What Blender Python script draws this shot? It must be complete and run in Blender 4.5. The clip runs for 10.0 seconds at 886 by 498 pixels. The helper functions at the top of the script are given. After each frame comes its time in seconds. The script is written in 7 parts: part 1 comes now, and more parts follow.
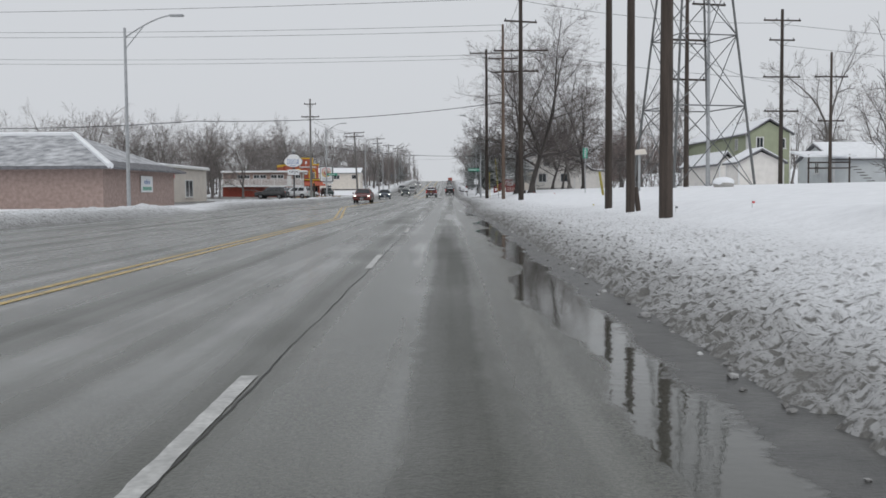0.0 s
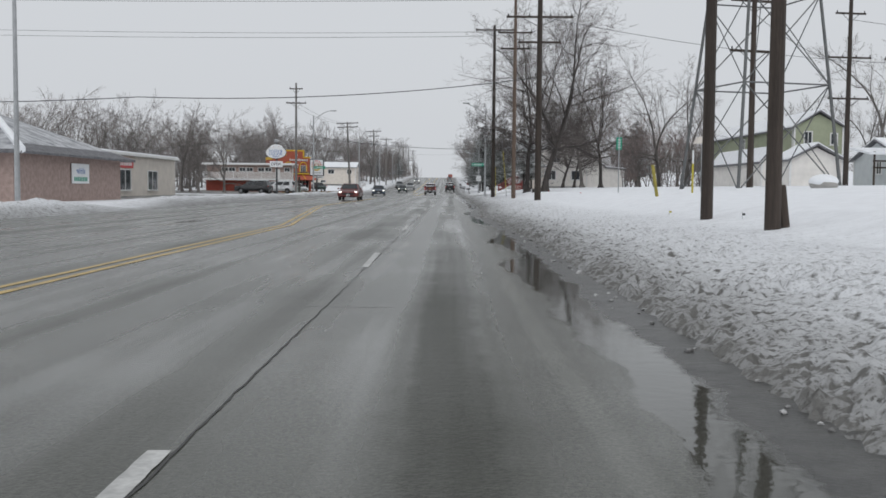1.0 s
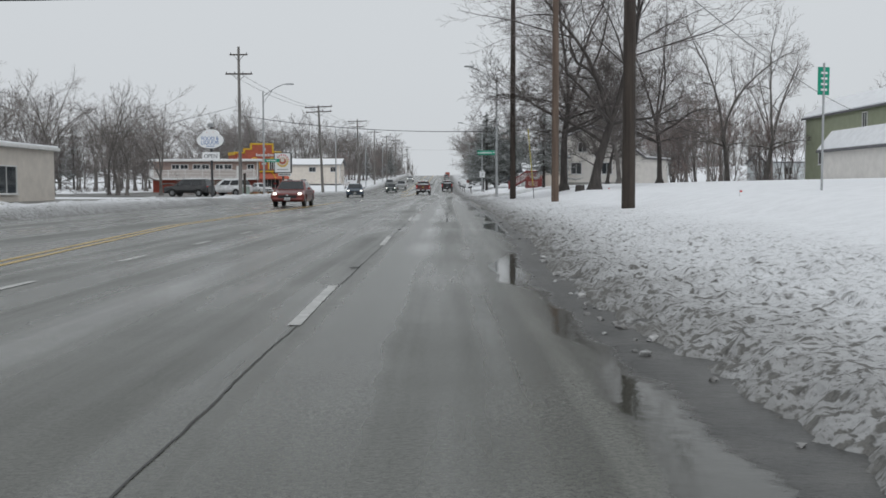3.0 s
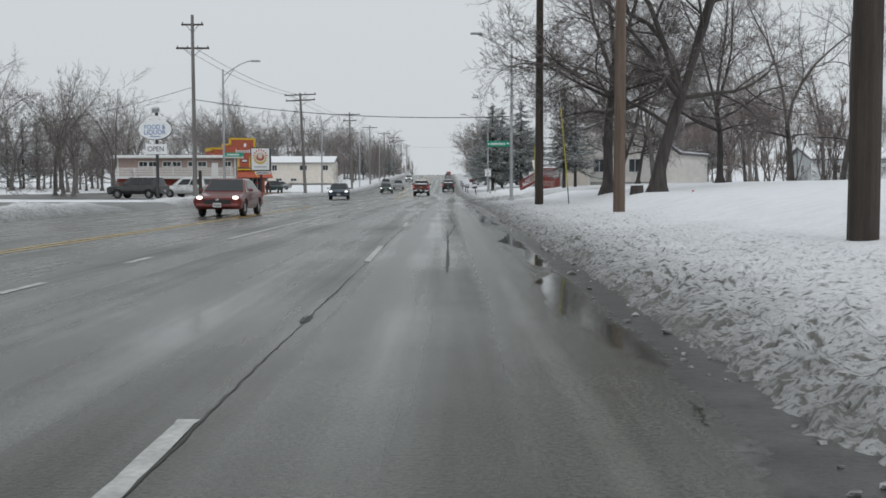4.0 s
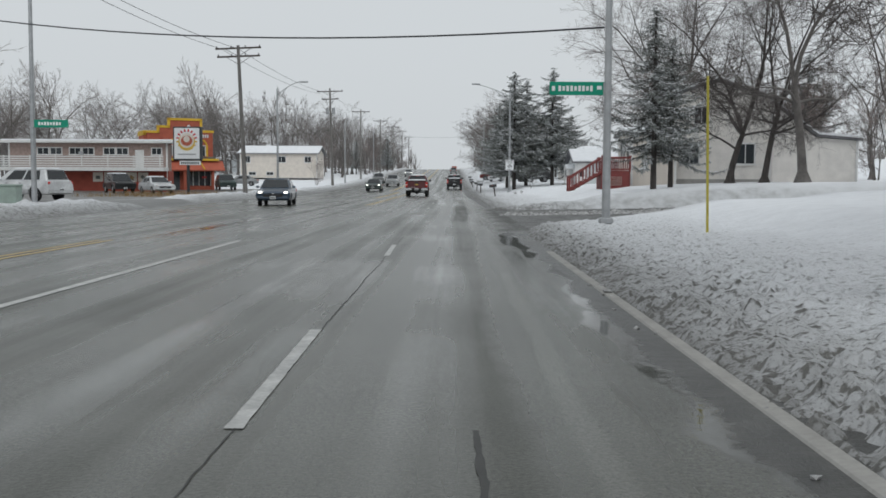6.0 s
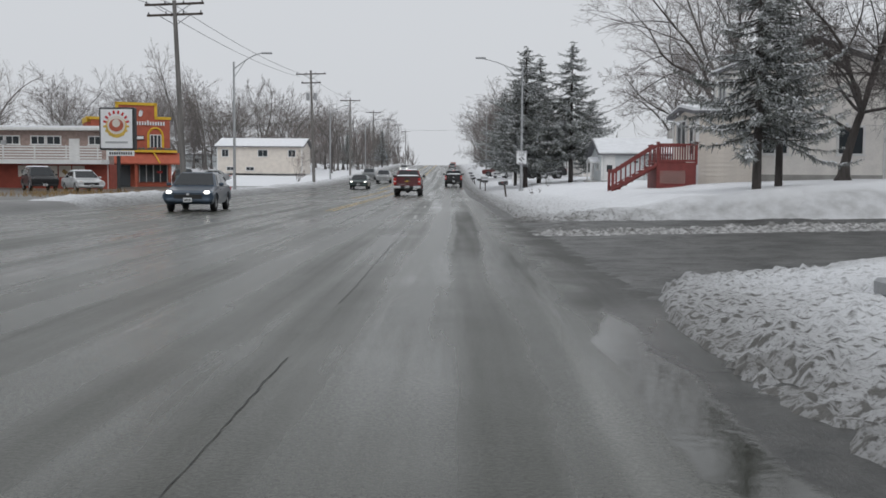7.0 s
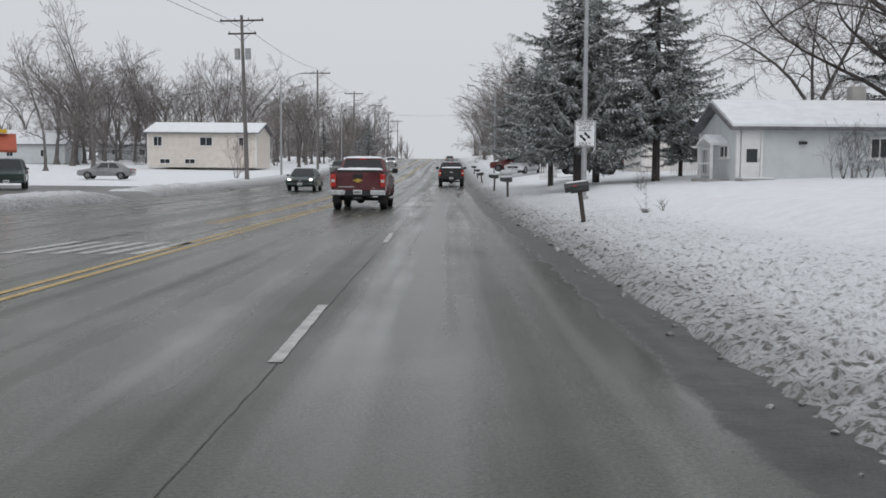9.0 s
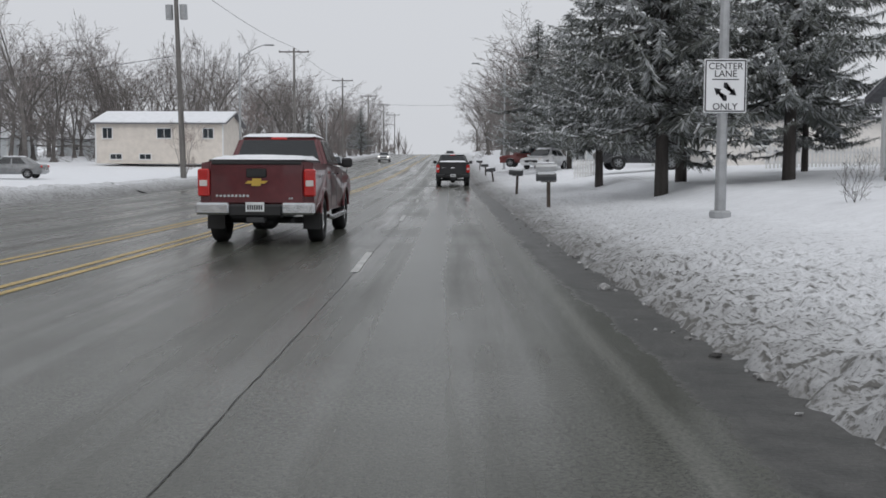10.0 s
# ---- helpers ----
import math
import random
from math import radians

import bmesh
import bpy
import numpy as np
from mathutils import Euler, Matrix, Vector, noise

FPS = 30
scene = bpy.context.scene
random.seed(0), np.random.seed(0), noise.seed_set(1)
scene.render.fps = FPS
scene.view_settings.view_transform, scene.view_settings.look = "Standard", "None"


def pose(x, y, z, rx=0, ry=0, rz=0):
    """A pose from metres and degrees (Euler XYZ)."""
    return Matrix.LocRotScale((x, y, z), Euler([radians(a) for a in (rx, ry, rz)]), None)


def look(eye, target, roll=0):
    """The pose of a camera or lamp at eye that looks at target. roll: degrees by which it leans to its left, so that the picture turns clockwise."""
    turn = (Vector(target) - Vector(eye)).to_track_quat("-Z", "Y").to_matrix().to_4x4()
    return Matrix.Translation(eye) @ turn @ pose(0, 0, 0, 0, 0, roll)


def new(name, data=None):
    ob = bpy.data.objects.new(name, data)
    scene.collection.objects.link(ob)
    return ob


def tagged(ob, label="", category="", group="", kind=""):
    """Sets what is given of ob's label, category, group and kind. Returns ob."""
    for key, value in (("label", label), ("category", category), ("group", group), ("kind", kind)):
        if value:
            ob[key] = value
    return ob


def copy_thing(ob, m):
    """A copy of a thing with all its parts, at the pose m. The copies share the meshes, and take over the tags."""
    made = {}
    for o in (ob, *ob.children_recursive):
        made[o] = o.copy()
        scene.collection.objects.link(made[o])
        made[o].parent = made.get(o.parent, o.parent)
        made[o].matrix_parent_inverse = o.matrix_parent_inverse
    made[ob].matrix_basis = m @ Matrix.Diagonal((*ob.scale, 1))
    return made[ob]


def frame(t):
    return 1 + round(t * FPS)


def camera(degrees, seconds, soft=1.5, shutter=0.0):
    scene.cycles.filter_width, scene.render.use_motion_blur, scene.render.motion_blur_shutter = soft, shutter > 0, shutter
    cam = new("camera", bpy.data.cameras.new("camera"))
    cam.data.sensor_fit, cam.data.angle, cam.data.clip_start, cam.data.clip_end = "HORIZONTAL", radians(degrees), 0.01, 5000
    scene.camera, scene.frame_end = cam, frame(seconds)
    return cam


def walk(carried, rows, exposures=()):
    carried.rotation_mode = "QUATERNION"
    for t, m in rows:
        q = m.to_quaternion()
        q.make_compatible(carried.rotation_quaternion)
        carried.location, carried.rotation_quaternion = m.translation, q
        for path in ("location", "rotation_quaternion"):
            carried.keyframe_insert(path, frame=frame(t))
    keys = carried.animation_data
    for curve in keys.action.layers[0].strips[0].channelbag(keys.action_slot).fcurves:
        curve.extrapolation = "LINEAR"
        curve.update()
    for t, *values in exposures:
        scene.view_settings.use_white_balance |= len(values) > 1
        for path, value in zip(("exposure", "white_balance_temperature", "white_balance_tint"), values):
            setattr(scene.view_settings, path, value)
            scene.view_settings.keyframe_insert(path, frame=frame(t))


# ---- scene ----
cam = camera(48.1, 10.0, soft=1.65)
PATH = [
    (0, (1.249, 2.029, 1.115), (1.237, 4.026, 0.999), -0.4),
    (0.5, (1.249, 8.752, 1.058), (1.238, 10.749, 0.939), 0.3),
    (1, (1.221, 15.44, 1.102), (1.211, 17.436, 0.98), 0.5),
    (1.5, (1.269, 22.532, 1.16), (1.258, 24.528, 1.036), 0.3),
    (2, (1.273, 30.131, 1.175), (1.265, 32.128, 1.05), 0.1),
    (3.5, (1.217, 54.435, 1.004), (1.211, 56.431, 0.88), -0.2),
    (4, (1.258, 62.746, 1.106), (1.25, 64.742, 0.981), -0.1),
    (4.5, (1.307, 71.825, 1.243), (1.293, 73.821, 1.115), 0.1),
    (5, (1.269, 80.479, 1.263), (1.253, 82.474, 1.131), 0.1),
    (5.5, (1.233, 89.013, 1.312), (1.216, 91.008, 1.179), 0.2),
    (7, (1.209, 114.118, 1.26), (1.194, 116.113, 1.119), 0.4),
    (7.5, (1.231, 122.754, 1.318), (1.222, 124.749, 1.173), 0.6),
    (8, (1.376, 131.435, 1.397), (1.364, 133.429, 1.249), 0.4),
    (8.5, (1.283, 140.698, 1.287), (1.274, 142.692, 1.136), 0.5),
    (9, (1.284, 150.312, 1.33), (1.274, 152.306, 1.179), 0.4),
    (9.5, (1.249, 159.829, 1.281), (1.239, 161.823, 1.13), 0.7),
    (10, (1.254, 169.237, 1.271), (1.243, 171.231, 1.114), 0.2),
]
walk(cam, [(t, look(eye, target, roll)) for t, eye, target, roll in PATH],
     [(0, 0, 6350, 10), (2, 0, 6350, 9), (4, 0, 6310, 7), (5.5, 0, 6310, 6), (7, 0, 6350, 10), (10, 0, 6350, 11)])

# world: overcast winter sky
world = bpy.data.worlds.new("winter_sky")
scene.world = world
world.use_nodes = True
wn, wl = world.node_tree.nodes, world.node_tree.links
sky = wn.new("ShaderNodeTexSky")
sky.sky_type, sky.sun_disc = 'NISHITA', False
sky.sun_elevation, sky.sun_rotation = radians(38), radians(200)
sky.dust_density, sky.air_density = 6.0, 1.0
hsv = wn.new("ShaderNodeHueSaturation")
hsv.inputs["Saturation"].default_value = 0.12
wmix = wn.new("ShaderNodeMixRGB")
wmix.inputs[0].default_value = 0.9
wmix.inputs[2].default_value = (6.7, 6.85, 7.05, 1)
wl.new(sky.outputs[0], hsv.inputs["Color"])
wl.new(hsv.outputs[0], wmix.inputs[1])
wl.new(wmix.outputs[0], wn["Background"].inputs[0])
wn["Background"].inputs[1].default_value = 0.1
sun = new("sun", bpy.data.lights.new("sun", 'SUN'))
sun.data.energy, sun.data.angle, sun.data.color = 0.5, radians(25), (1.0, 0.98, 0.95)
sun.matrix_world = look((0, 0, 50), (-12, 30, 10))

# ---- materials ----


def mat(name, base, rough=0.6, metal=0.0, vary=0.15, scale=3.0, fine=40.0, bump=0.15, dist=0.01, tint=None, spec=0.5,
        stretch=(1, 1, 1), coat=0.0, rand=0.0):
    """A surface whose colour varies at two scales, with fine relief."""
    m = bpy.data.materials.new(name)
    m.use_nodes = True
    n, l = m.node_tree.nodes, m.node_tree.links
    b = n["Principled BSDF"]
    b.inputs["Roughness"].default_value, b.inputs["Metallic"].default_value = rough, metal
    b.inputs["Specular IOR Level"].default_value = spec
    b.inputs["Coat Weight"].default_value = coat
    tc = n.new("ShaderNodeTexCoord")
    mp = n.new("ShaderNodeMapping")
    mp.inputs["Scale"].default_value = stretch
    l.new(tc.outputs["Object"], mp.inputs[0])
    big, small = n.new("ShaderNodeTexNoise"), n.new("ShaderNodeTexNoise")
    big.inputs["Scale"].default_value, big.inputs["Detail"].default_value = scale, 4
    small.inputs["Scale"].default_value, small.inputs["Detail"].default_value = fine, 3
    l.new(mp.outputs[0], big.inputs["Vector"])
    l.new(mp.outputs[0], small.inputs["Vector"])
    r1, r2 = n.new("ShaderNodeMapRange"), n.new("ShaderNodeMapRange")
    for r in (r1, r2):
        r.inputs[1].default_value, r.inputs[2].default_value = 0.3, 0.7
    l.new(big.outputs[0], r1.inputs[0])
    l.new(small.outputs[0], r2.inputs[0])
    lo = tuple(c * (1 - vary) for c in base)
    hi = tint or tuple(min(1, c * (1 + vary)) for c in base)
    mx = n.new("ShaderNodeMixRGB")
    mx.inputs[1].default_value, mx.inputs[2].default_value = (*lo, 1), (*hi, 1)
    l.new(r1.outputs[0], mx.inputs[0])
    mv = n.new("ShaderNodeMixRGB")
    mv.blend_type = 'MULTIPLY'
    mv.inputs[0].default_value = min(1, vary * 2)
    l.new(mx.outputs[0], mv.inputs[1])
    cr = n.new("ShaderNodeMapRange")
    cr.inputs[3].default_value, cr.inputs[4].default_value = 0.7, 1.2
    l.new(r2.outputs[0], cr.inputs[0])
    l.new(cr.outputs[0], mv.inputs[2])
    last = mv
    if rand:
        oi = n.new("ShaderNodeObjectInfo")
        rr = n.new("ShaderNodeMapRange")
        rr.inputs[3].default_value, rr.inputs[4].default_value = 1 - rand, 1 + rand
        l.new(oi.outputs["Random"], rr.inputs[0])
        mr = n.new("ShaderNodeMixRGB")
        mr.blend_type, mr.inputs[0].default_value = 'MULTIPLY', 1.0
        l.new(last.outputs[0], mr.inputs[1])
        l.new(rr.outputs[0], mr.inputs[2])
        last = mr
    l.new(last.outputs[0], b.inputs["Base Color"])
    if bump:
        bp = n.new("ShaderNodeBump")
        bp.inputs["Strength"].default_value, bp.inputs["Distance"].default_value = bump, dist
        l.new(small.outputs[0], bp.inputs["Height"])
        l.new(bp.outputs[0], b.inputs["Normal"])
    return m


def glow(name, colour, strength):
    m = bpy.data.materials.new(name)
    m.use_nodes = True
    b = m.node_tree.nodes["Principled BSDF"]
    b.inputs["Base Color"].default_value = (*colour, 1)
    b.inputs["Emission Color"].default_value = (*colour, 1)
    b.inputs["Emission Strength"].default_value = strength
    b.inputs["Roughness"].default_value = 0.2
    return m


def glass(name, colour, rough=0.05):
    m = bpy.data.materials.new(name)
    m.use_nodes = True
    b = m.node_tree.nodes["Principled BSDF"]
    b.inputs["Base Color"].default_value = (*colour, 1)
    b.inputs["Roughness"].default_value = rough
    b.inputs["IOR"].default_value = 1.5
    b.inputs["Transmission Weight"].default_value = 0.35
    return m


def snow_material():
    """Clean snow on the lawns that turns grey and gritty beside the road, where the plough threw it."""
    m = bpy.data.materials.new("snow_ground")
    m.use_nodes = True
    n, l = m.node_tree.nodes, m.node_tree.links
    b = n["Principled BSDF"]
    b.inputs["Roughness"].default_value = 0.75
    b.inputs["Specular IOR Level"].default_value = 0.3
    geo = n.new("ShaderNodeNewGeometry")
    sep = n.new("ShaderNodeSeparateXYZ")
    l.new(geo.outputs["Position"], sep.inputs[0])

    def noise_at(scale, detail=4):
        t = n.new("ShaderNodeTexNoise")
        t.inputs["Scale"].default_value, t.inputs["Detail"].default_value = scale, detail
        l.new(geo.outputs["Position"], t.inputs["Vector"])
        return t

    def math(op, a, c):
        k = n.new("ShaderNodeMath")
        k.operation = op
        for i, v in enumerate((a, c)):
            if isinstance(v, (int, float)):
                k.inputs[i].default_value = v
            else:
                l.new(v, k.inputs[i])
        return k.outputs[0]

    def ramp(v, a, c, x=0.0, y=1.0):
        k = n.new("ShaderNodeMapRange")
        for i, q in zip((1, 2, 3, 4), (a, c, x, y)):
            k.inputs[i].default_value = q
        l.new(v, k.inputs[0])
        return k.outputs[0]
    wide, mid, grit = noise_at(0.35), noise_at(2.2, 6), noise_at(26.0, 6)
    cell = n.new("ShaderNodeTexVoronoi")
    cell.inputs["Scale"].default_value = 13.0
    warp = n.new("ShaderNodeMixRGB")
    warp.blend_type, warp.inputs[0].default_value = 'ADD', 0.07
    l.new(geo.outputs["Position"], warp.inputs[1])
    l.new(noise_at(5.0, 3).outputs["Color"], warp.inputs[2])
    l.new(warp.outputs[0], cell.inputs["Vector"])
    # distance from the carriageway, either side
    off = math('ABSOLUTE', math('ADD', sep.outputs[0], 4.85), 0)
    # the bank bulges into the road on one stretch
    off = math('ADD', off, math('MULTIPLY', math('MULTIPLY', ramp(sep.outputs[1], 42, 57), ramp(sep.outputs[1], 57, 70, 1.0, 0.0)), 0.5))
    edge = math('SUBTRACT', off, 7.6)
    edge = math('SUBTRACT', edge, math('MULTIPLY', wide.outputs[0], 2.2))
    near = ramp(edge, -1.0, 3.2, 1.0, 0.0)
    spots = ramp(mid.outputs[0], 0.36, 0.74)
    # pits: darker spots that share their noise with the sunken relief
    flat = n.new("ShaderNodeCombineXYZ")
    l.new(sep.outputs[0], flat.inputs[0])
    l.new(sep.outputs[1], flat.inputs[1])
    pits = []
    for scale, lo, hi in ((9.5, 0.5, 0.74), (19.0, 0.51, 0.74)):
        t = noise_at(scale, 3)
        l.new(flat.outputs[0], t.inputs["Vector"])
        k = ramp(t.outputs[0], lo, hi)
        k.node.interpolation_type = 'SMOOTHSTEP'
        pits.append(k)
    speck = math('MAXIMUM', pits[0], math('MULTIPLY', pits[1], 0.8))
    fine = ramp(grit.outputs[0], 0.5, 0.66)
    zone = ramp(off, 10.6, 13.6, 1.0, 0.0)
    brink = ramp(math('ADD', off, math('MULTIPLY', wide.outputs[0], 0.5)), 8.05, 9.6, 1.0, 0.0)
    dirt_and_pits = math('MULTIPLY', near, math('ADD', math('MULTIPLY', spots, 0.32), math('ADD', math('MULTIPLY', fine, 0.12), math('ADD', math('MULTIPLY', speck, 0.54), 0.24))))
    ends = math('ADD', sep.outputs[1], math('MULTIPLY', wide.outputs[0], 1.6))
    corner = math('MULTIPLY', math('MULTIPLY', ramp(ends, 125.6, 127.2), ramp(ends, 145.2, 146.6, 1.0, 0.0)), math('MULTIPLY', ramp(sep.outputs[0], 1.5, 2.5), ramp(sep.outputs[0], 14, 30, 1.0, 0.0)))
    dirt_and_pits = math('MINIMUM', math('ADD', dirt_and_pits, math('MULTIPLY', brink, 0.52)), 1.0)
    dirt_and_pits = math('MINIMUM', math('ADD', dirt_and_pits, math('MULTIPLY', corner, math('ADD', math('MULTIPLY', spots, 0.4), 0.3))), 1.0)
    dirt_and_pits = math('MINIMUM', math('ADD', dirt_and_pits, math('MULTIPLY', math('MULTIPLY', math('MAXIMUM', ramp(noise_at(38.0, 3).outputs[0], 0.58, 0.72), pits[0]), zone), 0.4)), 1.0)
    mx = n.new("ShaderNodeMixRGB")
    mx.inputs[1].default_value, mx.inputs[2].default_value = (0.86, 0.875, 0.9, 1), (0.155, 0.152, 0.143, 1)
    l.new(dirt_and_pits, mx.inputs[0])
    soft = n.new("ShaderNodeMixRGB")
    soft.blend_type = 'MULTIPLY'
    soft.inputs[0].default_value = 0.5
    l.new(mx.outputs[0], soft.inputs[1])
    l.new(ramp(mid.outputs[0], 0.3, 0.7, 0.86, 1.05), soft.inputs[2])
    l.new(soft.outputs[0], b.inputs["Base Color"])
    h = math('ADD', math('MULTIPLY', grit.outputs[0], 0.55), math('SUBTRACT', math('MULTIPLY', mid.outputs[0], 0.6), math('MULTIPLY', math('MULTIPLY', cell.outputs[0], zone), 0.25)))
    bp = n.new("ShaderNodeBump")
    h = math('SUBTRACT', h, math('MULTIPLY', math('MULTIPLY', speck, zone), 1.1))
    bp.inputs["Strength"].default_value, bp.inputs["Distance"].default_value = 0.6, 0.04
    l.new(h, bp.inputs["Height"])
    l.new(bp.outputs[0], b.inputs["Normal"])
    return m


def wet_road_material(name="wet_pavement", gutter_on=1.0, wet_on=1.0, lo=(0.054, 0.056, 0.045), hi=(0.1, 0.102, 0.088)):
    """Worn grey pavement under a film of melt water: wheel tracks, slush streaks and standing water run along it."""
    m = bpy.data.materials.new(name)
    m.use_nodes = True
    n, l = m.node_tree.nodes, m.node_tree.links
    b = n["Principled BSDF"]
    geo = n.new("ShaderNodeNewGeometry")
    sep = n.new("ShaderNodeSeparateXYZ")
    l.new(geo.outputs["Position"], sep.inputs[0])

    def noise_at(scale, detail=4, stretch=None):
        t = n.new("ShaderNodeTexNoise")
        t.inputs["Scale"].default_value, t.inputs["Detail"].default_value = scale, detail
        if stretch:
            mp = n.new("ShaderNodeMapping")
            mp.inputs["Scale"].default_value = stretch
            l.new(geo.outputs["Position"], mp.inputs[0])
            l.new(mp.outputs[0], t.inputs["Vector"])
        else:
            l.new(geo.outputs["Position"], t.inputs["Vector"])
        return t.outputs[0]

    def math(op, a, c):
        k = n.new("ShaderNodeMath")
        k.operation = op
        for i, v in enumerate((a, c)):
            if isinstance(v, (int, float)):
                k.inputs[i].default_value = v
            else:
                l.new(v, k.inputs[i])
        return k.outputs[0]

    def ramp(v, a, c, x=0.0, y=1.0):
        k = n.new("ShaderNodeMapRange")
        for i, q in zip((1, 2, 3, 4), (a, c, x, y)):
            k.inputs[i].default_value = q
        l.new(v, k.inputs[0])
        return k.outputs[0]
    streak = noise_at(1.0, 4, (1.5, 0.035, 1))
    thin = noise_at(1.0, 3, (4.5, 0.05, 1))
    patch = noise_at(0.22, 4)
    blotch = noise_at(1.4, 5)
    grain = noise_at(110.0, 3)
    stone = noise_at(38.0, 5)
    x, y = sep.outputs[0], sep.outputs[1]
    tone = math('ADD', math('MULTIPLY', streak, 0.3), math('ADD', math('MULTIPLY', blotch, 0.3), math('MULTIPLY', patch, 0.6)))
    mx = n.new("ShaderNodeMixRGB")
    mx.inputs[1].default_value, mx.inputs[2].default_value = (*lo, 1), (*hi, 1)
    l.new(ramp(tone, 0.42, 0.78), mx.inputs[0])
    mul = n.new("ShaderNodeMixRGB")
    mul.blend_type = 'MULTIPLY'
    mul.inputs[0].default_value = 0.8
    l.new(mx.outputs[0], mul.inputs[1])
    l.new(ramp(math('ADD', math('MULTIPLY', stone, 0.5), math('MULTIPLY', grain, 0.5)), 0.38, 0.62, 0.36, 1.66), mul.inputs[2])
    # rough slushy strip left between the wheels in each lane, strongest on two stretches
    drift = math('SUBTRACT', x, ramp(y, 108, 140, 0.0, 0.39))
    wave = math('ADD', drift, math('ADD', math('MULTIPLY', math('SUBTRACT', noise_at(1.0, 4, (0.3, 0.12, 1)), 0.5), 0.3), math('MULTIPLY', math('SUBTRACT', noise_at(1.0, 4, (3.0, 2.2, 1)), 0.5), 0.16)))
    lane = math('PINGPONG', math('ADD', wave, 14.05), 1.7)
    on_lane = math('MULTIPLY', ramp(x, -13.4, -12.8), ramp(x, 3.0, 3.4, 1.0, 0.0))
    stretch = math('MAXIMUM', ramp(y, 22, 45, 0.65, 0.1), math('MULTIPLY', ramp(y, 122, 134), ramp(y, 146, 160, 0.9, 0.05)))
    strip_mid = math('MULTIPLY', math('MULTIPLY', math('MULTIPLY', on_lane, ramp(x, 0.2, 0.5)), stretch), ramp(math('ADD', lane, ramp(y, 120, 134, 0.0, 0.04)), 1.44, 1.53))
    # its weaker sky reflection is put into the base colour as a darker tone
    dark = n.new("ShaderNodeMixRGB")
    dark.blend_type = 'MULTIPLY'
    dark.inputs[2].default_value = (0.68, 0.68, 0.67, 1)
    l.new(math('MULTIPLY', strip_mid, ramp(noise_at(1.0, 3, (0.5, 0.06, 1)), 0.2, 0.5)), dark.inputs[0])
    l.new(mul.outputs[0], dark.inputs[1])
    # water film that the wheels press out on both sides of it
    film = math('MULTIPLY', on_lane, math('MULTIPLY', ramp(lane, 0.5, 0.75), ramp(lane, 1.3, 1.44, 1.0, 0.0)))
    # sky sheen on the film, added to the base colour as a paler tone
    pale = n.new("ShaderNodeMixRGB")
    pale.blend_type = 'ADD'
    pale.inputs[2].default_value = (0.018, 0.018, 0.017, 1)
    l.new(math('MULTIPLY', film, ramp(thin, 0.35, 0.65, 0.2, 1.0)), pale.inputs[0])
    l.new(dark.outputs[0], pale.inputs[1])
    # the pale grit line that runs beside the gutter
    ragged = math('ADD', drift, math('ADD', math('MULTIPLY', math('SUBTRACT', noise_at(1.0, 4, (0.6, 0.1, 1)), 0.5), 0.3), math('MULTIPLY', math('SUBTRACT', noise_at(7.0, 3), 0.5), 0.06)))
    grit = n.new("ShaderNodeMixRGB")
    grit.blend_type = 'ADD'
    grit.inputs[2].default_value = (0.045, 0.045, 0.042, 1)
    l.new(math('MULTIPLY', math('MULTIPLY', ramp(ragged, 1.84, 1.9), ramp(ragged, 1.98, 2.06, 1.0, 0.0)), 0.85 * gutter_on), grit.inputs[0])
    l.new(pale.outputs[0], grit.inputs[1])
    # packed slush in the mouth of the side street
    mouth = math('MULTIPLY', ramp(math('ADD', x, math('MULTIPLY', math('SUBTRACT', noise_at(1.0, 4, (0.8, 0.6, 1)), 0.5), 1.6)), 2.3, 3.1), math('MULTIPLY', ramp(y, 119, 124), ramp(y, 144.5, 147, 1.0, 0.0)))
    mouth = math('MULTIPLY', mouth, gutter_on)
    packed = n.new("ShaderNodeMixRGB")
    packed.inputs[2].default_value = (0.062, 0.062, 0.058, 1)
    l.new(math('MULTIPLY', mouth, 0.85), packed.inputs[0])
    l.new(grit.outputs[0], packed.inputs[1])
    gutter = math('MULTIPLY', ramp(math('ADD', x, math('MULTIPLY', patch, 1.0)), 2.5, 3.1), ramp(x, 3.4, 4.6, 1.0, 0.3))
    # standing water that backs up from the kerb, wide at first and then in separate pools
    kerb = math('SUBTRACT', math('ADD', ramp(y, 68, 82, 2.98, 3.05), math('SUBTRACT', ramp(y, 118, 146, 0.0, 0.28), ramp(y, 165, 185, 0.0, 0.25))), math('MULTIPLY', math('MULTIPLY', ramp(y, 42, 57), ramp(y, 57, 70, 1.0, 0.0)), 0.48))
    reach = math('ADD', ramp(noise_at(1.0, 2, (0.0, 0.13, 0)), 0.4, 0.6, 0.3, 0.78), ramp(y, 30, 44, 0.3, 0.0))
    reach = math('ADD', reach, math('ADD', math('MULTIPLY', math('SUBTRACT', noise_at(1.0, 5, (0.6, 0.7, 1)), 0.5), 0.5), math('MULTIPLY', math('SUBTRACT', noise_at(6.0, 3), 0.5), 0.07)))
    pool = math('MULTIPLY', ramp(math('ADD', math('SUBTRACT', x, kerb), reach), 0.0, 0.05), math('MULTIPLY', ramp(y, 121, 125, 1.0, 0.0), gutter_on))
    wet = math('MAXIMUM', math('MULTIPLY', math('SUBTRACT', gutter, mouth), 0.7 * gutter_on), math('MULTIPLY', math('MAXIMUM', math('MULTIPLY', film, 0.45), ramp(math('ADD', streak, math('MULTIPLY', patch, 0.4)), 0.55, 0.95)), wet_on))
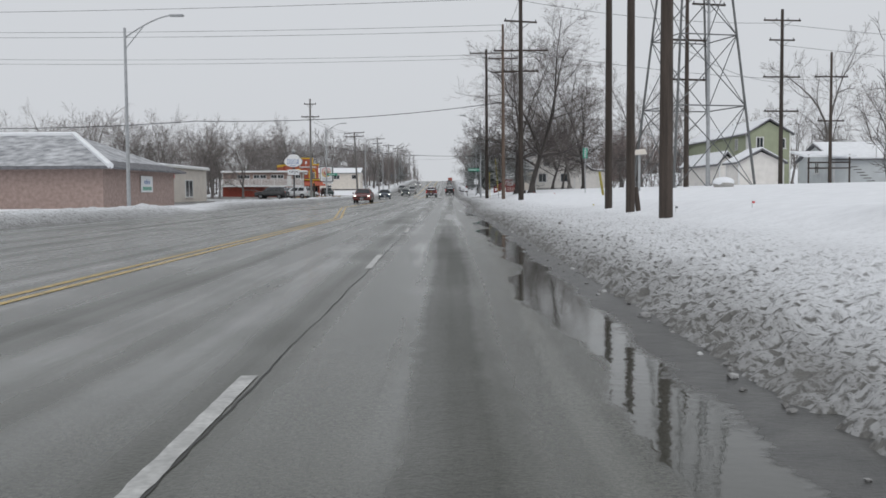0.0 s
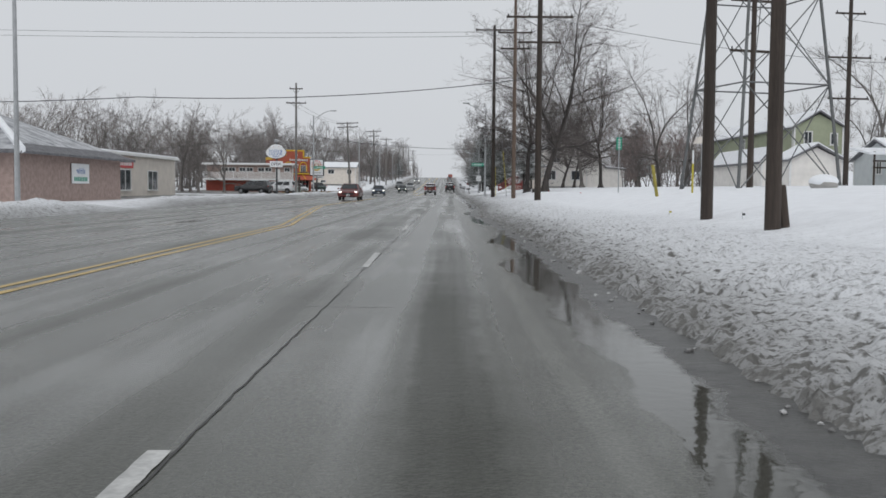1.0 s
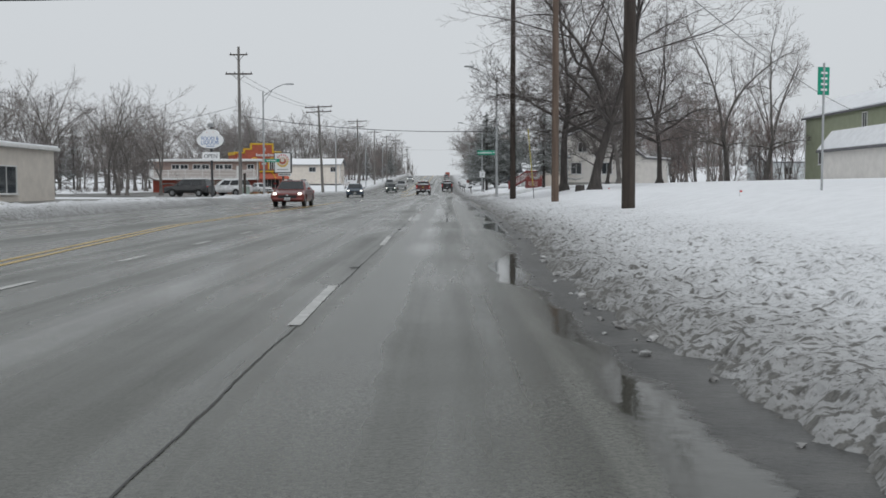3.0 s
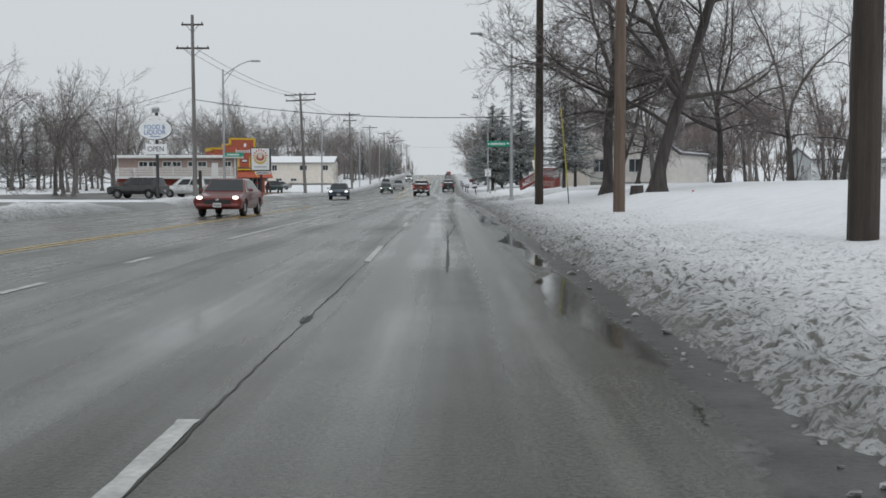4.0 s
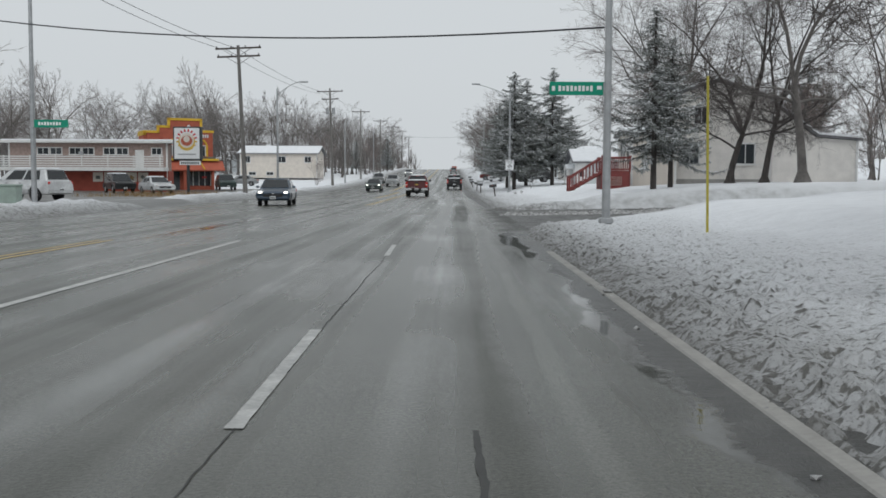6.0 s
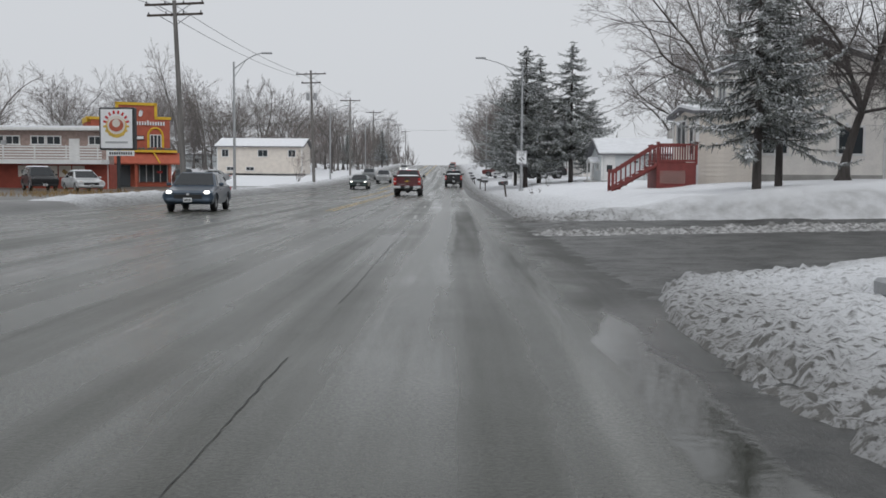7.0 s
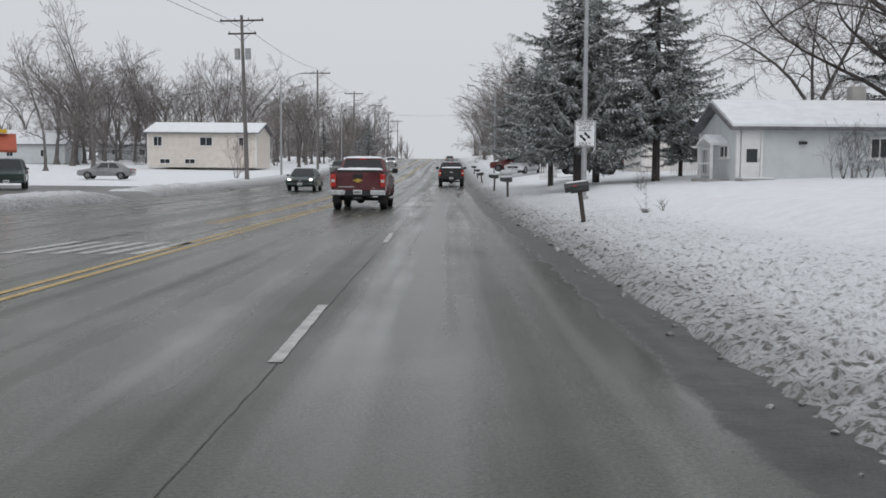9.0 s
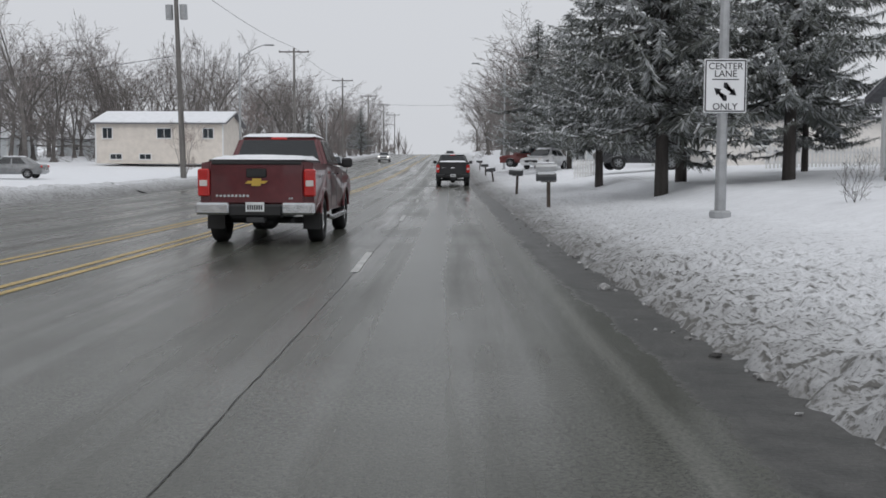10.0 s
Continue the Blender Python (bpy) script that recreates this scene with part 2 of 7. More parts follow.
    deep = n.new("ShaderNodeMixRGB")
    deep.inputs[2].default_value = (0.062, 0.063, 0.055, 1)
    l.new(math('MULTIPLY', pool, 0.75), deep.inputs[0])
    l.new(packed.outputs[0], deep.inputs[1])
    # dark slush between the water and the bank
    fray = math('ADD', math('MULTIPLY', math('SUBTRACT', noise_at(1.0, 5, (1.0, 0.8, 1)), 0.5), 0.5), math('MULTIPLY', math('SUBTRACT', noise_at(9.0, 4), 0.5), 0.16))
    band = math('MULTIPLY', ramp(math('ADD', math('ADD', math('SUBTRACT', x, kerb), ramp(y, 140, 152, 0.4, 0.6)), fray), 0.0, 0.1), gutter_on)
    band = math('MULTIPLY', band, math('SUBTRACT', 1.0, mouth))
    mush = n.new("ShaderNodeMixRGB")
    mush.inputs[1].default_value, mush.inputs[2].default_value = (0.036, 0.037, 0.036, 1), (0.11, 0.108, 0.103, 1)
    l.new(ramp(math('ADD', math('MULTIPLY', noise_at(3.2, 5), 0.6), math('MULTIPLY', stone, 0.4)), 0.36, 0.68), mush.inputs[0])
    verge = n.new("ShaderNodeMixRGB")
    l.new(math('MULTIPLY', band, 0.9), verge.inputs[0])
    l.new(deep.outputs[0], verge.inputs[1])
    l.new(mush.outputs[0], verge.inputs[2])
    pool = math('MULTIPLY', pool, math('SUBTRACT', 1.0, math('MULTIPLY', band, 0.8)))
    mouth = math('MAXIMUM', mouth, band)
    l.new(verge.outputs[0], b.inputs["Base Color"])
    dry = math('SUBTRACT', 1.0, pool)
    rough = math('ADD', ramp(wet, 0.0, 1.0, 0.4, 0.1), math('MULTIPLY', math('MAXIMUM', strip_mid, mouth), 0.2))
    l.new(math('ADD', math('MULTIPLY', rough, dry), math('MULTIPLY', pool, 0.05)), b.inputs["Roughness"])
    bp = n.new("ShaderNodeBump")
    bp.inputs["Distance"].default_value = 0.006
    relief = math('ADD', ramp(wet, 0.0, 0.9, 0.4, 0.03), math('MULTIPLY', math('MAXIMUM', strip_mid, mouth), 0.5))
    l.new(math('ADD', math('MULTIPLY', relief, dry), math('MULTIPLY', pool, 0.2)), bp.inputs["Strength"])
    coarse = math('ADD', grain, math('ADD', math('MULTIPLY', stone, 1.5), math('MULTIPLY', math('MULTIPLY', math('MAXIMUM', strip_mid, mouth), noise_at(9.0, 3)), 4.0)))
    l.new(math('ADD', math('MULTIPLY', coarse, dry), math('MULTIPLY', pool, noise_at(8.0, 3))), bp.inputs["Height"])
    l.new(bp.outputs[0], b.inputs["Normal"])
    b.inputs["IOR"].default_value = 1.36
    return m


SNOW = mat("snow_cover", (0.86, 0.875, 0.9), 0.7, vary=0.06, scale=2, fine=18, bump=0.3, dist=0.03)
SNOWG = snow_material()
WET = wet_road_material()
WETLOT = wet_road_material("slushy_side_pavement", 0.0, 0.35, (0.085, 0.085, 0.08), (0.16, 0.158, 0.15))
DIRTYSNOW = mat("dirty_snow", (0.16, 0.152, 0.14), 0.6, vary=0.4, scale=7, fine=22, bump=0.9, dist=0.04, tint=(0.6, 0.6, 0.6))
SLUSH = mat("grey_slush", (0.13, 0.128, 0.122), 0.45, vary=0.4, scale=3, fine=26, bump=0.8, dist=0.03, tint=(0.3, 0.3, 0.295))
PAINT_W = mat("road_paint_white", (0.43, 0.43, 0.415), 0.4, vary=0.3, scale=5, fine=30, bump=0.3)
PAINT_Y = mat("road_paint_yellow", (0.45, 0.3, 0.06), 0.4, vary=0.3, scale=5, fine=30, bump=0.3)
CRACK = mat("tar_crack", (0.04, 0.04, 0.038), 0.6, vary=0.2)
WOODPOLE = mat("weathered_pole_wood", (0.058, 0.045, 0.037), 0.85, vary=0.35, scale=1.2, fine=14, stretch=(6, 6, 0.4), bump=0.5, dist=0.02, rand=0.25)
WOODGREY = mat("silvered_pole_wood", (0.2, 0.19, 0.18), 0.85, vary=0.3, scale=1.2, fine=14, stretch=(6, 6, 0.4), bump=0.4, dist=0.02, rand=0.15)
WOODPALE = mat("new_pole_wood", (0.13, 0.092, 0.07), 0.8, vary=0.3, scale=1.2, fine=14, stretch=(6, 6, 0.4), bump=0.4, dist=0.02)
GALV = mat("galvanised_steel", (0.42, 0.43, 0.44), 0.45, 0.7, vary=0.12, scale=4, fine=30)
DARKMET = mat("dark_steel", (0.06, 0.062, 0.065), 0.5, 0.5, vary=0.2)
CABGREEN = mat("pale_green_cabinet_paint", (0.27, 0.33, 0.29), 0.5, vary=0.12)
OLIVE = mat("weathered_olive_yellow_paint", (0.33, 0.28, 0.06), 0.7, vary=0.3, scale=3, fine=18, bump=0.2)
LATTICE = mat("weathered_lattice_steel", (0.15, 0.155, 0.155), 0.6, 0.4, vary=0.2)
BARK = mat("grey_brown_bark", (0.064, 0.056, 0.052), 0.9, vary=0.35, scale=2, fine=12, stretch=(3, 3, 0.6), bump=0.6, dist=0.03, rand=0.2)
GREYBARK = mat("pale_grey_bark", (0.15, 0.138, 0.13), 0.9, vary=0.3, scale=1.2, fine=8, bump=0.3, dist=0.03, rand=0.2)
TWIG = mat("twigs", (0.21, 0.19, 0.18), 0.9, vary=0.25, scale=0.6, fine=6, bump=0, rand=0.25)
TWIGT = mat("thicket_twigs", (0.25, 0.195, 0.18), 0.9, vary=0.25, scale=0.6, fine=6, bump=0, rand=0.2)
TWIGR = mat("reddish_twigs", (0.135, 0.117, 0.11), 0.9, vary=0.25, scale=0.6, fine=6, bump=0, rand=0.2)
NEEDLE = mat("spruce_needles", (0.14, 0.155, 0.14), 0.8, vary=0.4, scale=1.2, fine=9, bump=0, tint=(0.19, 0.2, 0.18), rand=0.15)
RIMED = mat("rimed_needles", (0.36, 0.38, 0.38), 0.8, vary=0.3, scale=1.2, fine=9, bump=0, tint=(0.56, 0.58, 0.59), rand=0.1)
RUBBER = mat("tyre_rubber", (0.018, 0.018, 0.019), 0.7, vary=0.2, fine=60, bump=0.3)
CHROME = mat("chrome", (0.62, 0.63, 0.64), 0.22, 1.0, vary=0.1, scale=6)
BLACKPL = mat("black_plastic", (0.02, 0.02, 0.021), 0.5, vary=0.2, fine=50)
CARGLASS = glass("tinted_car_glass", (0.03, 0.035, 0.04))
PANE = glass("window_pane", (0.06, 0.07, 0.08))
REDLENS = mat("red_lamp_lens", (0.5, 0.015, 0.012), 0.2, vary=0.15, coat=0.6)
CLEARLENS = mat("clear_lamp_lens", (0.7, 0.66, 0.64), 0.15, vary=0.1, coat=0.6)
HEADLIT = glow("lit_headlamp", (1.0, 0.96, 0.88), 2.5)
DARKSLUSH = mat("brown_slush", (0.062, 0.062, 0.059), 0.45, vary=0.4, scale=1.3, fine=18, bump=0.6, dist=0.03, tint=(0.135, 0.135, 0.13), spec=0.35)
PLATE = mat("plate_white", (0.75, 0.77, 0.78), 0.4, vary=0.06)
INK = mat("dark_ink", (0.02, 0.02, 0.025), 0.5, vary=0.1)
GOLD = mat("gold_badge", (0.65, 0.45, 0.1), 0.3, 0.7, vary=0.1)


def paint(name, colour):
    return mat(name, colour, 0.32, 0.15, vary=0.22, scale=1.2, fine=9, bump=0.05, coat=0.7, tint=tuple(c * 1.15 + 0.012 for c in colour))


MAROON = paint("maroon_car_paint", (0.1, 0.01, 0.014))
BLACKC = paint("black_car_paint", (0.012, 0.013, 0.015))
BLUEC = paint("dark_blue_car_paint", (0.03, 0.055, 0.09))
GREENC = paint("dark_green_car_paint", (0.03, 0.055, 0.05))
SILVERC = paint("silver_car_paint", (0.4, 0.41, 0.42))
WHITEC = paint("white_car_paint", (0.68, 0.69, 0.7))
GREYC = paint("grey_car_paint", (0.22, 0.23, 0.235))
REDC = paint("red_car_paint", (0.17, 0.022, 0.018))
SIDING_W = mat("white_siding", (0.8, 0.77, 0.73), 0.6, vary=0.08, scale=1.5, fine=14, bump=0.1)
SIDING_C = mat("cream_siding", (0.7, 0.645, 0.58), 0.6, vary=0.08, scale=1.5, fine=14, bump=0.1)
SIDING_G = mat("sage_green_siding", (0.36, 0.39, 0.27), 0.6, vary=0.08, scale=1.5, fine=14, bump=0.1)
SIDING_B = mat("pale_grey_siding", (0.6, 0.63, 0.64), 0.6, vary=0.06, scale=1.5, fine=14, bump=0.1)
BRICK_P = mat("pinkish_brick", (0.36, 0.27, 0.24), 0.8, vary=0.2, scale=4, fine=20, bump=0.3)
BRICK_R = mat("red_painted_wall", (0.33, 0.07, 0.045), 0.7, vary=0.15, scale=2, fine=20, bump=0.2)
ORANGE = mat("orange_red_stucco", (0.44, 0.115, 0.07), 0.8, vary=0.12, scale=2, fine=25, bump=0.25)
YELLOWP = mat("yellow_trim_paint", (0.75, 0.48, 0.04), 0.6, vary=0.1)
WHITEP = mat("white_painted_wood", (0.75, 0.75, 0.74), 0.55, vary=0.07)
REDWOOD = mat("red_stained_deck_wood", (0.19, 0.04, 0.036), 0.6, vary=0.25, scale=3, fine=20, bump=0.25)
DUSTED = mat("shingles_dusted_with_snow", (0.3, 0.31, 0.33), 0.85, vary=0.3, scale=1.4, fine=16, bump=0.3, tint=(0.62, 0.63, 0.65))
ROOFG = mat("grey_roof_shingles", (0.16, 0.16, 0.17), 0.9, vary=0.3, scale=3, fine=20, bump=0.4)
CONCRETE = mat("concrete", (0.36, 0.35, 0.33), 0.85, vary=0.15, scale=2, fine=25, bump=0.3)
SIGNGREEN = mat("sign_green", (0.0, 0.28, 0.17), 0.4, vary=0.06)
SIGNWHITE = mat("sign_white", (0.8, 0.81, 0.82), 0.4, vary=0.04)
SIGNRED = mat("sign_red", (0.55, 0.03, 0.03), 0.4, vary=0.06)
SIGNBLUE = mat("sign_blue", (0.05, 0.16, 0.42), 0.4, vary=0.06)
SIGNYEL = mat("marker_yellow", (0.5, 0.42, 0.05), 0.5, vary=0.12)
GRASSDRY = mat("dry_grass", (0.3, 0.2, 0.09), 0.9, vary=0.3, bump=0)

# ---- building blocks ----


def obj(name, bm, material, parent=None, label="", smooth=False):
    me = bpy.data.meshes.new(name)
    bmesh.ops.recalc_face_normals(bm, faces=bm.faces)
    bm.to_mesh(me)
    bm.free()
    if smooth:
        for p in me.polygons:
            p.use_smooth = True
    me.materials.append(material)
    ob = new(name, me)
    if parent:
        ob.parent = parent
    if label:
        ob["label"] = label
    return ob


def part(name, bm, material, parent, label="", smooth=False):
    return obj(name, bm, material, parent, label, smooth)


def thing(name, label, category, m, group="", kind=""):
    ob = new(name)
    ob.empty_display_size = 0.2
    ob.matrix_basis = m
    return tagged(ob, label, category, group, kind)


def mesh_part(name, verts, faces, material, parent, label="", smooth=False):
    me = bpy.data.meshes.new(name)
    me.from_pydata(verts, [], faces)
    me.materials.append(material)
    if smooth:
        me.polygons.foreach_set("use_smooth", [True] * len(me.polygons))
    ob = new(name, me)
    if parent:
        ob.parent = parent
    if label:
        ob["label"] = label
    return ob


def box(bm, c, s, rot=None, bevel=0.0):
    r = bmesh.ops.create_cube(bm, size=1.0)
    vs = r["verts"]
    bmesh.ops.scale(bm, vec=s, verts=vs)
    if bevel:
        es = list({e for v in vs for e in v.link_edges})
        vs = bmesh.ops.bevel(bm, geom=es, offset=bevel, segments=1, affect='EDGES')["verts"]
    if rot:
        bmesh.ops.rotate(bm, cent=(0, 0, 0), matrix=Euler([radians(a) for a in rot]).to_matrix(), verts=vs)
    bmesh.ops.translate(bm, vec=c, verts=vs)
    return bm


def bar(bm, p, q, r0, r1=None, seg=8):
    """A round or square-ish bar from p to q."""
    p, q = Vector(p), Vector(q)
    r1 = r0 if r1 is None else r1
    d = q - p
    m = Matrix.Translation((p + q) / 2) @ d.to_track_quat('Z', 'Y').to_matrix().to_4x4()
    bmesh.ops.create_cone(bm, cap_ends=True, segments=seg, radius1=r0, radius2=r1, depth=d.length, matrix=m)
    return bm


def pipe(bm, pts, r, seg=8):
    for a, c in zip(pts, pts[1:]):
        bar(bm, a, c, r, r, seg)
    return bm


def B(c, s, rot=None, bevel=0.0):
    return box(bmesh.new(), c, s, rot, bevel)


def prism(bm, pts, a, c, axis='x', top=None):
    """A polygon swept from a to c along an axis; pts are the two other coordinates in order."""
    def at(u, v, w):
        return {'x': (w, u, v), 'y': (u, w, v), 'z': (u, v, w)}[axis]
    one = [bm.verts.new(at(u, v, a)) for u, v in pts]
    two = [bm.verts.new(at(u, v, c)) for u, v in (top or pts)]
    bm.faces.new(one)
    bm.faces.new(two[::-1])
    n = len(pts)
    for i in range(n):
        bm.faces.new((one[i], two[i], two[(i + 1) % n], one[(i + 1) % n]))
    return bm


def text(body, size, material, parent, m, name="lettering"):
    cu = bpy.data.curves.new(name, 'FONT')
    cu.body, cu.size, cu.align_x, cu.align_y, cu.extrude = body, size, 'CENTER', 'CENTER', 0.003
    tmp = bpy.data.objects.new("tmp", cu)
    me = bpy.data.meshes.new_from_object(tmp)
    bpy.data.objects.remove(tmp)
    me.materials.clear()
    me.materials.append(material)
    ob = new(name, me)
    ob.parent = parent
    ob.matrix_basis = m
    return ob


def cable(pts, r, name, label, sag=0.0, steps=14):
    """A hanging cable through points, sagging between them."""
    cu = bpy.data.curves.new(name, 'CURVE')
    cu.dimensions, cu.bevel_depth, cu.bevel_resolution = '3D', r, 1
    sp = cu.splines.new('POLY')
    out = []
    for a, c in zip(pts, pts[1:]):
        a, c = Vector(a), Vector(c)
        for i in range(steps + 1):
            s = i / steps
            v = a.lerp(c, s)
            v.z -= 4 * sag * s * (1 - s)
            out.append(v)
    sp.points.add(len(out) - 1)
    for p, v in zip(sp.points, out):
        p.co = (*v, 1)
    tmp = bpy.data.objects.new("tmp", cu)
    me = bpy.data.meshes.new_from_object(tmp)
    bpy.data.objects.remove(tmp)
    me.materials.clear()
    me.materials.append(DARKMET)
    return tagged(new(name, me), label, "cable", "overhead lines")


# ---- the lie of the land ----
CURB_R, CURB_L = 3.1, -12.9


def rise(y):
    """Height of the carriageway: level, then a steady climb to a far crest."""
    if y < 180:
        return 0.0
    if y < 280:
        return 0.03 * (y - 180) ** 2 / 200
    if y < 430:
        return 1.5 + 0.027 * (y - 280)
    return 5.55 + 0.002 * (min(y, 900) - 430)


def knots(v, table):
    for (a, p), (c, q) in zip(table, table[1:]):
        if v <= c:
            s = max(0.0, (v - a) / (c - a))
            s = s * s * (3 - 2 * s)
            return p + (q - p) * s
    return table[-1][1]


RIGHT = [(2.8, -0.14), (3.03, -0.03), (3.2, 0.08), (3.6, 0.17), (5.0, 0.3), (6.6, 0.42), (9.0, 0.85), (14, 1.2), (20, 1.4), (60, 1.9), (140, 4.0)]
LEFT = [(-140, 3.0), (-60, 0.5), (-26, 0.15), (-17, 0.14), (-15.5, 0.3), (-13.8, 0.3), (-12.6, -0.06)]
STREET = (126.6, 143.5)      # the side street on the right


def street_mask(y, x):
    """1 on the lawns, 0 on the side street, with rounded corners at the carriageway."""
    lo = STREET[0] - min(6.0, 5.0 * math.exp((3.05 - x) / 0.35))
    hi = STREET[1] + max(0.0, 1 - (x - 2.6) / 3.2) ** 2 * 1.5
    if y <= lo:
        s = (lo - y) / 0.9
    elif y >= hi:
        s = (y - hi) / 1.6
    else:
        return 0.0
    s = min(1.0, s)
    return s * s * (3 - 2 * s)


EDGE = [(-90, 3.0), (35, 3.0), (46, 2.85), (57, 2.5), (68, 2.92), (80, 3.05), (118, 3.08), (146, 3.35), (165, 3.3), (185, 3.08), (215, 3.08)]


def edge(y):
    """Where the snow bank meets the carriageway."""
    return knots(y, EDGE)


def land(x, y):
    if x > -4.85:
        z = knots(x - (edge(y) - 3.08) * max(0.0, min(1.0, (7 - x) / 2)), RIGHT)
        k = street_mask(y, x)
        z = z * k + (-0.06 + min(1.0, max(0.0, (x - 4) / 30)) * 0.5) * (1 - k)
    else:
        z = knots(x, LEFT)
    return z + rise(y)

# ---- ground, carriageway, banks ----


def grid(name, xs, ys, height, material, label, category, kind="structure", smooth=True):
    verts = [(x, y, height(x, y)) for y in ys for x in xs]
    w = len(xs)
    faces = [(j * w + i, j * w + i + 1, (j + 1) * w + i + 1, (j + 1) * w + i) for j in range(len(ys) - 1) for i in range(w - 1)]
    return tagged(mesh_part(name, verts, faces, material, None, smooth=smooth), label, category, kind=kind)


def steps(a, c, s):
    n = max(1, round((c - a) / s))
    return [a + (c - a) * i / n for i in range(n + 1)]


FINE_R, FINE_L, FINE_END = 12.0, -17.0, 215.0


def sheet(x, y):
    z = land(x, y) if x < CURB_L - 0.1 or x > 2.7 else rise(y) - 0.3
    if y < FINE_END - 0.5 and FINE_L + 0.1 < x < FINE_R - 0.1:
        z -= 0.35
    if abs(x) > 46 and not (x > 0 and 122 < y < 150):
        z += 0.25 * noise.noise((x * 0.05, y * 0.05, 3)) + 0.05 * noise.noise((x * 0.3, y * 0.3, 7))
    return z


gx = [-900, -400, -220, -140, -100] + steps(-80, -20, 3) + [FINE_L, -16.9, -15, -13.2, -12.7, 2.6, 2.9, 4.0, 6.0, 9, 11.9, FINE_R] + steps(14, 80, 3) + [100, 140, 220, 400, 900]
gy = [-80, -40] + steps(-10, 122, 3) + [125, 126.4, 127.4, 128.2, 129, 133, 138, 143, 143.8, 144.6, 145.6, 147] + steps(150, 214, 3.2) + [FINE_END] + steps(219, 460, 6) + [500, 560, 640, 760, 900, 1200, 1800]
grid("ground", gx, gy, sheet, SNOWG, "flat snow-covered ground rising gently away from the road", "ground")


def clods(x, y, scale, seed):
    """Broken crust: rounded lumps parted by narrow gaps."""
    w = (x * scale + 0.5 * noise.noise((x * scale, y * scale, seed)), y * scale * 0.8 + 0.5 * noise.noise((x * scale, y * scale, seed + 5)), seed)
    d = noise.voronoi(w)[0]
    return min(0.5, d[1] - d[0]) * 2


def churned(x, y):
    """Ploughed and trodden snow: lumps near the road that die out on the lawn."""
    k = street_mask(y, x)
    end = min(1.0, max(0.0, (214 - y) / 6))
    inner = x - edge(y)
    reach = 3.9 + 0.9 * noise.noise((x * 0.3, y * 0.2, 14))
    a = max(0.0, min(1.0, (inner + 0.25) / 0.35, (reach - inner) / 1.6)) * k * end
    z = land(x, y)
    if a:
        rough = 0.5 + 0.45 * noise.noise((x * 0.7, y * 0.5, 6))
        low = max(0.0, 1 - inner / 2.2)
        lump = (clods(x, y, 3.3, 1) * 0.15 + clods(x, y, 6.4, 2) * 0.11 - 0.15) * (0.6 + 0.35 * low)
        lump += (clods(x, y, 11.0, 3) * 0.025 - 0.01) - 0.3 * max(0.0, noise.noise((x * 3.8, y * 4.6, 15)) - 0.15) + noise.noise((x * 1.6, y * 1.6, 9)) * 0.06 * low + noise.noise((x * 9, y * 9, 4)) * 0.04
        z += a * lump * max(0.25, rough)
    if 0.0 < k < 1.0 and x < 9:
        z += 4 * k * (1 - k) * min(1.0, max(0.0, (x - 2.8) / 0.5)) * (clods(x, y, 2.6, 16) * 0.14 + clods(x, y, 6.0, 17) * 0.08 - 0.07 + 0.1 * noise.noise((x * 0.8, y, 18)))
    roll = noise.noise((x * 0.5, y * 0.28, 2)) * 0.08 * min(1, max(0.0, inner / 1.5))
    z += k * roll * end + k * 0.012 * noise.noise((x * 1.7, y * 1.7, 5)) * (inner > 0)
    z += 0.06 * noise.noise((x * 0.9, y * 0.6, 12)) * max(0.0, 1 - abs(inner - 0.2) / 0.7) * k
    return z + 0.05 * min(1.0, max(0.0, (y - 206) / 8)) * (max(-3.0, min(1.0, 219 - y)) if y < 221.1 else 0)


fx = steps(2.25, 6.2, 0.065) + steps(6.3, 8.6, 0.12) + steps(9.0, FINE_R, 0.5)
fy = steps(-6, 118, 0.07) + steps(118.07, 132, 0.1) + steps(132.2, 142, 0.4) + steps(142.1, 182, 0.075) + steps(182.4, FINE_END + 6, 0.4)
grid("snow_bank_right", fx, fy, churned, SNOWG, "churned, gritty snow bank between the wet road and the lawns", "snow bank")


def left_bank(x, y):
    z = land(x, y)
    lump = abs(noise.noise((x * 1.3, y * 1.1, 21))) * 0.3 + noise.noise((x * 4, y * 4, 22)) * 0.06
    gap = min(1.0, abs(y - 62) / 6, abs(y - 112) / 7, abs(y - 148) / 8, abs(y - 197) / 4)
    z += max(0.0, 1 - abs(x + 14.6) / 1.9) * (lump + 0.1) * gap
    z -= (1 - gap) * max(0.0, z - 0.02 - rise(y)) * 0.9
    return z


grid("snow_bank_left", steps(FINE_L, -12.4, 0.2), steps(-6, FINE_END, 0.3), left_bank, SNOWG,
     "lumpy ploughed snow bank along the far kerb", "snow bank")
grid("snow_bank_left_far", [-16, -15, -14.4, -13.8, -13.2, -12.5], steps(215.2, 460, 1.5),
     lambda x, y: left_bank(x, y), SNOWG, "ploughed snow bank along the climbing road", "snow bank")
grid("snow_bank_right_far", [2.6, 3.1, 3.6, 4.4, 5.4, 7], steps(212, 460, 1.5),
     lambda x, y: churned(x, y) + 0.05 * min(1, max(0, (y - 219) / 3)) - 0.12 * min(1, max(0, (219 - y) / 3)) - 0.15 * max(0, x - 5.4), SNOWG, "snow bank along the climbing road", "snow bank")

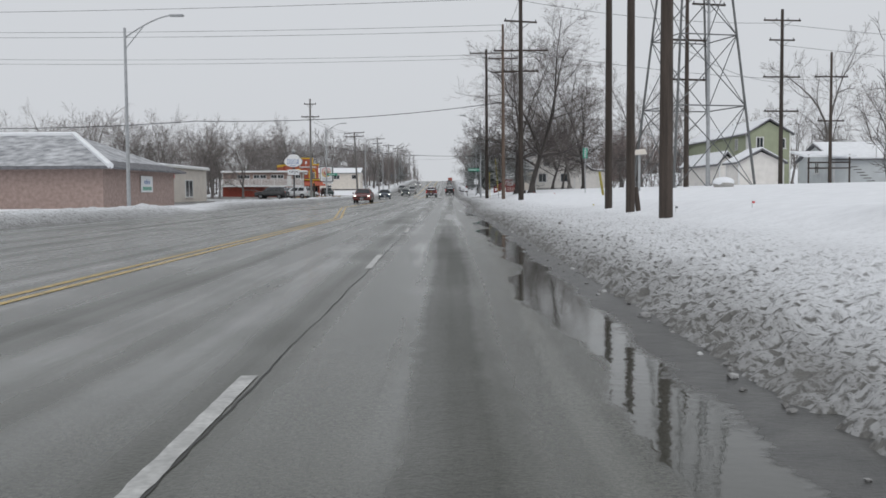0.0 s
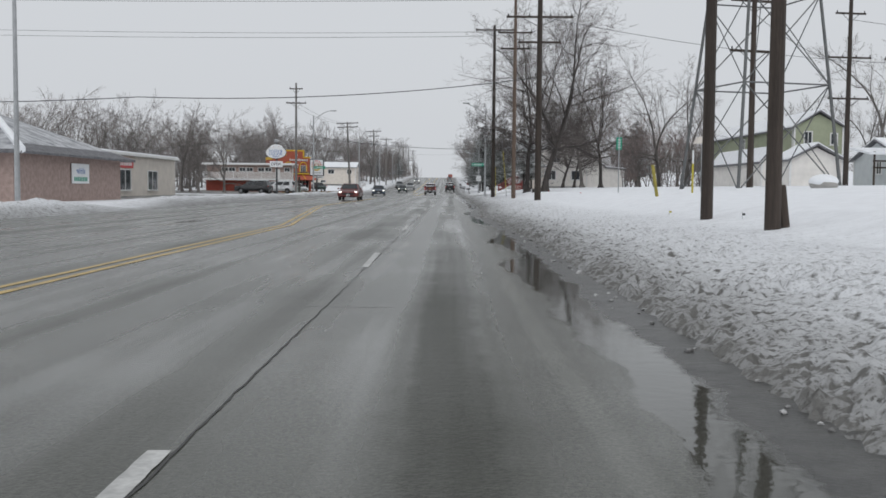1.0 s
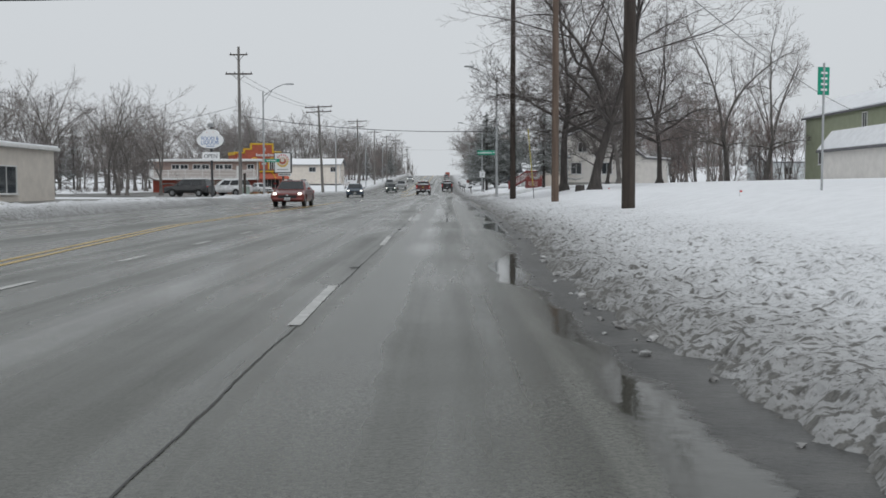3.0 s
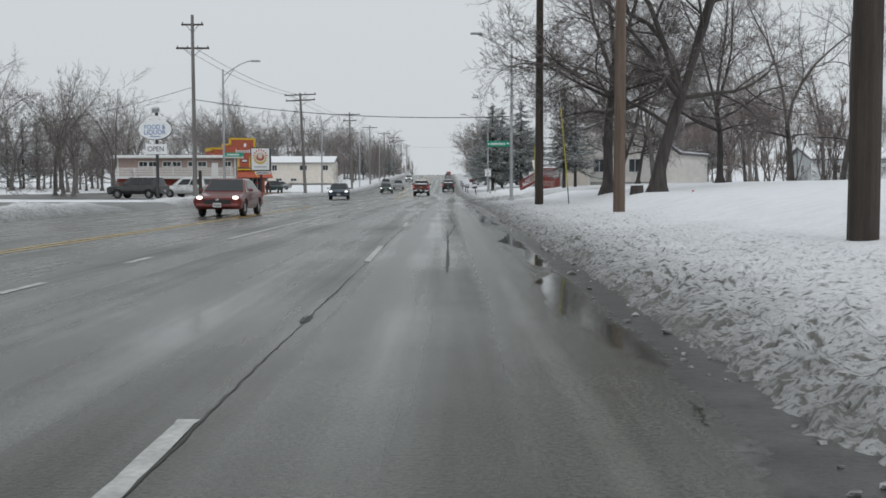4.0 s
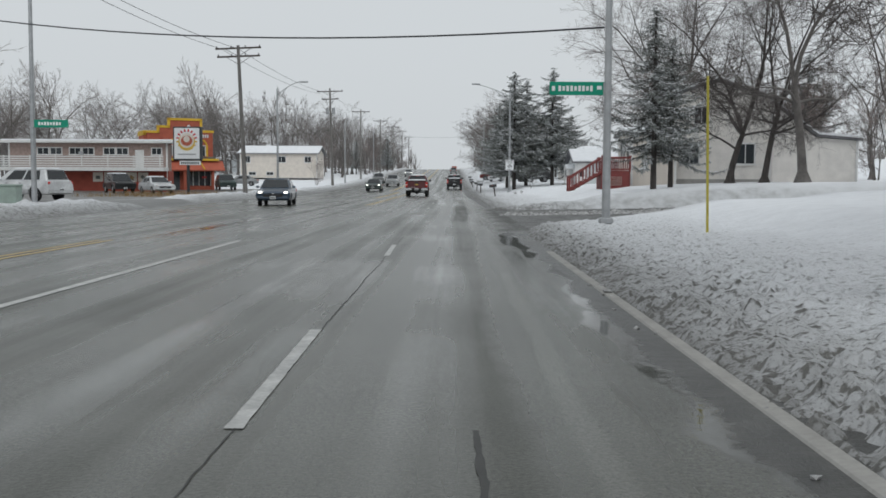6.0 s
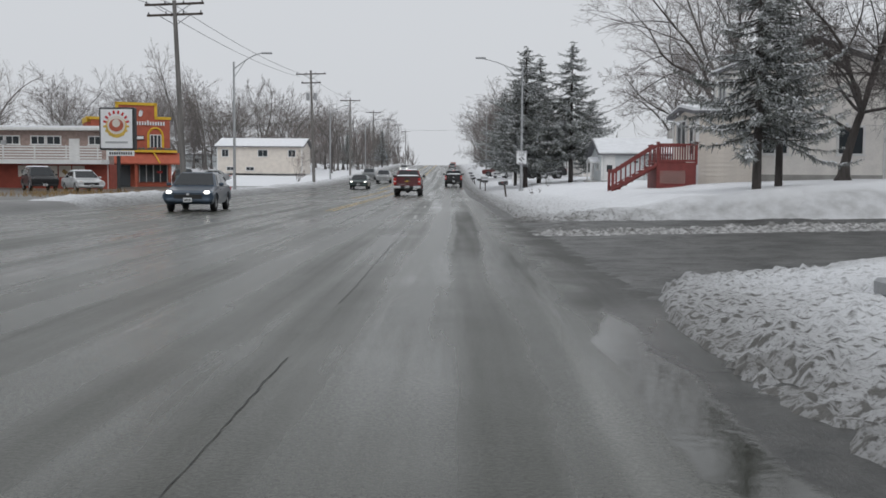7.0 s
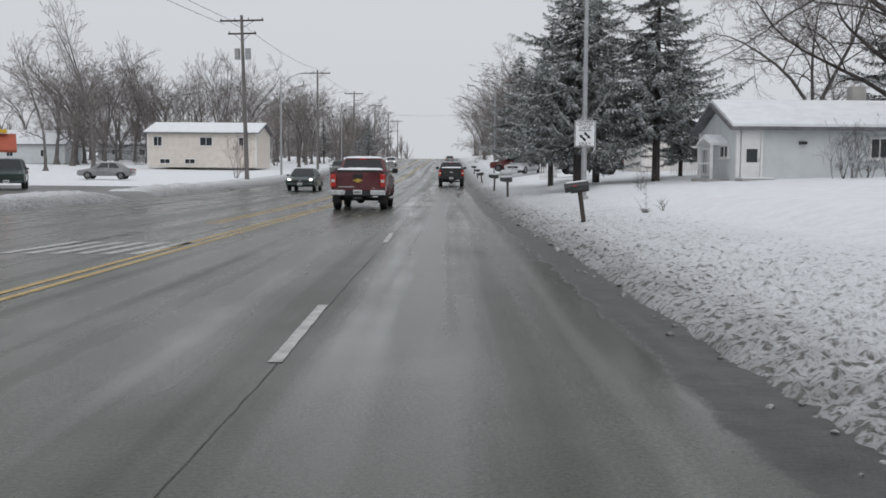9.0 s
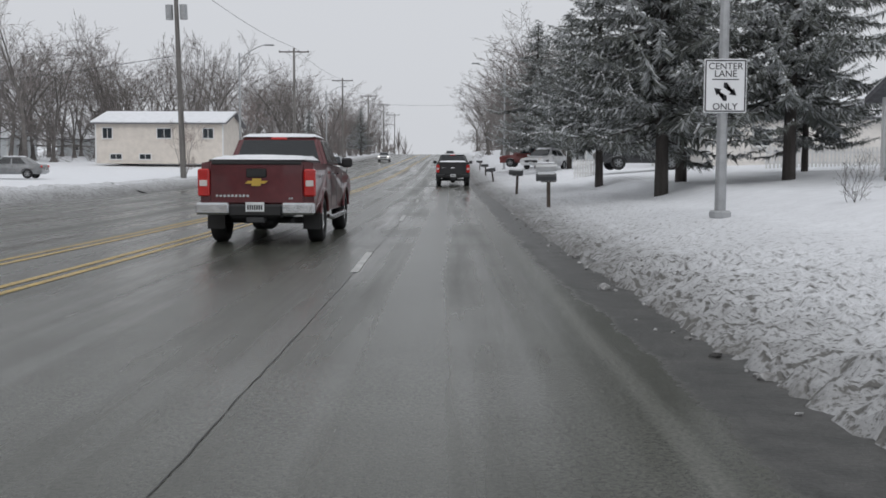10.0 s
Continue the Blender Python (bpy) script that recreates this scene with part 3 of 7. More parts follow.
road = grid("road", [-13.6, -9, -4.85, 0, 3.6], [-80, -40] + steps(-20, 460, 4) + [520, 600, 760, 900], lambda x, y: rise(y), WET,
            "wet grey four-lane road with melt water and slush streaks", "road")
grid("side_street", steps(2.9, 7, 0.5), steps(STREET[0] - 6, STREET[1] + 3, 1),
     lambda x, y: 0.001 + min(1.0, max(0.0, (x - 4) / 30)) * 0.5, WET, "wet mouth of the side street", "road")
grid("side_street_far", steps(7, 180, 4), steps(STREET[0] - 0.8, STREET[1] + 1.2, 1.5),
     lambda x, y: 0.001 + min(1.0, max(0.0, (x - 4) / 30)) * 0.5, WET, "wet side street with packed slush", "road")
grid("parking_lot", steps(-44, -17.3, 1.5), steps(140, 216, 2), lambda x, y: land(x, y) + 0.03, WETLOT, "wet slushy parking lot", "parking lot")
grid("parking_lot_south", steps(-44, -17.3, 1.5), steps(86, 126, 2), lambda x, y: land(x, y) + 0.03, WETLOT, "wet slushy parking lot", "parking lot")
for y, w in ((112, 4.5), (148, 5), (197, 3)):
    grid("driveway", steps(-17.3, -12.7, 0.2), steps(y - w, y + w, 0.5), lambda x, q: land(x, q) + 0.03 - 0.1 * min(1, max(0, abs(q - y) - w + 1.2)), WETLOT, "wet slushy driveway through the snow bank", "driveway")


def street_slush(x, y):
    """A rough skin of packed slush with low ripples across the side street."""
    z = 0.004 + 0.5 * min(1, max(0, (x - 4) / 30))
    z += 0.05 * max(0.0, noise.noise((x * 0.5, y * 1.9, 44)) - 0.12) + 0.03 * max(0.0, noise.noise((x * 1.6, y * 5, 42))) + 0.012 * noise.noise((x * 6, y * 9, 43))
    return z - 0.06 * max(0.0, 1 - (x - 2.75) / 0.7) - 0.03 * max(0.0, 1 - (y - 123) / 2.5)


grid("street_slush", steps(2.75, 8, 0.07) + steps(8.2, 26, 0.2), steps(123, 145.5, 0.07), street_slush, DARKSLUSH, "rough skin of dark slush on the side street", "slush")


def slush_ridge(xa, xb, yc, w, h):
    """A low crumbling ridge of dirty snow that a wheel has pushed up."""
    def top(x, y):
        f = (x - xa) / (xb - xa)
        u = (y - yc - 0.12 * noise.noise((x * 1.5, yc, 61))) / (w * (0.7 + 0.5 * noise.noise((x * 2.3, yc, 62))))
        e = max(0.0, 1 - u * u) * min(1.0, f * 4, (1 - f) * 4)
        return street_slush(x, y) - 0.03 + e * (h + 0.02 + 0.9 * h * noise.noise((x * 6, y * 9, 63)) + 0.7 * h * clods(x, y, 9, 64))
    grid("slush_ridge", steps(xa, xb, 0.04), steps(yc - 2 * w, yc + 2 * w, 0.04), top, SLUSH, "low crumbling ridge of dirty slush", "slush")


def windrow(x, y):
    c = 136.6 + 0.2 * (x - 3)
    u = (y - c) / (0.55 + 0.09 * (x - 3))
    u += 0.3 * noise.noise((x * 0.9, y * 0.9, 35)) + 0.25 * noise.noise((x * 3, y * 3, 36))
    e = max(0.0, 1 - u * u) * min(1.0, max(0.0, (x - 2.9 - 0.3 * noise.noise((y * 3, 1, 1))) / 0.5))
    return street_slush(x, y) - 0.04 + e * (0.1 + 0.06 * noise.noise((x * 0.7, y * 0.7, 31)) + clods(x, y, 4.0, 33) * 0.1 + clods(x, y, 8, 34) * 0.07 - 0.05 + noise.noise((x * 13, y * 13, 34)) * 0.05)


grid("snow_windrow", steps(2.7, 7, 0.05) + steps(7.1, 14, 0.1) + steps(14.4, 30, 0.5), steps(133.2, 142, 0.05), windrow, DIRTYSNOW, "dirty ridge of ploughed slush left across the side street", "snow ridge")
for xa, xb, yc, w, h in ((2.9, 3.65, 137.95, .14, .05), (3.3, 4.7, 140.0, .13, .035), (3.8, 5.3, 141.4, .16, .035), (2.7, 4.6, 143.2, .25, .05), (4.2, 6.8, 139.0, .12, .03)):
    slush_ridge(xa, xb, yc, w, h)


def strip(name, xa, ya, xb, yb, w, material, lift=0.006, ragged=0.0, fine=1.0):
    """A painted or cracked strip lying on the carriageway, from one end to the other."""
    n = max(2, int(abs(yb - ya) / (0.3 / fine if ragged else 0.1 if abs(yb - ya) < 5 else 1.5)) + 1)
    vs, fs = [], []
    for i in range(n + 1):
        s = i / n
        x, y = xa + (xb - xa) * s, ya + (yb - ya) * s
        j = (noise.noise((x * 3, y * 0.5, 5)) + noise.noise((x * 3, y * 4.1, 5)) * 0.7) * ragged if ragged else 0
        k = max(0.12, 0.85 + noise.noise((x, y * 2.7 * fine, 8)) * 0.6 + noise.noise((x, y * 0.35, 3)) * 0.9 + noise.noise((x, y * 9, 6)) * 0.4) if ragged else 1 + 0.1 * noise.noise((x, y * 3, 8)) + 0.16 * noise.noise((x, y * 11, 4))
        vs += [(x + j - w / 2 * k, y, rise(y) + lift), (x + j + w / 2 * k, y, rise(y) + lift)]
    fs = [(2 * i, 2 * i + 1, 2 * i + 3, 2 * i + 2) for i in range(n)]
    return mesh_part(name, vs, fs, material, road)


DASHES = [(-7.2, -4.1), (5, 8), (16.4, 19.5), (29.1, 32.2), (41.6, 44.65), (53.75, 56.8), (64.2, 67.4), (77.4, 81.3), (90.3, 93.4), (102.5, 106), (114.7, 117.8)]
DASHES += [(145.0 + 12.19 * k, 148.05 + 12.19 * k) for k in range(24)]
for y, q in DASHES:
    strip("lane_dash", 0.075, y, 0.03, q, 0.1, PAINT_W)
for y in [145.0 + 12.19 * k for k in range(0, 24)] + [5 + 12.19 * k for k in range(-1, 9)]:
    strip("lane_dash", -9.9, y + 4, -9.9, y + 7.05, 0.12, PAINT_W)
for a in (-3.32, -3.58):
    strip("centre_line", a, -30, a, 44, 0.11, PAINT_Y)
    strip("centre_line", a, 44, a - 2.9, 74, 0.11, PAINT_Y)
    strip("centre_line", a - 2.9, 74, a - 2.9, 119, 0.11, PAINT_Y)
    strip("centre_line", a, 152, a, 430, 0.11, PAINT_Y)
    strip("centre_line", a - 1.4, 176, a - 1.4, 210, 0.11, PAINT_Y)
    strip("centre_line", a - 2.6, 214, a - 2.6, 430, 0.11, PAINT_Y)
strip("turn_line", -3.42, 84, -3.42, 119, 0.14, PAINT_W)
for k in range(7):
    strip("turn_dash", -3.42, 52 + 4.2 * k, -3.42, 53.2 + 4.2 * k, 0.12, PAINT_W)
for k in range(6):
    strip("hatch_bar", -5.9 + 0.42 * k, 166.2, -5.7 + 0.42 * k, 169, 0.2, PAINT_W)
mesh_part("turn_arrow", [(-5.0, 97, .006), (-4.88, 97, .006), (-4.88, 99.2, .006), (-5.0, 99.4, .006), (-5.35, 98.7, .006), (-5.35, 99.0, .006),
                         (-5.75, 98.6, .006), (-5.35, 98.2, .006), (-5.35, 98.5, .006)],
          [(0, 1, 2, 3), (3, 2, 5, 4), (4, 5, 6), (4, 6, 7, 8)], PAINT_W, road)
# long crack beside the lane line, and cross joints
strip("crack", 0.11, -10, 0.07, 121, 0.014, CRACK, 0.004, 0.02, 4.0)
strip("crack", 0.1, 124, 0.08, 200, 0.009, CRACK, 0.004, 0.02, 2.0)
strip("tar_seam", 1.44, 93, 1.35, 102.5, 0.036, CRACK, 0.004, 0.02, 4.0)
strip("tar_seam", 1.27, 84, 1.5, 91.5, 0.036, CRACK, 0.005, 0.02, 4.0)
strip("tar_seam", 1.26, 75.5, 1.28, 88, 0.036, CRACK, 0.004, 0.02, 4.0)
strip("crack", 3.7, 119, 4.4, 129, 0.04, CRACK, 0.01, 0.05)
for y in (24.5, 37.2, 99.5):
    n = 12
    vs = []
    for i in range(n + 1):
        x = -0.1 + 0.8 * i / n
        q = y + 0.1 * noise.noise((x * 2, y, 1))
        vs += [(x, q, 0.004), (x, q + 0.014, 0.004)]
    mesh_part("cross_crack", vs, [(2 * i, 2 * i + 1, 2 * i + 3, 2 * i + 2) for i in range(n)], CRACK, road)
for x, y, w, h in ((0.03, 59.2, 0.07, 0.16), (0.06, 35.6, 0.065, 0.15), (0.05, 48.3, 0.05, 0.2), (0.08, 71.0, 0.05, 0.25)):
    vs = [(x, y, .004)]
    for q in range(40):
        k = max(0.3, 0.9 + 1.1 * noise.noise((q * 0.83, y, 2)))
        vs.append((x + math.cos(q * math.pi / 20) * w * k, y + math.sin(q * math.pi / 20) * h * k, .004))
    mesh_part("pothole", vs, [(0, 1 + q, 1 + (q + 1) % 40) for q in range(40)], CRACK, road)
# low kerb showing through the slush
kb = bmesh.new()
prism(kb, [(2.95, -0.05), (3.1, -0.05), (3.1, 0.02), (3.0, 0.014)], 99, 116, 'y')
tagged(obj("kerb", kb, CONCRETE), "low worn concrete kerb half buried in snow", "kerb", kind="structure")


def snow_clods(count, seed):
    """Crumbs of dirty snow fallen from the bank onto the slush beside it."""
    rq = random.Random(seed)
    vs, fs = [], []
    ball = bmesh.new()
    bmesh.ops.create_icosphere(ball, subdivisions=1, radius=1)
    ball.verts.ensure_lookup_table()
    pts, tris = [v.co.copy() for v in ball.verts], [[v.index for v in f.verts] for f in ball.faces]
    ball.free()
    for k in range(count):
        y = rq.uniform(0, 110) if k % 3 else rq.uniform(147, 200)
        x = edge(y) - abs(rq.gauss(0, .13)) + .05
        r = min(.06, .012 + rq.expovariate(1 / .012))
        i0 = len(vs)
        for p in pts:
            q = p * (1 + .9 * noise.noise(p * 1.7 + Vector((k * 1.7, 0, 0))))
            vs.append((x + q.x * r * 1.2, y + q.y * r, rise(y) + max(-.01, q.z * r * .7 + r * .35)))
        fs += [[i0 + i for i in t] for t in tris]
    tagged(mesh_part("snow_clods", vs, fs, DIRTYSNOW, None), "crumbs of dirty snow along the kerb", "snow", kind="stuff")


snow_clods(380, 8)

# ---- vehicles ----


def lathe(bm, prof, seg, c, axis=(1, 0, 0)):
    """Turn a profile of (along axis, radius) round the x axis at c."""
    rings = []
    for i in range(seg):
        a = 2 * math.pi * i / seg
        rings.append([bm.verts.new((c[0] + u, c[1] + r * math.cos(a), c[2] + r * math.sin(a))) for u, r in prof])
    for i in range(seg):
        p, q = rings[i], rings[(i + 1) % seg]
        for j in range(len(prof) - 1):
            bm.faces.new((p[j], p[j + 1], q[j + 1], q[j]))
    return bm


def wheel(parent, x, y, r, w, out, rimmat):
    """Tyre with a spoked rim; out is +1 or -1, the side that faces outwards."""
    t = bmesh.new()
    h = w / 2
    lathe(t, [(-h * .8, r * .62), (-h, r * .75), (-h * .95, r * .93), (-h * .7, r), (h * .7, r), (h * .95, r * .93), (h, r * .75), (h * .8, r * .62), (-h * .8, r * .62)], 28, (x, y, r))
    tyre = part("wheel", t, RUBBER, parent, "black rubber tyre", True)
    b = bmesh.new()
    o = out * h * 0.55
    lathe(b, [(o, r * .64), (o + out * .02, r * .6), (o - out * .03, r * .56), (o - out * .05, r * .5)], 28, (x, y, r))
    for k in range(6):
        a = k * math.pi / 3
        bar(b, (x + o, y, r), (x + o - out * .01, y + math.cos(a) * r * .58, r + math.sin(a) * r * .58), .045, .035, 6)
    lathe(b, [(o + out * .03, 0.001), (o + out * .03, .06), (o, .09)], 14, (x, y, r))
    part("rim", b, rimmat, tyre)
    d = bmesh.new()
    lathe(d, [(o - out * .06, 0.001), (o - out * .06, r * .55)], 20, (x, y, r))
    part("brake_disc", d, DARKMET, tyre)
    return tyre


def arch(cy, r, zc, zb, n=9):
    """Points of a wheel arch, walking forward along the sill."""
    out = []
    a0 = math.asin(max(-1, min(1, (zb - zc) / r)))
    for i in range(n + 1):
        a = math.pi - a0 - (math.pi - 2 * a0) * i / n
        out.append((cy + r * math.cos(a), zc + r * math.sin(a)))
    return out


def shell(bm, prof, half, topz, tuck, bot=0.06):
    """A car's lower body: its side outline swept across, drawn in towards the top and the sills, edges rounded."""
    lo, hi = min(p[1] for p in prof), topz
    secs = []
    for k in (-1, -0.86, 0.86, 1):
        ring = []
        for y, z in prof:
            s = (z - lo) / (hi - lo)
            w = half - tuck * max(0, s - 0.55) / 0.45 - bot * max(0, 0.3 - s) / 0.3
            g = 1 if abs(k) < 1 else 0
            e = 0.025 if not g else 0.0
            zz = z - e * (1 if s > 0.6 else 0)
            ring.append(bm.verts.new((w * k, y * (1 if g else 0.992), zz)))
        secs.append(ring)
    n = len(prof)
    for a, c in zip(secs, secs[1:]):
        for i in range(n):
            bm.faces.new((a[i], a[(i + 1) % n], c[(i + 1) % n], c[i]))
    bm.faces.new(secs[0])
    bm.faces.new(secs[-1][::-1])
    return bm


def quad_on(c, s0, s1, t0, t1, off=0.008, thick=0.006):
    """A thin panel on the quad c (four corners: low a, low b, high b, high a), between fractions s and t."""
    c = [Vector(p) for p in c]

    def at(s, t):
        return c[0].lerp(c[1], s).lerp(c[3].lerp(c[2], s), t)
    n = (c[1] - c[0]).cross(c[3] - c[0]).normalized()
    bm = bmesh.new()
    low = [bm.verts.new(at(s, t) + n * off) for s, t in ((s0, t0), (s1, t0), (s1, t1), (s0, t1))]
    top = [bm.verts.new(v.co + n * thick) for v in low]
    bm.faces.new(top)
    bm.faces.new(low[::-1])
    for i in range(4):
        bm.faces.new((low[i], low[(i + 1) % 4], top[(i + 1) % 4], top[i]))
    return bm


def cabin(parent, paintm, base, roof, zb, zr, half, rhalf, splits, snowy=0.0):
    """Glasshouse: base and roof give y at back and front; splits divide the side glass."""
    (yb0, yb1), (yr0, yr1) = base, roof
    bm = bmesh.new()
    L = [(-half, yb0, zb), (half, yb0, zb), (half, yb1, zb), (-half, yb1, zb)]
    U = [(-rhalf, yr0, zr), (rhalf, yr0, zr), (rhalf, yr1, zr), (-rhalf, yr1, zr)]
    vl, vu = [bm.verts.new(p) for p in L], [bm.verts.new(p) for p in U]
    bm.faces.new(vl[::-1])
    bm.faces.new(vu)
    for i in range(4):
        bm.faces.new((vl[i], vl[(i + 1) % 4], vu[(i + 1) % 4], vu[i]))
    bmesh.ops.bevel(bm, geom=[e for e in bm.edges if max(v.co.z for v in e.verts) > zb + 0.01], offset=0.07, segments=3, affect='EDGES')
    part("cabin", bm, paintm, parent, smooth=False)
    part("rear_window", quad_on((L[0], L[1], U[1], U[0]), 0.07, 0.93, 0.1, 0.86), CARGLASS, parent, "dark tinted rear glass")
    part("windscreen", quad_on((L[2], L[3], U[3], U[2]), 0.05, 0.95, 0.06, 0.9), CARGLASS, parent)
    for side in (1, -1):
        q = (L[1], L[2], U[2], U[1]) if side > 0 else (L[3], L[0], U[0], U[3])
        for a, c in splits:
            s0, s1 = (a, c) if side > 0 else (1 - c, 1 - a)
            part("side_window", quad_on(q, s0, s1, 0.08, 0.84), CARGLASS, parent)
    if snowy:
        s = bmesh.new()
        n, m = 12, 12
        vs = {}
        for i in range(n + 1):
            for j in range(m + 1):
                u, v = i / n, j / m
                e = min(u, 1 - u, v, 1 - v) * 2
                z = zr + 0.012 + snowy * min(1, (e * 5) ** 0.6) * (0.85 + 0.4 * noise.noise((u * 3, v * 3, half)))
                vs[i, j] = s.verts.new(((u - .5) * 2 * (rhalf - .03), yr0 + .03 + (yr1 - yr0 - .06) * v, z if e > 0 else zr - .01))
        for i in range(n):
            for j in range(m):
                s.faces.new((vs[i, j], vs[i + 1, j], vs[i + 1, j + 1], vs[i, j + 1]))
        part("roof_snow", s, SNOW, parent, "layer of snow on the roof", True)


def plate_on(parent, y, z, facing, w=0.31, h=0.155):
    p = part("number_plate", B((0, y, z), (w, 0.012, h), bevel=0.004), PLATE, parent, "white number plate")
    for k in range(7):
        part("plate_mark", B((-w * .36 + k * w * .12, y + facing * 0.009, z - .005), (w * .075, 0.006, h * .5)), INK, p)
    return p


def pickup(m, paintm, label, maker, snow=0.03, chrome=True, cover=True):
    t = thing("pickup_truck", label, "pickup truck", m)
    R, zc = 0.40, 0.40
    prof = [(-2.84, 0.6)] + [(-2.5, 0.56), (-2.28, 0.52)] + arch(-1.72, 0.49, zc + .03, 0.52) + [(1.3, 0.5)] + arch(1.92, 0.49, zc + .03, 0.5) + \
           [(2.5, 0.5), (2.8, 0.55), (2.86, 0.8), (2.84, 1.05), (2.72, 1.16), (2.2, 1.24), (1.3, 1.32), (1.1, 1.36), (-0.82, 1.38), (-0.84, 1.41), (-2.84, 1.41)]
    part("body", shell(bmesh.new(), prof, 1.0, 1.42, 0.07), paintm, t)
    cabin(t, paintm, (-0.86, 1.28), (-0.6, 0.55), 1.36, 1.9, 0.93, 0.74, ((0.08, 0.44), (0.48, 0.86)), snow)
    # tailgate, set between the bed sides
    g = part("tailgate", B((0, -2.86, 1.05), (1.56, 0.07, 0.68), bevel=0.02), paintm, t)
    part("spoiler", B((0, -2.87, 1.385), (1.5, 0.09, 0.05), bevel=0.012), BLACKPL, g, "black top moulding")
    part("tailgate_handle", B((0, -2.9, 1.22), (0.34, 0.02, 0.15), bevel=0.015), BLACKPL, g)
    if maker == "gold":
        e = bmesh.new()
        prism(e, [(-.19, 1.045), (.14, 1.045), (.19, 1.09), (-.14, 1.09)], -2.915, -2.89, 'y')
        prism(e, [(-.085, 1.005), (.065, 1.005), (.085, 1.13), (-.065, 1.13)], -2.92, -2.89, 'y')
        part("badge", e, GOLD, g, "plain gold badge")
        for k in range(9):
            part("name_letter", B((-.66 + .064 * k, -2.9, .84), (.042, .008, .04)), CHROME, g)
        for k in range(2):
            part("trim_letter", B((.55 + .04 * k, -2.9, .8), (.028, .008, .035)), CHROME, g)
        for s in (-1, 1):
            part("side_lettering", B((s * 0.985, -2.28, 1.16), (.006, .05, .06)), CHROME, t)
            part("side_lettering", B((s * 0.985, -2.16, 1.16), (.006, .05, .06)), CHROME, t)
    else:
        e = bmesh.new()
        bmesh.ops.create_uvsphere(e, u_segments=16, v_segments=8, radius=1, matrix=Matrix.Translation((0, -2.9, 1.1)) @ Matrix.Diagonal((.13, .012, .055, 1)))
        part("badge", e, CHROME, g, "plain oval badge")
        for k in range(5):
            part("name_letter", B((-.66 + .05 * k, -2.9, 1.12), (.034, .008, .03)), CHROME, g)
    if cover:
        part("bed_cover", B((0, -1.85, 1.425), (1.62, 1.96, 0.04), bevel=0.012), BLACKPL, t, "black bed cover")
        s = bmesh.new()
        n, k = 16, 16
        vs = {}
        for i in range(n + 1):
            for j in range(k + 1):
                u, v = i / n, j / k
                e = min(u, 1 - u, v, 1 - v) * 2
                vs[i, j] = s.verts.new(((u - .5) * 1.58, -2.82 + 1.95 * v, 1.44 + (0.085 * min(1, (e * 8) ** .3) * (0.8 + .5 * noise.noise((u * 3, v * 4, 2))) if e > 0 else 0)))
        for i in range(n):
            for j in range(k):
                s.faces.new((vs[i, j], vs[i + 1, j], vs[i + 1, j + 1], vs[i, j + 1]))
        part("bed_snow", s, SNOW, t, "snow lying on the bed cover", True)
    for s in (-1, 1):
        l = part("tail_lamp", B((s * 0.885, -2.845, 1.06), (0.2, 0.12, 0.46), bevel=0.025), REDLENS, t, "red tail lamp")
        part("reversing_lamp", B((s * 0.885, -2.908, 1.05), (0.13, 0.012, 0.1), bevel=0.008), CLEARLENS, l)
        part("bumper_corner", B((s * 0.71, -2.99, 0.63), (0.56, 0.16, 0.2), bevel=0.035), CHROME if chrome else BLACKPL, t, "chrome bumper corner" if chrome else "")
        part("mud_flap", B((s * 0.83, -2.26, 0.4), (0.3, 0.015, 0.3)), BLACKPL, t)
        mi = part("wing_mirror", B((s * 1.12, 0.92, 1.42), (0.22, 0.12, 0.19), bevel=0.035), BLACKPL, t, "black wing mirror")
        part("mirror_arm", B((s * 0.99, 0.93, 1.38), (0.12, 0.06, 0.06)), BLACKPL, mi)
        step = bmesh.new()
        pipe(step, [(s * 0.97, -1.05, .42), (s * 1.04, -0.95, .4), (s * 1.04, 1.2, .4), (s * 0.97, 1.3, .42)], 0.045)
        part("side_step", step, CHROME, t, "chrome side step")
        for y in (-0.35, 0.5):
            part("door_handle", B((s * 0.985, y, 1.2), (0.03, 0.16, 0.035), bevel=0.01), BLACKPL, t)
        for y in (-0.72, 0.12, 1.05):
            part("door_seam", B((s * 0.988, y, .95), (0.006, 0.012, .75)), BLACKPL, t)
        for cy in (-1.72, 1.92):
            fl = bmesh.new()
            pts = arch(cy, 0.5, zc + .03, 0.52, 12)
            for a, c in zip(pts, pts[1:]):
                bar(fl, (s * 0.985, *a), (s * 0.985, *c), .03, .03, 6)
            part("arch_lip", fl, paintm, t)
        wheel(t, s * 0.85, -1.72, R, 0.27, s, CHROME)
        wheel(t, s * 0.85, 1.92, R, 0.27, s, CHROME)
        part("head_lamp", B((s * 0.78, 2.85, 0.95), (0.3, 0.06, 0.22), bevel=0.02), CLEARLENS, t)
    part("step_bumper", B((0, -2.97, 0.6), (0.88, 0.16, 0.2), bevel=0.03), BLACKPL, t, "black middle of the rear bumper")
    part("hitch", B((0, -2.9, 0.44), (0.3, 0.3, 0.1), bevel=0.02), DARKMET, t)
    part("front_bumper", B((0, 2.9, 0.6), (1.9, 0.14, 0.24), bevel=0.04), CHROME, t)
    part("grille", B((0, 2.86, 0.97), (1.2, 0.05, 0.26), bevel=0.02), BLACKPL, t)
    ax = bmesh.new()
    bar(ax, (-.8, -1.72, .38), (.8, -1.72, .38), .06)
    bmesh.ops.create_uvsphere(ax, u_segments=12, v_segments=8, radius=.17, matrix=Matrix.Translation((0, -1.72, .38)))
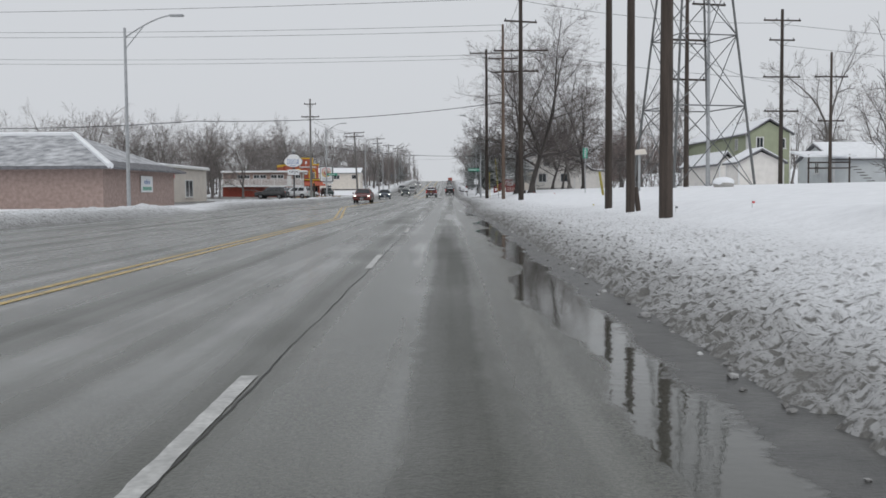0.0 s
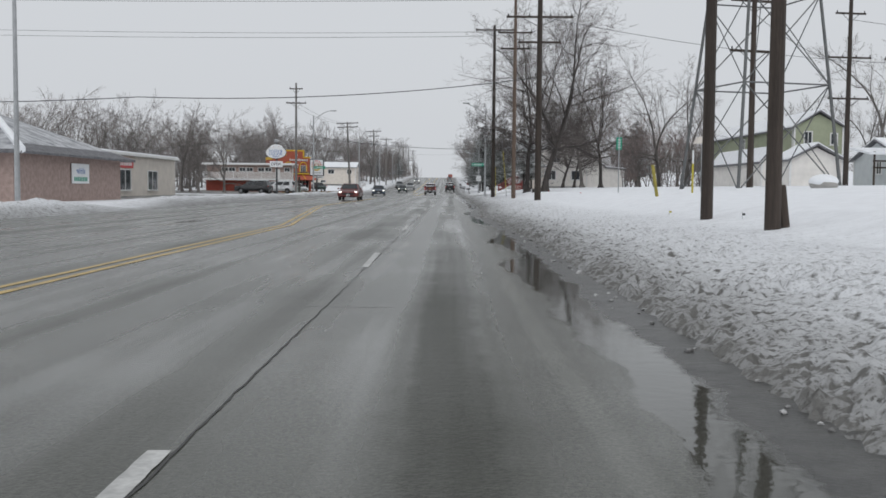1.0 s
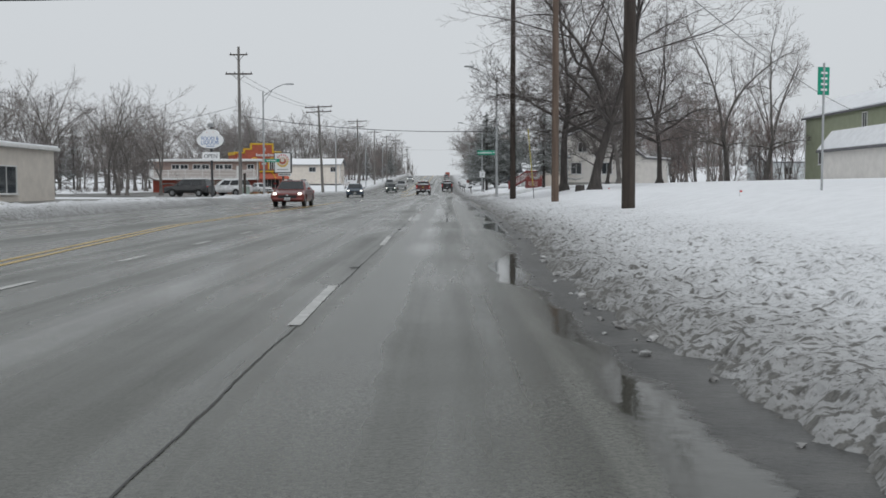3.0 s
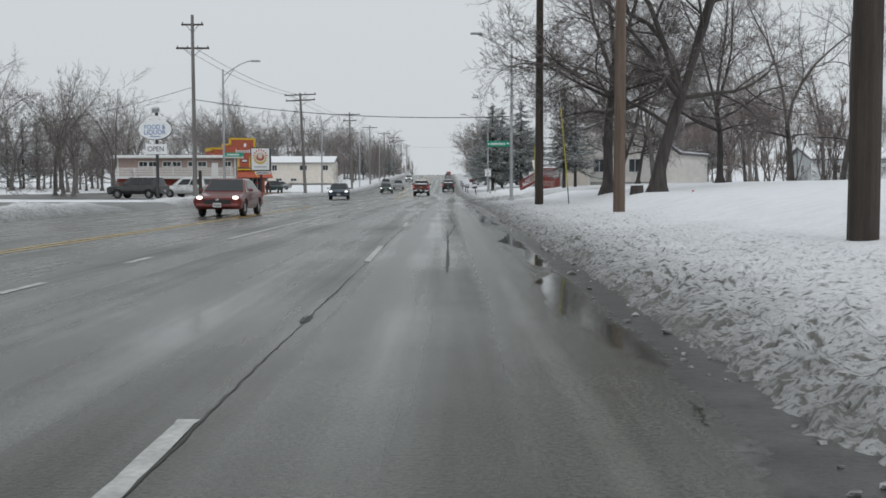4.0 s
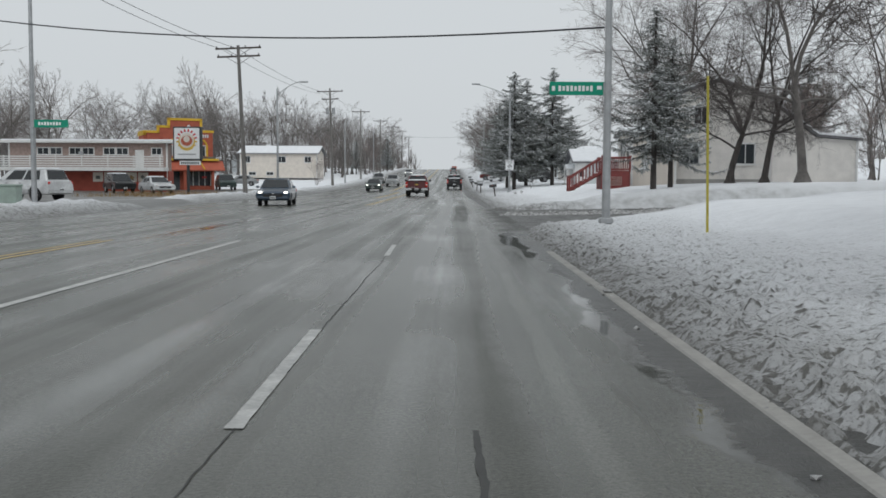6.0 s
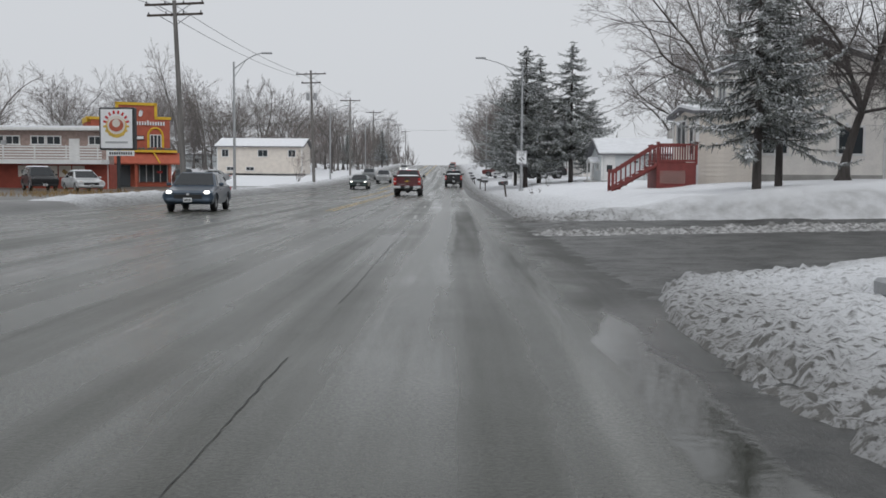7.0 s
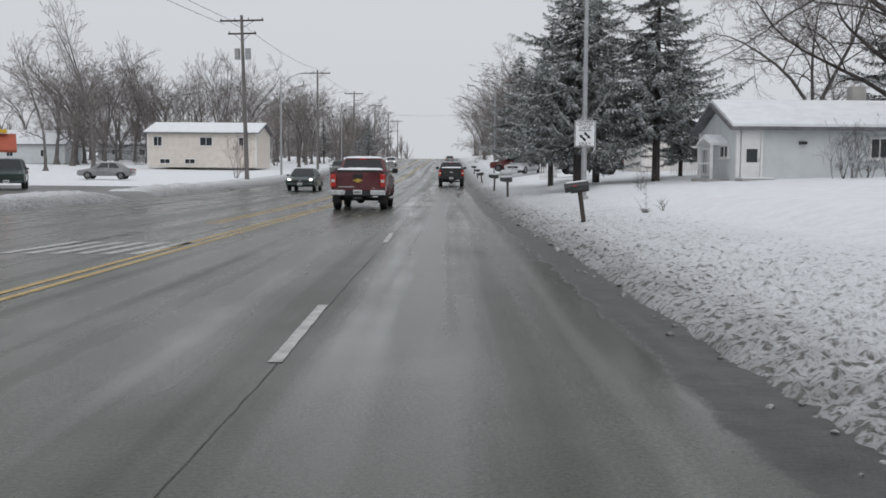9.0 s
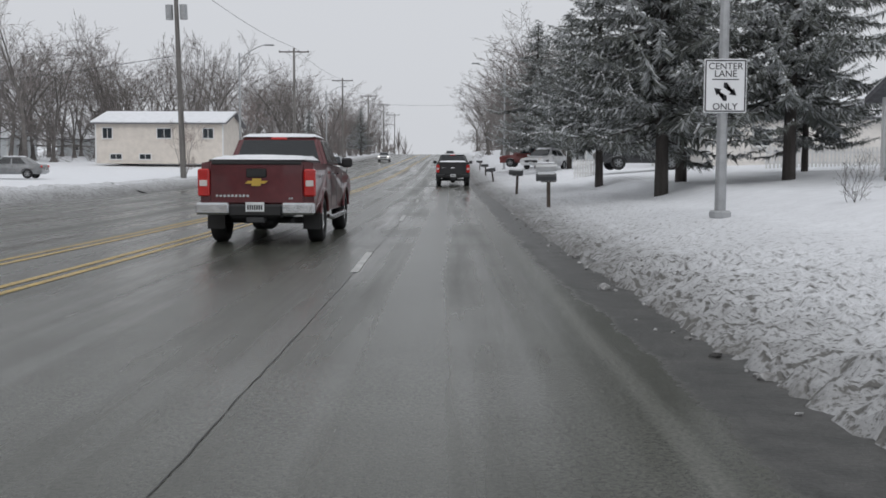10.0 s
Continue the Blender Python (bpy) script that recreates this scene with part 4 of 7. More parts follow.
    part("rear_axle", ax, DARKMET, t)
    part("fuel_tank", B((-.2, -.4, .5), (.9, 3.4, .25), bevel=.05), DARKMET, t)
    ex = bmesh.new()
    bar(ex, (.55, -2.6, .42), (.62, -2.2, .42), .04)
    part("exhaust", ex, DARKMET, t)
    plate_on(t, -3.062, 0.66, -1)
    part("high_brake_lamp", B((0, -0.63, 1.86), (0.3, 0.05, 0.045), bevel=0.01, rot=(12, 0, 0)), REDLENS, t)
    return t


def car(m, paintm, label, style="sedan", lit=False, snow=0.0):
    """Sedan, wagon or SUV facing +y of its own frame."""
    t = thing("car" if style == "sedan" else "suv", label, "car" if style == "sedan" else "suv", m)
    if style == "sedan":
        L, half, belt, top, R = 4.6, 0.89, 0.93, 1.45, 0.32
        base, roof = (-1.75, 1.15), (-1.0, 0.35)
        prof_top = [(2.25, .55), (2.27, .68), (2.1, .78), (1.2, .92), (1.0, .95), (-1.7, .98), (-2.1, .97), (-2.28, .88), (-2.3, .55)]
    else:
        L, half, belt, top, R = 4.7, 0.93, 1.08, 1.72, 0.36
        base, roof = (-2.15, 1.15), (-1.9, 0.35)
        prof_top = [(2.3, .6), (2.32, .85), (2.15, .98), (1.25, 1.06), (1.0, 1.1), (-2.15, 1.12), (-2.32, 1.05), (-2.35, .6)]
    ya, yf, zs = -1.38, 1.38, 0.28 if style == "sedan" else .36
    prof = [(-2.3, .4), (-2.1, zs)] + arch(ya, R + .05, R, zs) + arch(yf, R + .05, R, zs) + [(2.1, zs), (2.25, .4)] + prof_top
    bd = shell(bmesh.new(), prof, half, belt + .03, 0.06)
    bmesh.ops.recalc_face_normals(bd, faces=bd.faces)
    bmesh.ops.bevel(bd, geom=[e for e in bd.edges if len(e.link_faces) == 2 and e.calc_face_angle(0) > .45], offset=.03, segments=2, affect='EDGES', clamp_overlap=True)
    part("body", bd, paintm, t)
    cabin(t, paintm, base, roof, belt, top, half - .06, half - .26, ((.14, .46), (.5, .84)), snow)
    for s in (-1, 1):
        for y in (ya, yf):
            wheel(t, s * (half - .11), y, R, .2, s, GALV)
        part("head_lamp", B((s * (half - .22), 2.22, belt - .22), (.22, .1, .13), bevel=.045), HEADLIT if lit else CLEARLENS, t, "lit headlamp" if lit else "")
        part("tail_lamp", B((s * (half - .16), -2.28, belt - .12), (.28, .08, .16), bevel=.03), REDLENS, t)
        part("wing_mirror", B((s * (half + .08), .78, belt + .07), (.18, .1, .12), bevel=.03), paintm, t)
        for y in (-.45, .45):
            part("door_handle", B((s * (half - .0), y, belt - .12), (.02, .13, .025)), DARKMET, t)
    part("grille", B((0, 2.25, .55), (1.0, .05, .2), bevel=.02), BLACKPL, t)
    part("front_bumper", B((0, 2.24, .42), (half * 1.8, .12, .16), bevel=.05), paintm, t)
    part("rear_bumper", B((0, -2.28, .5), (half * 1.8, .12, .2), bevel=.05), paintm, t)
    part("badge", B((0, 2.275, .64), (.12, .02, .07), bevel=.01), CHROME, t)
    plate_on(t, 2.315, .44, 1)
    plate_on(t, -2.36, .62, -1)
    return t


def on_land(x, y, rz=0.0, dz=0.0):
    z = rise(y) if CURB_L - 1 < x < CURB_R + 0.3 else land(x, y)
    tilt = math.degrees(math.atan(rise(y + 2) - rise(y - 2))) / 4 if CURB_L < x < CURB_R else 0
    return pose(x, y, z + dz, tilt, 0, rz)


pickup(on_land(-1.95, 188.7), MAROON, "maroon pickup truck with snow on its roof and bed cover", "gold", 0.06)
pickup(on_land(1.5, 230.5), BLACKC, "black pickup truck with a dusting of snow, driving ahead", "oval", 0.012, chrome=False)
car(on_land(-8.4, 152, 184), BLUEC, "dark blue sedan with lit headlamps in the oncoming lane", lit=True)
car(on_land(-7.9, 214, 180), GREENC, "dark green sedan with lit headlamps in the oncoming lane", lit=True)
car(on_land(-7.6, 245, 180), SILVERC, "silver suv with lit headlamps coming down the road", "suv", True)
car(on_land(-10.9, 262, 180), GREYC, "grey suv in the kerb lane coming down the road", "suv", True)
car(on_land(-7.3, 102, 180), REDC, "dull red sedan with lit headlamps in the oncoming lane", lit=True)
bt = thing("box_truck", "brown box truck far up the road", "truck", on_land(2.2, 596))
part("cargo_box", B((0, 0, 2.0), (2.4, 6.0, 2.7), bevel=.05), BRICK_R, bt)
part("cab", B((0, 4.1, 1.5), (2.2, 2.0, 2.0), bevel=.15), WHITEC, bt)
part("bumper", B((0, -3.05, .6), (2.3, .12, .2)), DARKMET, bt)
for x in (-.95, .95):
    for y in (-1.9, 3.9):
        wheel(bt, x, y, .45, .3, 1 if x > 0 else -1, GALV)
car(on_land(-8.5, 320, 180), WHITEC, "white car far up the road", lit=True)
car(on_land(1.5, 360, 0), GREYC, "dark car far up the road")
car(on_land(-24, 182, 215, .05), WHITEC, "white parked sedan with snow on its roof", snow=0.05)
car(on_land(-28.2, 185, 212, .05), BLACKC, "dark parked suv with snow on its roof", "suv", snow=.05)
car(on_land(-33.5, 199, 10, .05), BLACKC, "black parked suv in the restaurant lot", "suv")
car(on_land(-23.8, 207, 200, .05), GREENC, "dark parked suv beside the restaurant", "suv")
car(on_land(-28.1, 235.7, 95, .05), GREYC, "grey parked sedan dusted with snow", snow=0.04)
car(on_land(-24, 144, 80, .05), BLACKC, "dark parked suv near the brick building", "suv", snow=0.03)
car(on_land(-21.4, 150, 70, .05), WHITEC, "white parked wagon near the brick building", "suv", snow=.03)
car(on_land(11.2, 221, 95, .1), BLACKC, "black suv parked in a snowy driveway", "suv", snow=.04)
car(on_land(8.2, 241, 148, .1), WHITEC, "snow-covered sedan parked in a driveway", snow=.12)
car(on_land(8.0, 254, 75, .1), REDC, "red suv parked in a driveway", "suv", snow=.03)

# ---- poles, lamps, signs ----


def utility_pole(x, y, h, arms=(), r=0.17, material=None, lean=0.0, label="weathered wooden utility pole", can=None, group="utility poles"):
    """arms: (height, length, turn, insulators)."""
    t = thing("utility_pole", label, "utility pole", pose(x, y, land(x, y) - 0.15, 0, lean, 0), group)
    b = bmesh.new()
    bar(b, (0, 0, 0), (0, 0, h), r, r * 0.62, 14)
    part("pole", b, material or WOODPOLE, t)
    for z, ln, turn, pins in arms:
        c, s = math.cos(radians(turn)), math.sin(radians(turn))
        a = part("crossarm", B((0, 0, z), (ln, 0.1, 0.12), rot=(0, 0, turn)), WOODPOLE, t)
        for k in range(pins):
            u = -ln / 2 + 0.1 + (ln - 0.2) * k / max(1, pins - 1)
            i = bmesh.new()
            bar(i, (u * c, u * s, z + .06), (u * c, u * s, z + .2), .045, .03, 8)
            part("insulator", i, DARKMET, a)
        br = bmesh.new()
        for q in (-1, 1):
            bar(br, (q * ln * .3 * c, q * ln * .3 * s, z), (0, 0, z - .6), .02, .02, 5)
        part("brace", br, DARKMET, t)
    if can:
        for q in (-1, 1):
            i = bmesh.new()
            bar(i, (q * .42, 0, can), (q * .42, 0, can + .85), .22, .22, 14)
            part("transformer", i, GALV, t, "grey transformer can")
    return t


RP = [(6.7, 27.0, 15.5, 0.175), (6.85, 32.7, 15, 0.14), (6.95, 37.5, 15, 0.135)]
for x, y, h, r in RP:
    utility_pole(x, y, h, ((h - .8, 2.4, 90, 4),), r, label="dark weathered wooden utility pole in the snowy lawn")
sb = thing("pole_stub", "short broken timber stub leaning beside a pole", "post", pose(7.15, 32.9, land(7.1, 32.9) - .1, 0, -7, 0))
part("stub", B((0, 0, .4), (.14, .14, .9), bevel=.02), WOODPOLE, sb)
utility_pole(6.6, 75.5, 17.5, ((15.2, 2.8, 0, 4), (13.2, 2.6, 20, 3), (11.1, 4.0, 0, 4), (9.6, 2.6, 0, 3)), 0.2, label="tall dark wooden utility pole with four crossarms")
utility_pole(6.15, 91, 15.6, ((12.6, 2.6, 0, 3), (11.4, 2.2, 0, 3)), 0.17, WOODPALE, label="reddish wooden utility pole, paler on one side")
utility_pole(5.25, 105.8, 15.6, ((15.2, 3.4, 0, 4),), 0.19, label="dark wooden utility pole with a single crossarm")
utility_pole(-17.2, 135.6, 13.6, ((12.9, 1.6, 0, 3), (11.2, 2.4, 0, 4)), 0.17, WOODGREY, label="grey wooden utility pole beside the parking lot")
utility_pole(-14.25, 171.7, 11.2, ((11.0, 3.4, 0, 4), (10.4, 3.2, 0, 4)), 0.18, WOODGREY, -2.4, "wooden utility pole with a double crossarm")
utility_pole(-14.55, 228.5, 13.0, ((12.6, 3.4, 0, 4), (11.6, 2.2, 0, 3)), 0.18, WOODGREY, -1.5, can=9.6, label="wooden utility pole with grey transformers")
for k, y in enumerate((275, 323, 372, 420, 470)):
    utility_pole(-15.1, y, 12.6, ((12.2, 3.2, 0, 4),), 0.17, WOODGREY, label="wooden utility pole far up the road")
utility_pole(28.7, 84.5, 14.5, ((13.6, 3.2, 8, 4), (12.0, 2.2, 8, 3), (9.0, 3.2, 8, 4), (6.2, 3.0, 8, 4)), 0.19, label="wooden utility pole with four crossarms behind the lawn")
utility_pole(34.5, 89, 11.5, ((9.4, 3.0, 5, 4), (5.6, 2.4, 5, 3)), 0.16, label="thin wooden utility pole behind the lawn")
utility_pole(16.5, 66, 12.5, ((9.5, 2.6, 15, 3), (7.0, 2.6, 15, 3)), 0.17, label="wooden utility pole beside the lattice tower")
utility_pole(18.4, 68, 14.5, ((12, 2.4, 15, 3),), 0.13, GALV, label="grey steel pole beside the lattice tower")


def street_lamp(x, y, h, reach, label, arm_turn=0):
    t = thing("street_lamp", label, "street lamp", pose(x, y, land(x, y) - .05, 0, 0, arm_turn), "street lamps")
    b = bmesh.new()
    bar(b, (0, 0, 0), (0, 0, h), .11, .065, 12)
    part("pole", b, GALV, t)
    part("base", B((0, 0, .08), (.34, .34, .16), bevel=.03), GALV, t)
    a = bmesh.new()
    pts = [(0, 0, h - .5)] + [(reach * s, 0, h - .5 + 1.15 * math.sin(s * 1.35)) for s in (.12, .25, .4, .55, .7, .85, 1)]
    pipe(a, pts, .035)
    pipe(a, [(0, 0, h - 1.1), (reach * .4, 0, h + .05)], .025)
    arm = part("arm", a, GALV, t)
    part("lamp_head", B((reach + .3, 0, h + .6), (.75, .26, .12), bevel=.04), GALV, arm, "flat grey lamp head")
    return t


street_lamp(-15.4, 53.7, 9.4, 2.4, "tall grey street lamp with a curved arm")
street_lamp(-15.2, 136.3, 9.5, 2.1, "grey street lamp with a curved arm beside the parking lot")
street_lamp(-13.9, 183.5, 9.0, 2.0, "grey street lamp with a curved arm near the restaurant")
street_lamp(-14.8, 246, 9.3, 2.0, "grey street lamp along the climbing road")
street_lamp(-14.8, 300, 9.3, 2.0, "grey street lamp far up the road")
street_lamp(6.43, 188.2, 9.2, -3.4, "grey street lamp with a long arm reaching over the lane")
street_lamp(6.4, 262, 9.2, -3.0, "grey street lamp beside the spruces")
street_lamp(5.15, 122.8, 9.4, -2.4, "tall grey street lamp at the side street corner")

# street-name blade on the corner pole
sg = thing("street_sign", "long green street-name sign with pale lettering bars", "street sign", pose(5.15, 122.8, land(5.15, 122.8)))
part("blade", B((-.78, 0, 3.38), (1.4, .03, .34), bevel=.01), SIGNGREEN, sg)
for k in range(9):
    part("letter_bar", B((-1.22 + .1 * k, -.02, 3.38), (.065, .008, .14 - .03 * (k % 3 == 1))), SIGNWHITE, sg)
part("letter_bar", B((-.22, -.02, 3.4), (.12, .008, .09)), SIGNWHITE, sg)
part("emblem", B((-1.38, -.02, 3.38), (.08, .008, .12)), SIGNWHITE, sg)
part("bracket", B((-.05, .0, 3.38), (.14, .08, .3)), GALV, sg)

sg2 = thing("street_sign", "green street-name sign with pale lettering bars on the lamp post", "street sign", pose(-15.2, 136.3, land(-15.2, 136.3)))
part("blade", B((.78, -.14, 3.2), (1.35, .03, .3), bevel=.01), SIGNGREEN, sg2)
for k in range(8):
    part("letter_bar", B((.32 + .115 * k, -.16, 3.2), (.075, .008, .13 - .03 * (k % 3 == 1))), SIGNWHITE, sg2)
part("bracket", B((.05, -.1, 3.2), (.14, .1, .24)), GALV, sg2)
ps = thing("pole_stub", "cut-off timber pole standing against a utility pole", "post", pose(-16.85, 135.75, land(-16.9, 135.7) - .1))
part("stub", bar(bmesh.new(), (0, 0, 0), (0, 0, 2.3), .13, .12, 10), WOODPOLE, ps)

# second street-name sign, seen edge on, on its own post
s2 = thing("street_sign", "small green street-name signs on a thin steel post", "street sign", pose(10.8, 71.6, land(10.8, 71.6)))
part("post", bar(bmesh.new(), (0, 0, -.2), (0, 0, 3.2), .03), GALV, s2)
part("blade", B((0, .02, 2.75), (.34, .03, .7), rot=(0, 0, 20)), SIGNGREEN, s2)
for k in range(4):
    part("letter_bar", B((-.0, -.0, 2.53 + .14 * k), (.18, .045, .05), rot=(0, 0, 20)), SIGNWHITE, s2)

# lane-control sign on the lamp
cl = thing("lane_sign", "white rectangular lane-control sign with black border", "road sign", pose(6.43, 188.2, land(6.43, 188.2)))
part("panel", B((0, -.14, 2.45), (.8, .02, 1.0), bevel=.008), SIGNWHITE, cl)
fr = bmesh.new()
for z in (1.98, 2.92):
    box(fr, (0, -.154, z), (.74, .006, .022))
for x in (-.37, .37):
    box(fr, (x, -.154, 2.45), (.022, .006, .94))
part("border", fr, INK, cl)
for body, z in (("CENTER", 2.81), ("LANE", 2.67), ("ONLY", 2.06)):
    text(body, .175, INK, cl, pose(0, -.153, z, 90, 0, 0))
ar = bmesh.new()
box(ar, (0, -.154, 2.57), (.5, .006, .018))
part("rule", ar, INK, cl)
for q in (1, -1):
    a = bmesh.new()
    prism(a, [(q * u - q * .03, 2.34 + q * (v - .02)) for u, v in ((0, .19), (.06, .19), (.06, .09), (.14, .02), (.1, -.03), (.24, -.05), (.19, .09), (.17, .06), (0, .1))], -.157, -.151, 'y')
    part("turn_arrow", a, INK, cl)
part("bracket", B((0, -.11, 2.45), (.2, .06, .5)), GALV, cl)


def marker(x, y, h, label, lean=0, w=.1, m=None):
    t = thing("marker_post", label, "marker post", pose(x, y, land(x, y) - .1, 0, lean, 0))
    part("sleeve", bar(bmesh.new(), (0, 0, .1), (0, 0, h), w / 2, w / 2, 8), m or SIGNYEL, t)
    return t


marker(9.4, 54.4, 1.35, "leaning weathered yellow-green marker post", -9, .13, OLIVE)
mk = marker(11.2, 56.2, 1.3, "yellow plastic pipeline marker with a pale upper tube", 0, .085)
part("tube", bar(bmesh.new(), (0, 0, 1.3), (0, 0, 1.85), .035, .035, 8), SIGNWHITE, mk, "pale upper tube")
marker(6.0, 116, 3.0, "tall thin yellow guy marker", -1, .05)
hb = thing("hooded_post", "square post with a wide pale yellow hood", "post", pose(11.7, 56.6, land(11.7, 56.6)))
part("post", B((0, 0, 1.05), (.11, .11, 2.1)), GALV, hb)
q = bmesh.new()
prism(q, [(-.36, 1.98), (.36, 2.02), (.26, 2.3), (-.22, 2.26)], -.3, .3, 'y')
part("hood", q, SIDING_C, hb, "pale yellow hood")
# guy wires with yellow sleeves on the lawn
for x, y, tx, ty, tz in ((6.45, 105.0, 5.3, 105.8, 13.5),):
    t = thing("guy_wire", "thin steel guy wire with a yellow plastic sleeve", "guy wire", pose(x, y, land(x, y)))
    d = Vector((tx - x, ty - y, tz)) 
    part("wire", bar(bmesh.new(), (0, 0, -.1), d, .012, .012, 5), GALV, t)
    part("sleeve", bar(bmesh.new(), d * .05, d * .3, .026, .026, 8), SIGNYEL, t)
    part("anchor_rod", bar(bmesh.new(), (0, 0, -.2), d * .05, .025, .025, 6), DARKMET, t)
for x, y, c in ((8.1, 24.5, SIGNRED), (8.6, 71.2, SIGNRED), (9.2, 95, SIGNRED), (6.9, 41, SIGNYEL), (7.4, 29, DARKMET), (7.3, 36, DARKMET)):
    t = thing("survey_flag", "small survey flag stuck in the snow", "flag", pose(x, y, land(x, y)))
    part("stem", bar(bmesh.new(), (0, 0, -.1), (0, 0, .16), .006, .006, 5), GALV, t)
    part("flag", B((.03, 0, .11), (.06, .012, .045)), c, t)

# lattice transmission tower
tw = thing("lattice_tower", "tall grey steel lattice transmission tower on four legs", "pylon", pose(16.9, 66, land(16.9, 66) - .2, 0, 0, 15))
TH, TB, TT = 25.0, 2.8, 0.55


def leg(k, z):
    w = TB + (TT - TB) * z / TH
    return Vector(((-w, w, w, -w)[k], (-w, -w, w, w)[k], z))


levels = [0, 5.2, 9.6, 13.3, 16.4, 19.0, 21.2, 23.2, 25]
for k in range(4):
    b = bmesh.new()
    bar(b, leg(k, 0), leg(k, TH), .085, .06, 4)
    part("leg", b, LATTICE, tw)
for k in range(4):
    for a, c in zip(levels, levels[1:]):
        b = bmesh.new()
        bar(b, leg(k, a), leg((k + 1) % 4, c), .035, .035, 4)
        bar(b, leg((k + 1) % 4, a), leg(k, c), .035, .035, 4)
        bar(b, leg(k, c), leg((k + 1) % 4, c), .04, .04, 4)
        part("bracing", b, LATTICE, tw)
# overhead lines
T, Cc, D, E, A = (6.6, 75.5), (6.6, 75.5), (6.15, 91), (5.25, 105.8), (-17.2, 135.6)
LINES = [
    [(-70, 75, 14.6), (6.6, 75.5, 15.2)], [(-70, 90, 15.9), (6.1, 91, 15.8)], [(-70, 90, 15.5), (6.1, 91, 15.3)],
    [(-70, 105, 15.6), (5.2, 105.8, 15.2)], [(-70, 105, 15.1), (4.2, 105.8, 14.8)],
    [(-45, 72, 6.3), (-17, 74, 6.3), (6.6, 75.5, 7.8)], [(-17.2, 135.6, 7.5), (5.22, 124, 5.4)],
    [(-17.2, 135.6, 11.3), (-14.7, 171.7, 11.1), (-14.9, 228.5, 12.8)], [(-18, 135.6, 11.3), (-16, 171.7, 11.1), (-16.2, 228.5, 12.8)],
    [(-14.9, 228.5, 12.9), (-15.1, 275, 14.2), (-15.1, 323, 15.2), (-15.1, 372, 16.5)], [(-15.1, 323, 12), (5.5, 330, 12)],
    [(6.7, 27, 15.2), (6.85, 32.7, 15.2), (6.95, 37.5, 15.3), (6.6, 75.5, 15.5), (6.15, 91, 15), (5.25, 105.8, 15.6)],
    [(5.6, 75.5, 13.4), (5.6, 91, 13), (4.6, 105.8, 15.5)], [(28.7, 84.5, 14.6), (70, 96, 14)], [(28.7, 84.5, 12.9), (70, 97, 12)],
    [(28.7, 84.5, 9.9), (16.5, 66, 10)], [(6.6, 75.5, 15), (28.7, 84.5, 14.7)], [(6.6, 75.5, 11.4), (34.5, 89, 10.5)],
    [(6.6, 75.5, 8), (30.4, 118, 6.5)], [(16.5, 66, 6.5), (6.85, 32.7, 9)],
    [(-17.2, 135.6, 8.4), (-40, 150, 6)], [(-14.9, 228.5, 8), (-50, 240, 6)],
]
for k, pts in enumerate(LINES):
    cable(pts, 0.016 if k not in (5, 6) else 0.026, "overhead_cable", "thin black overhead cable", 0.5)

# roadside business signs
ls = thing("pole_sign", "white oval liquor-store sign with blue lettering above a small white board", "sign", pose(-19, 132.4, land(-19, 132.4), 0, 0, -14))
part("post", bar(bmesh.new(), (0, 0, -.1), (0, 0, 6.3), .11), DARKMET, ls)
ov = bmesh.new()
bmesh.ops.create_cone(ov, cap_ends=True, segments=40, radius1=1, radius2=1, depth=.3, matrix=Matrix.Translation((0, -.12, 5.0)) @ Matrix.Rotation(math.pi / 2, 4, 'X') @ Matrix.Diagonal((1.25, .7, 1, 1)))
oval = part("oval_board", ov, SIGNWHITE, ls)
cr = bmesh.new()
bmesh.ops.create_cone(cr, cap_ends=True, segments=32, radius1=1, radius2=1, depth=.26, matrix=Matrix.Translation((0, -.12, 5.42)) @ Matrix.Rotation(math.pi / 2, 4, 'X') @ Matrix.Diagonal((.85, .52, 1, 1)))
part("crown_board", cr, SIGNWHITE, ls)
rm = bmesh.new()
for i in range(40):
    a, c = 2 * math.pi * i / 40, 2 * math.pi * (i + 1) / 40
    bar(rm, (1.25 * math.cos(a), -.12, 5 + .7 * math.sin(a)), (1.25 * math.cos(c), -.12, 5 + .7 * math.sin(c)), .05, .05, 6)
part("rim", rm, DARKMET, oval)
text("FOOD &", .44, SIGNBLUE, ls, pose(0, -.28, 5.14, 90, 0, 0))
text("LIQUOR", .46, SIGNBLUE, ls, pose(0, -.28, 4.78, 90, 0, 0))
part("name_bar", B((0, -.26, 5.62), (.8, .01, .14)), SIGNRED, ls)
part("small_bar", B((0, -.275, 4.49), (.8, .01, .05)), SIGNBLUE, ls)
ob = part("open_board", B((0, -.12, 3.62), (1.6, .12, .7), bevel=.02), SIGNWHITE, ls)
text("OPEN", .5, INK, ls, pose(0, -.19, 3.62, 90, 0, 0))
part("flood_lamp", B((0, -.1, 6.35), (.45, .35, .32), rot=(20, 0, 10), bevel=.04), GALV, ls)

rs = thing("pole_sign", "white square sign with round emblem on a dark post", "sign", pose(-20.4, 178.6, land(-20.4, 178.6) - .4, 0, 0, -4))
part("post", bar(bmesh.new(), (0, .1, -.1), (0, .1, 5), .13), DARKMET, rs)
part("cabinet", B((0, .1, 4.6), (2.35, .5, 2.75), bevel=.06), DARKMET, rs)
part("face", B((0, -.17, 4.6), (2.1, .03, 2.5), bevel=.02), SIGNWHITE, rs)


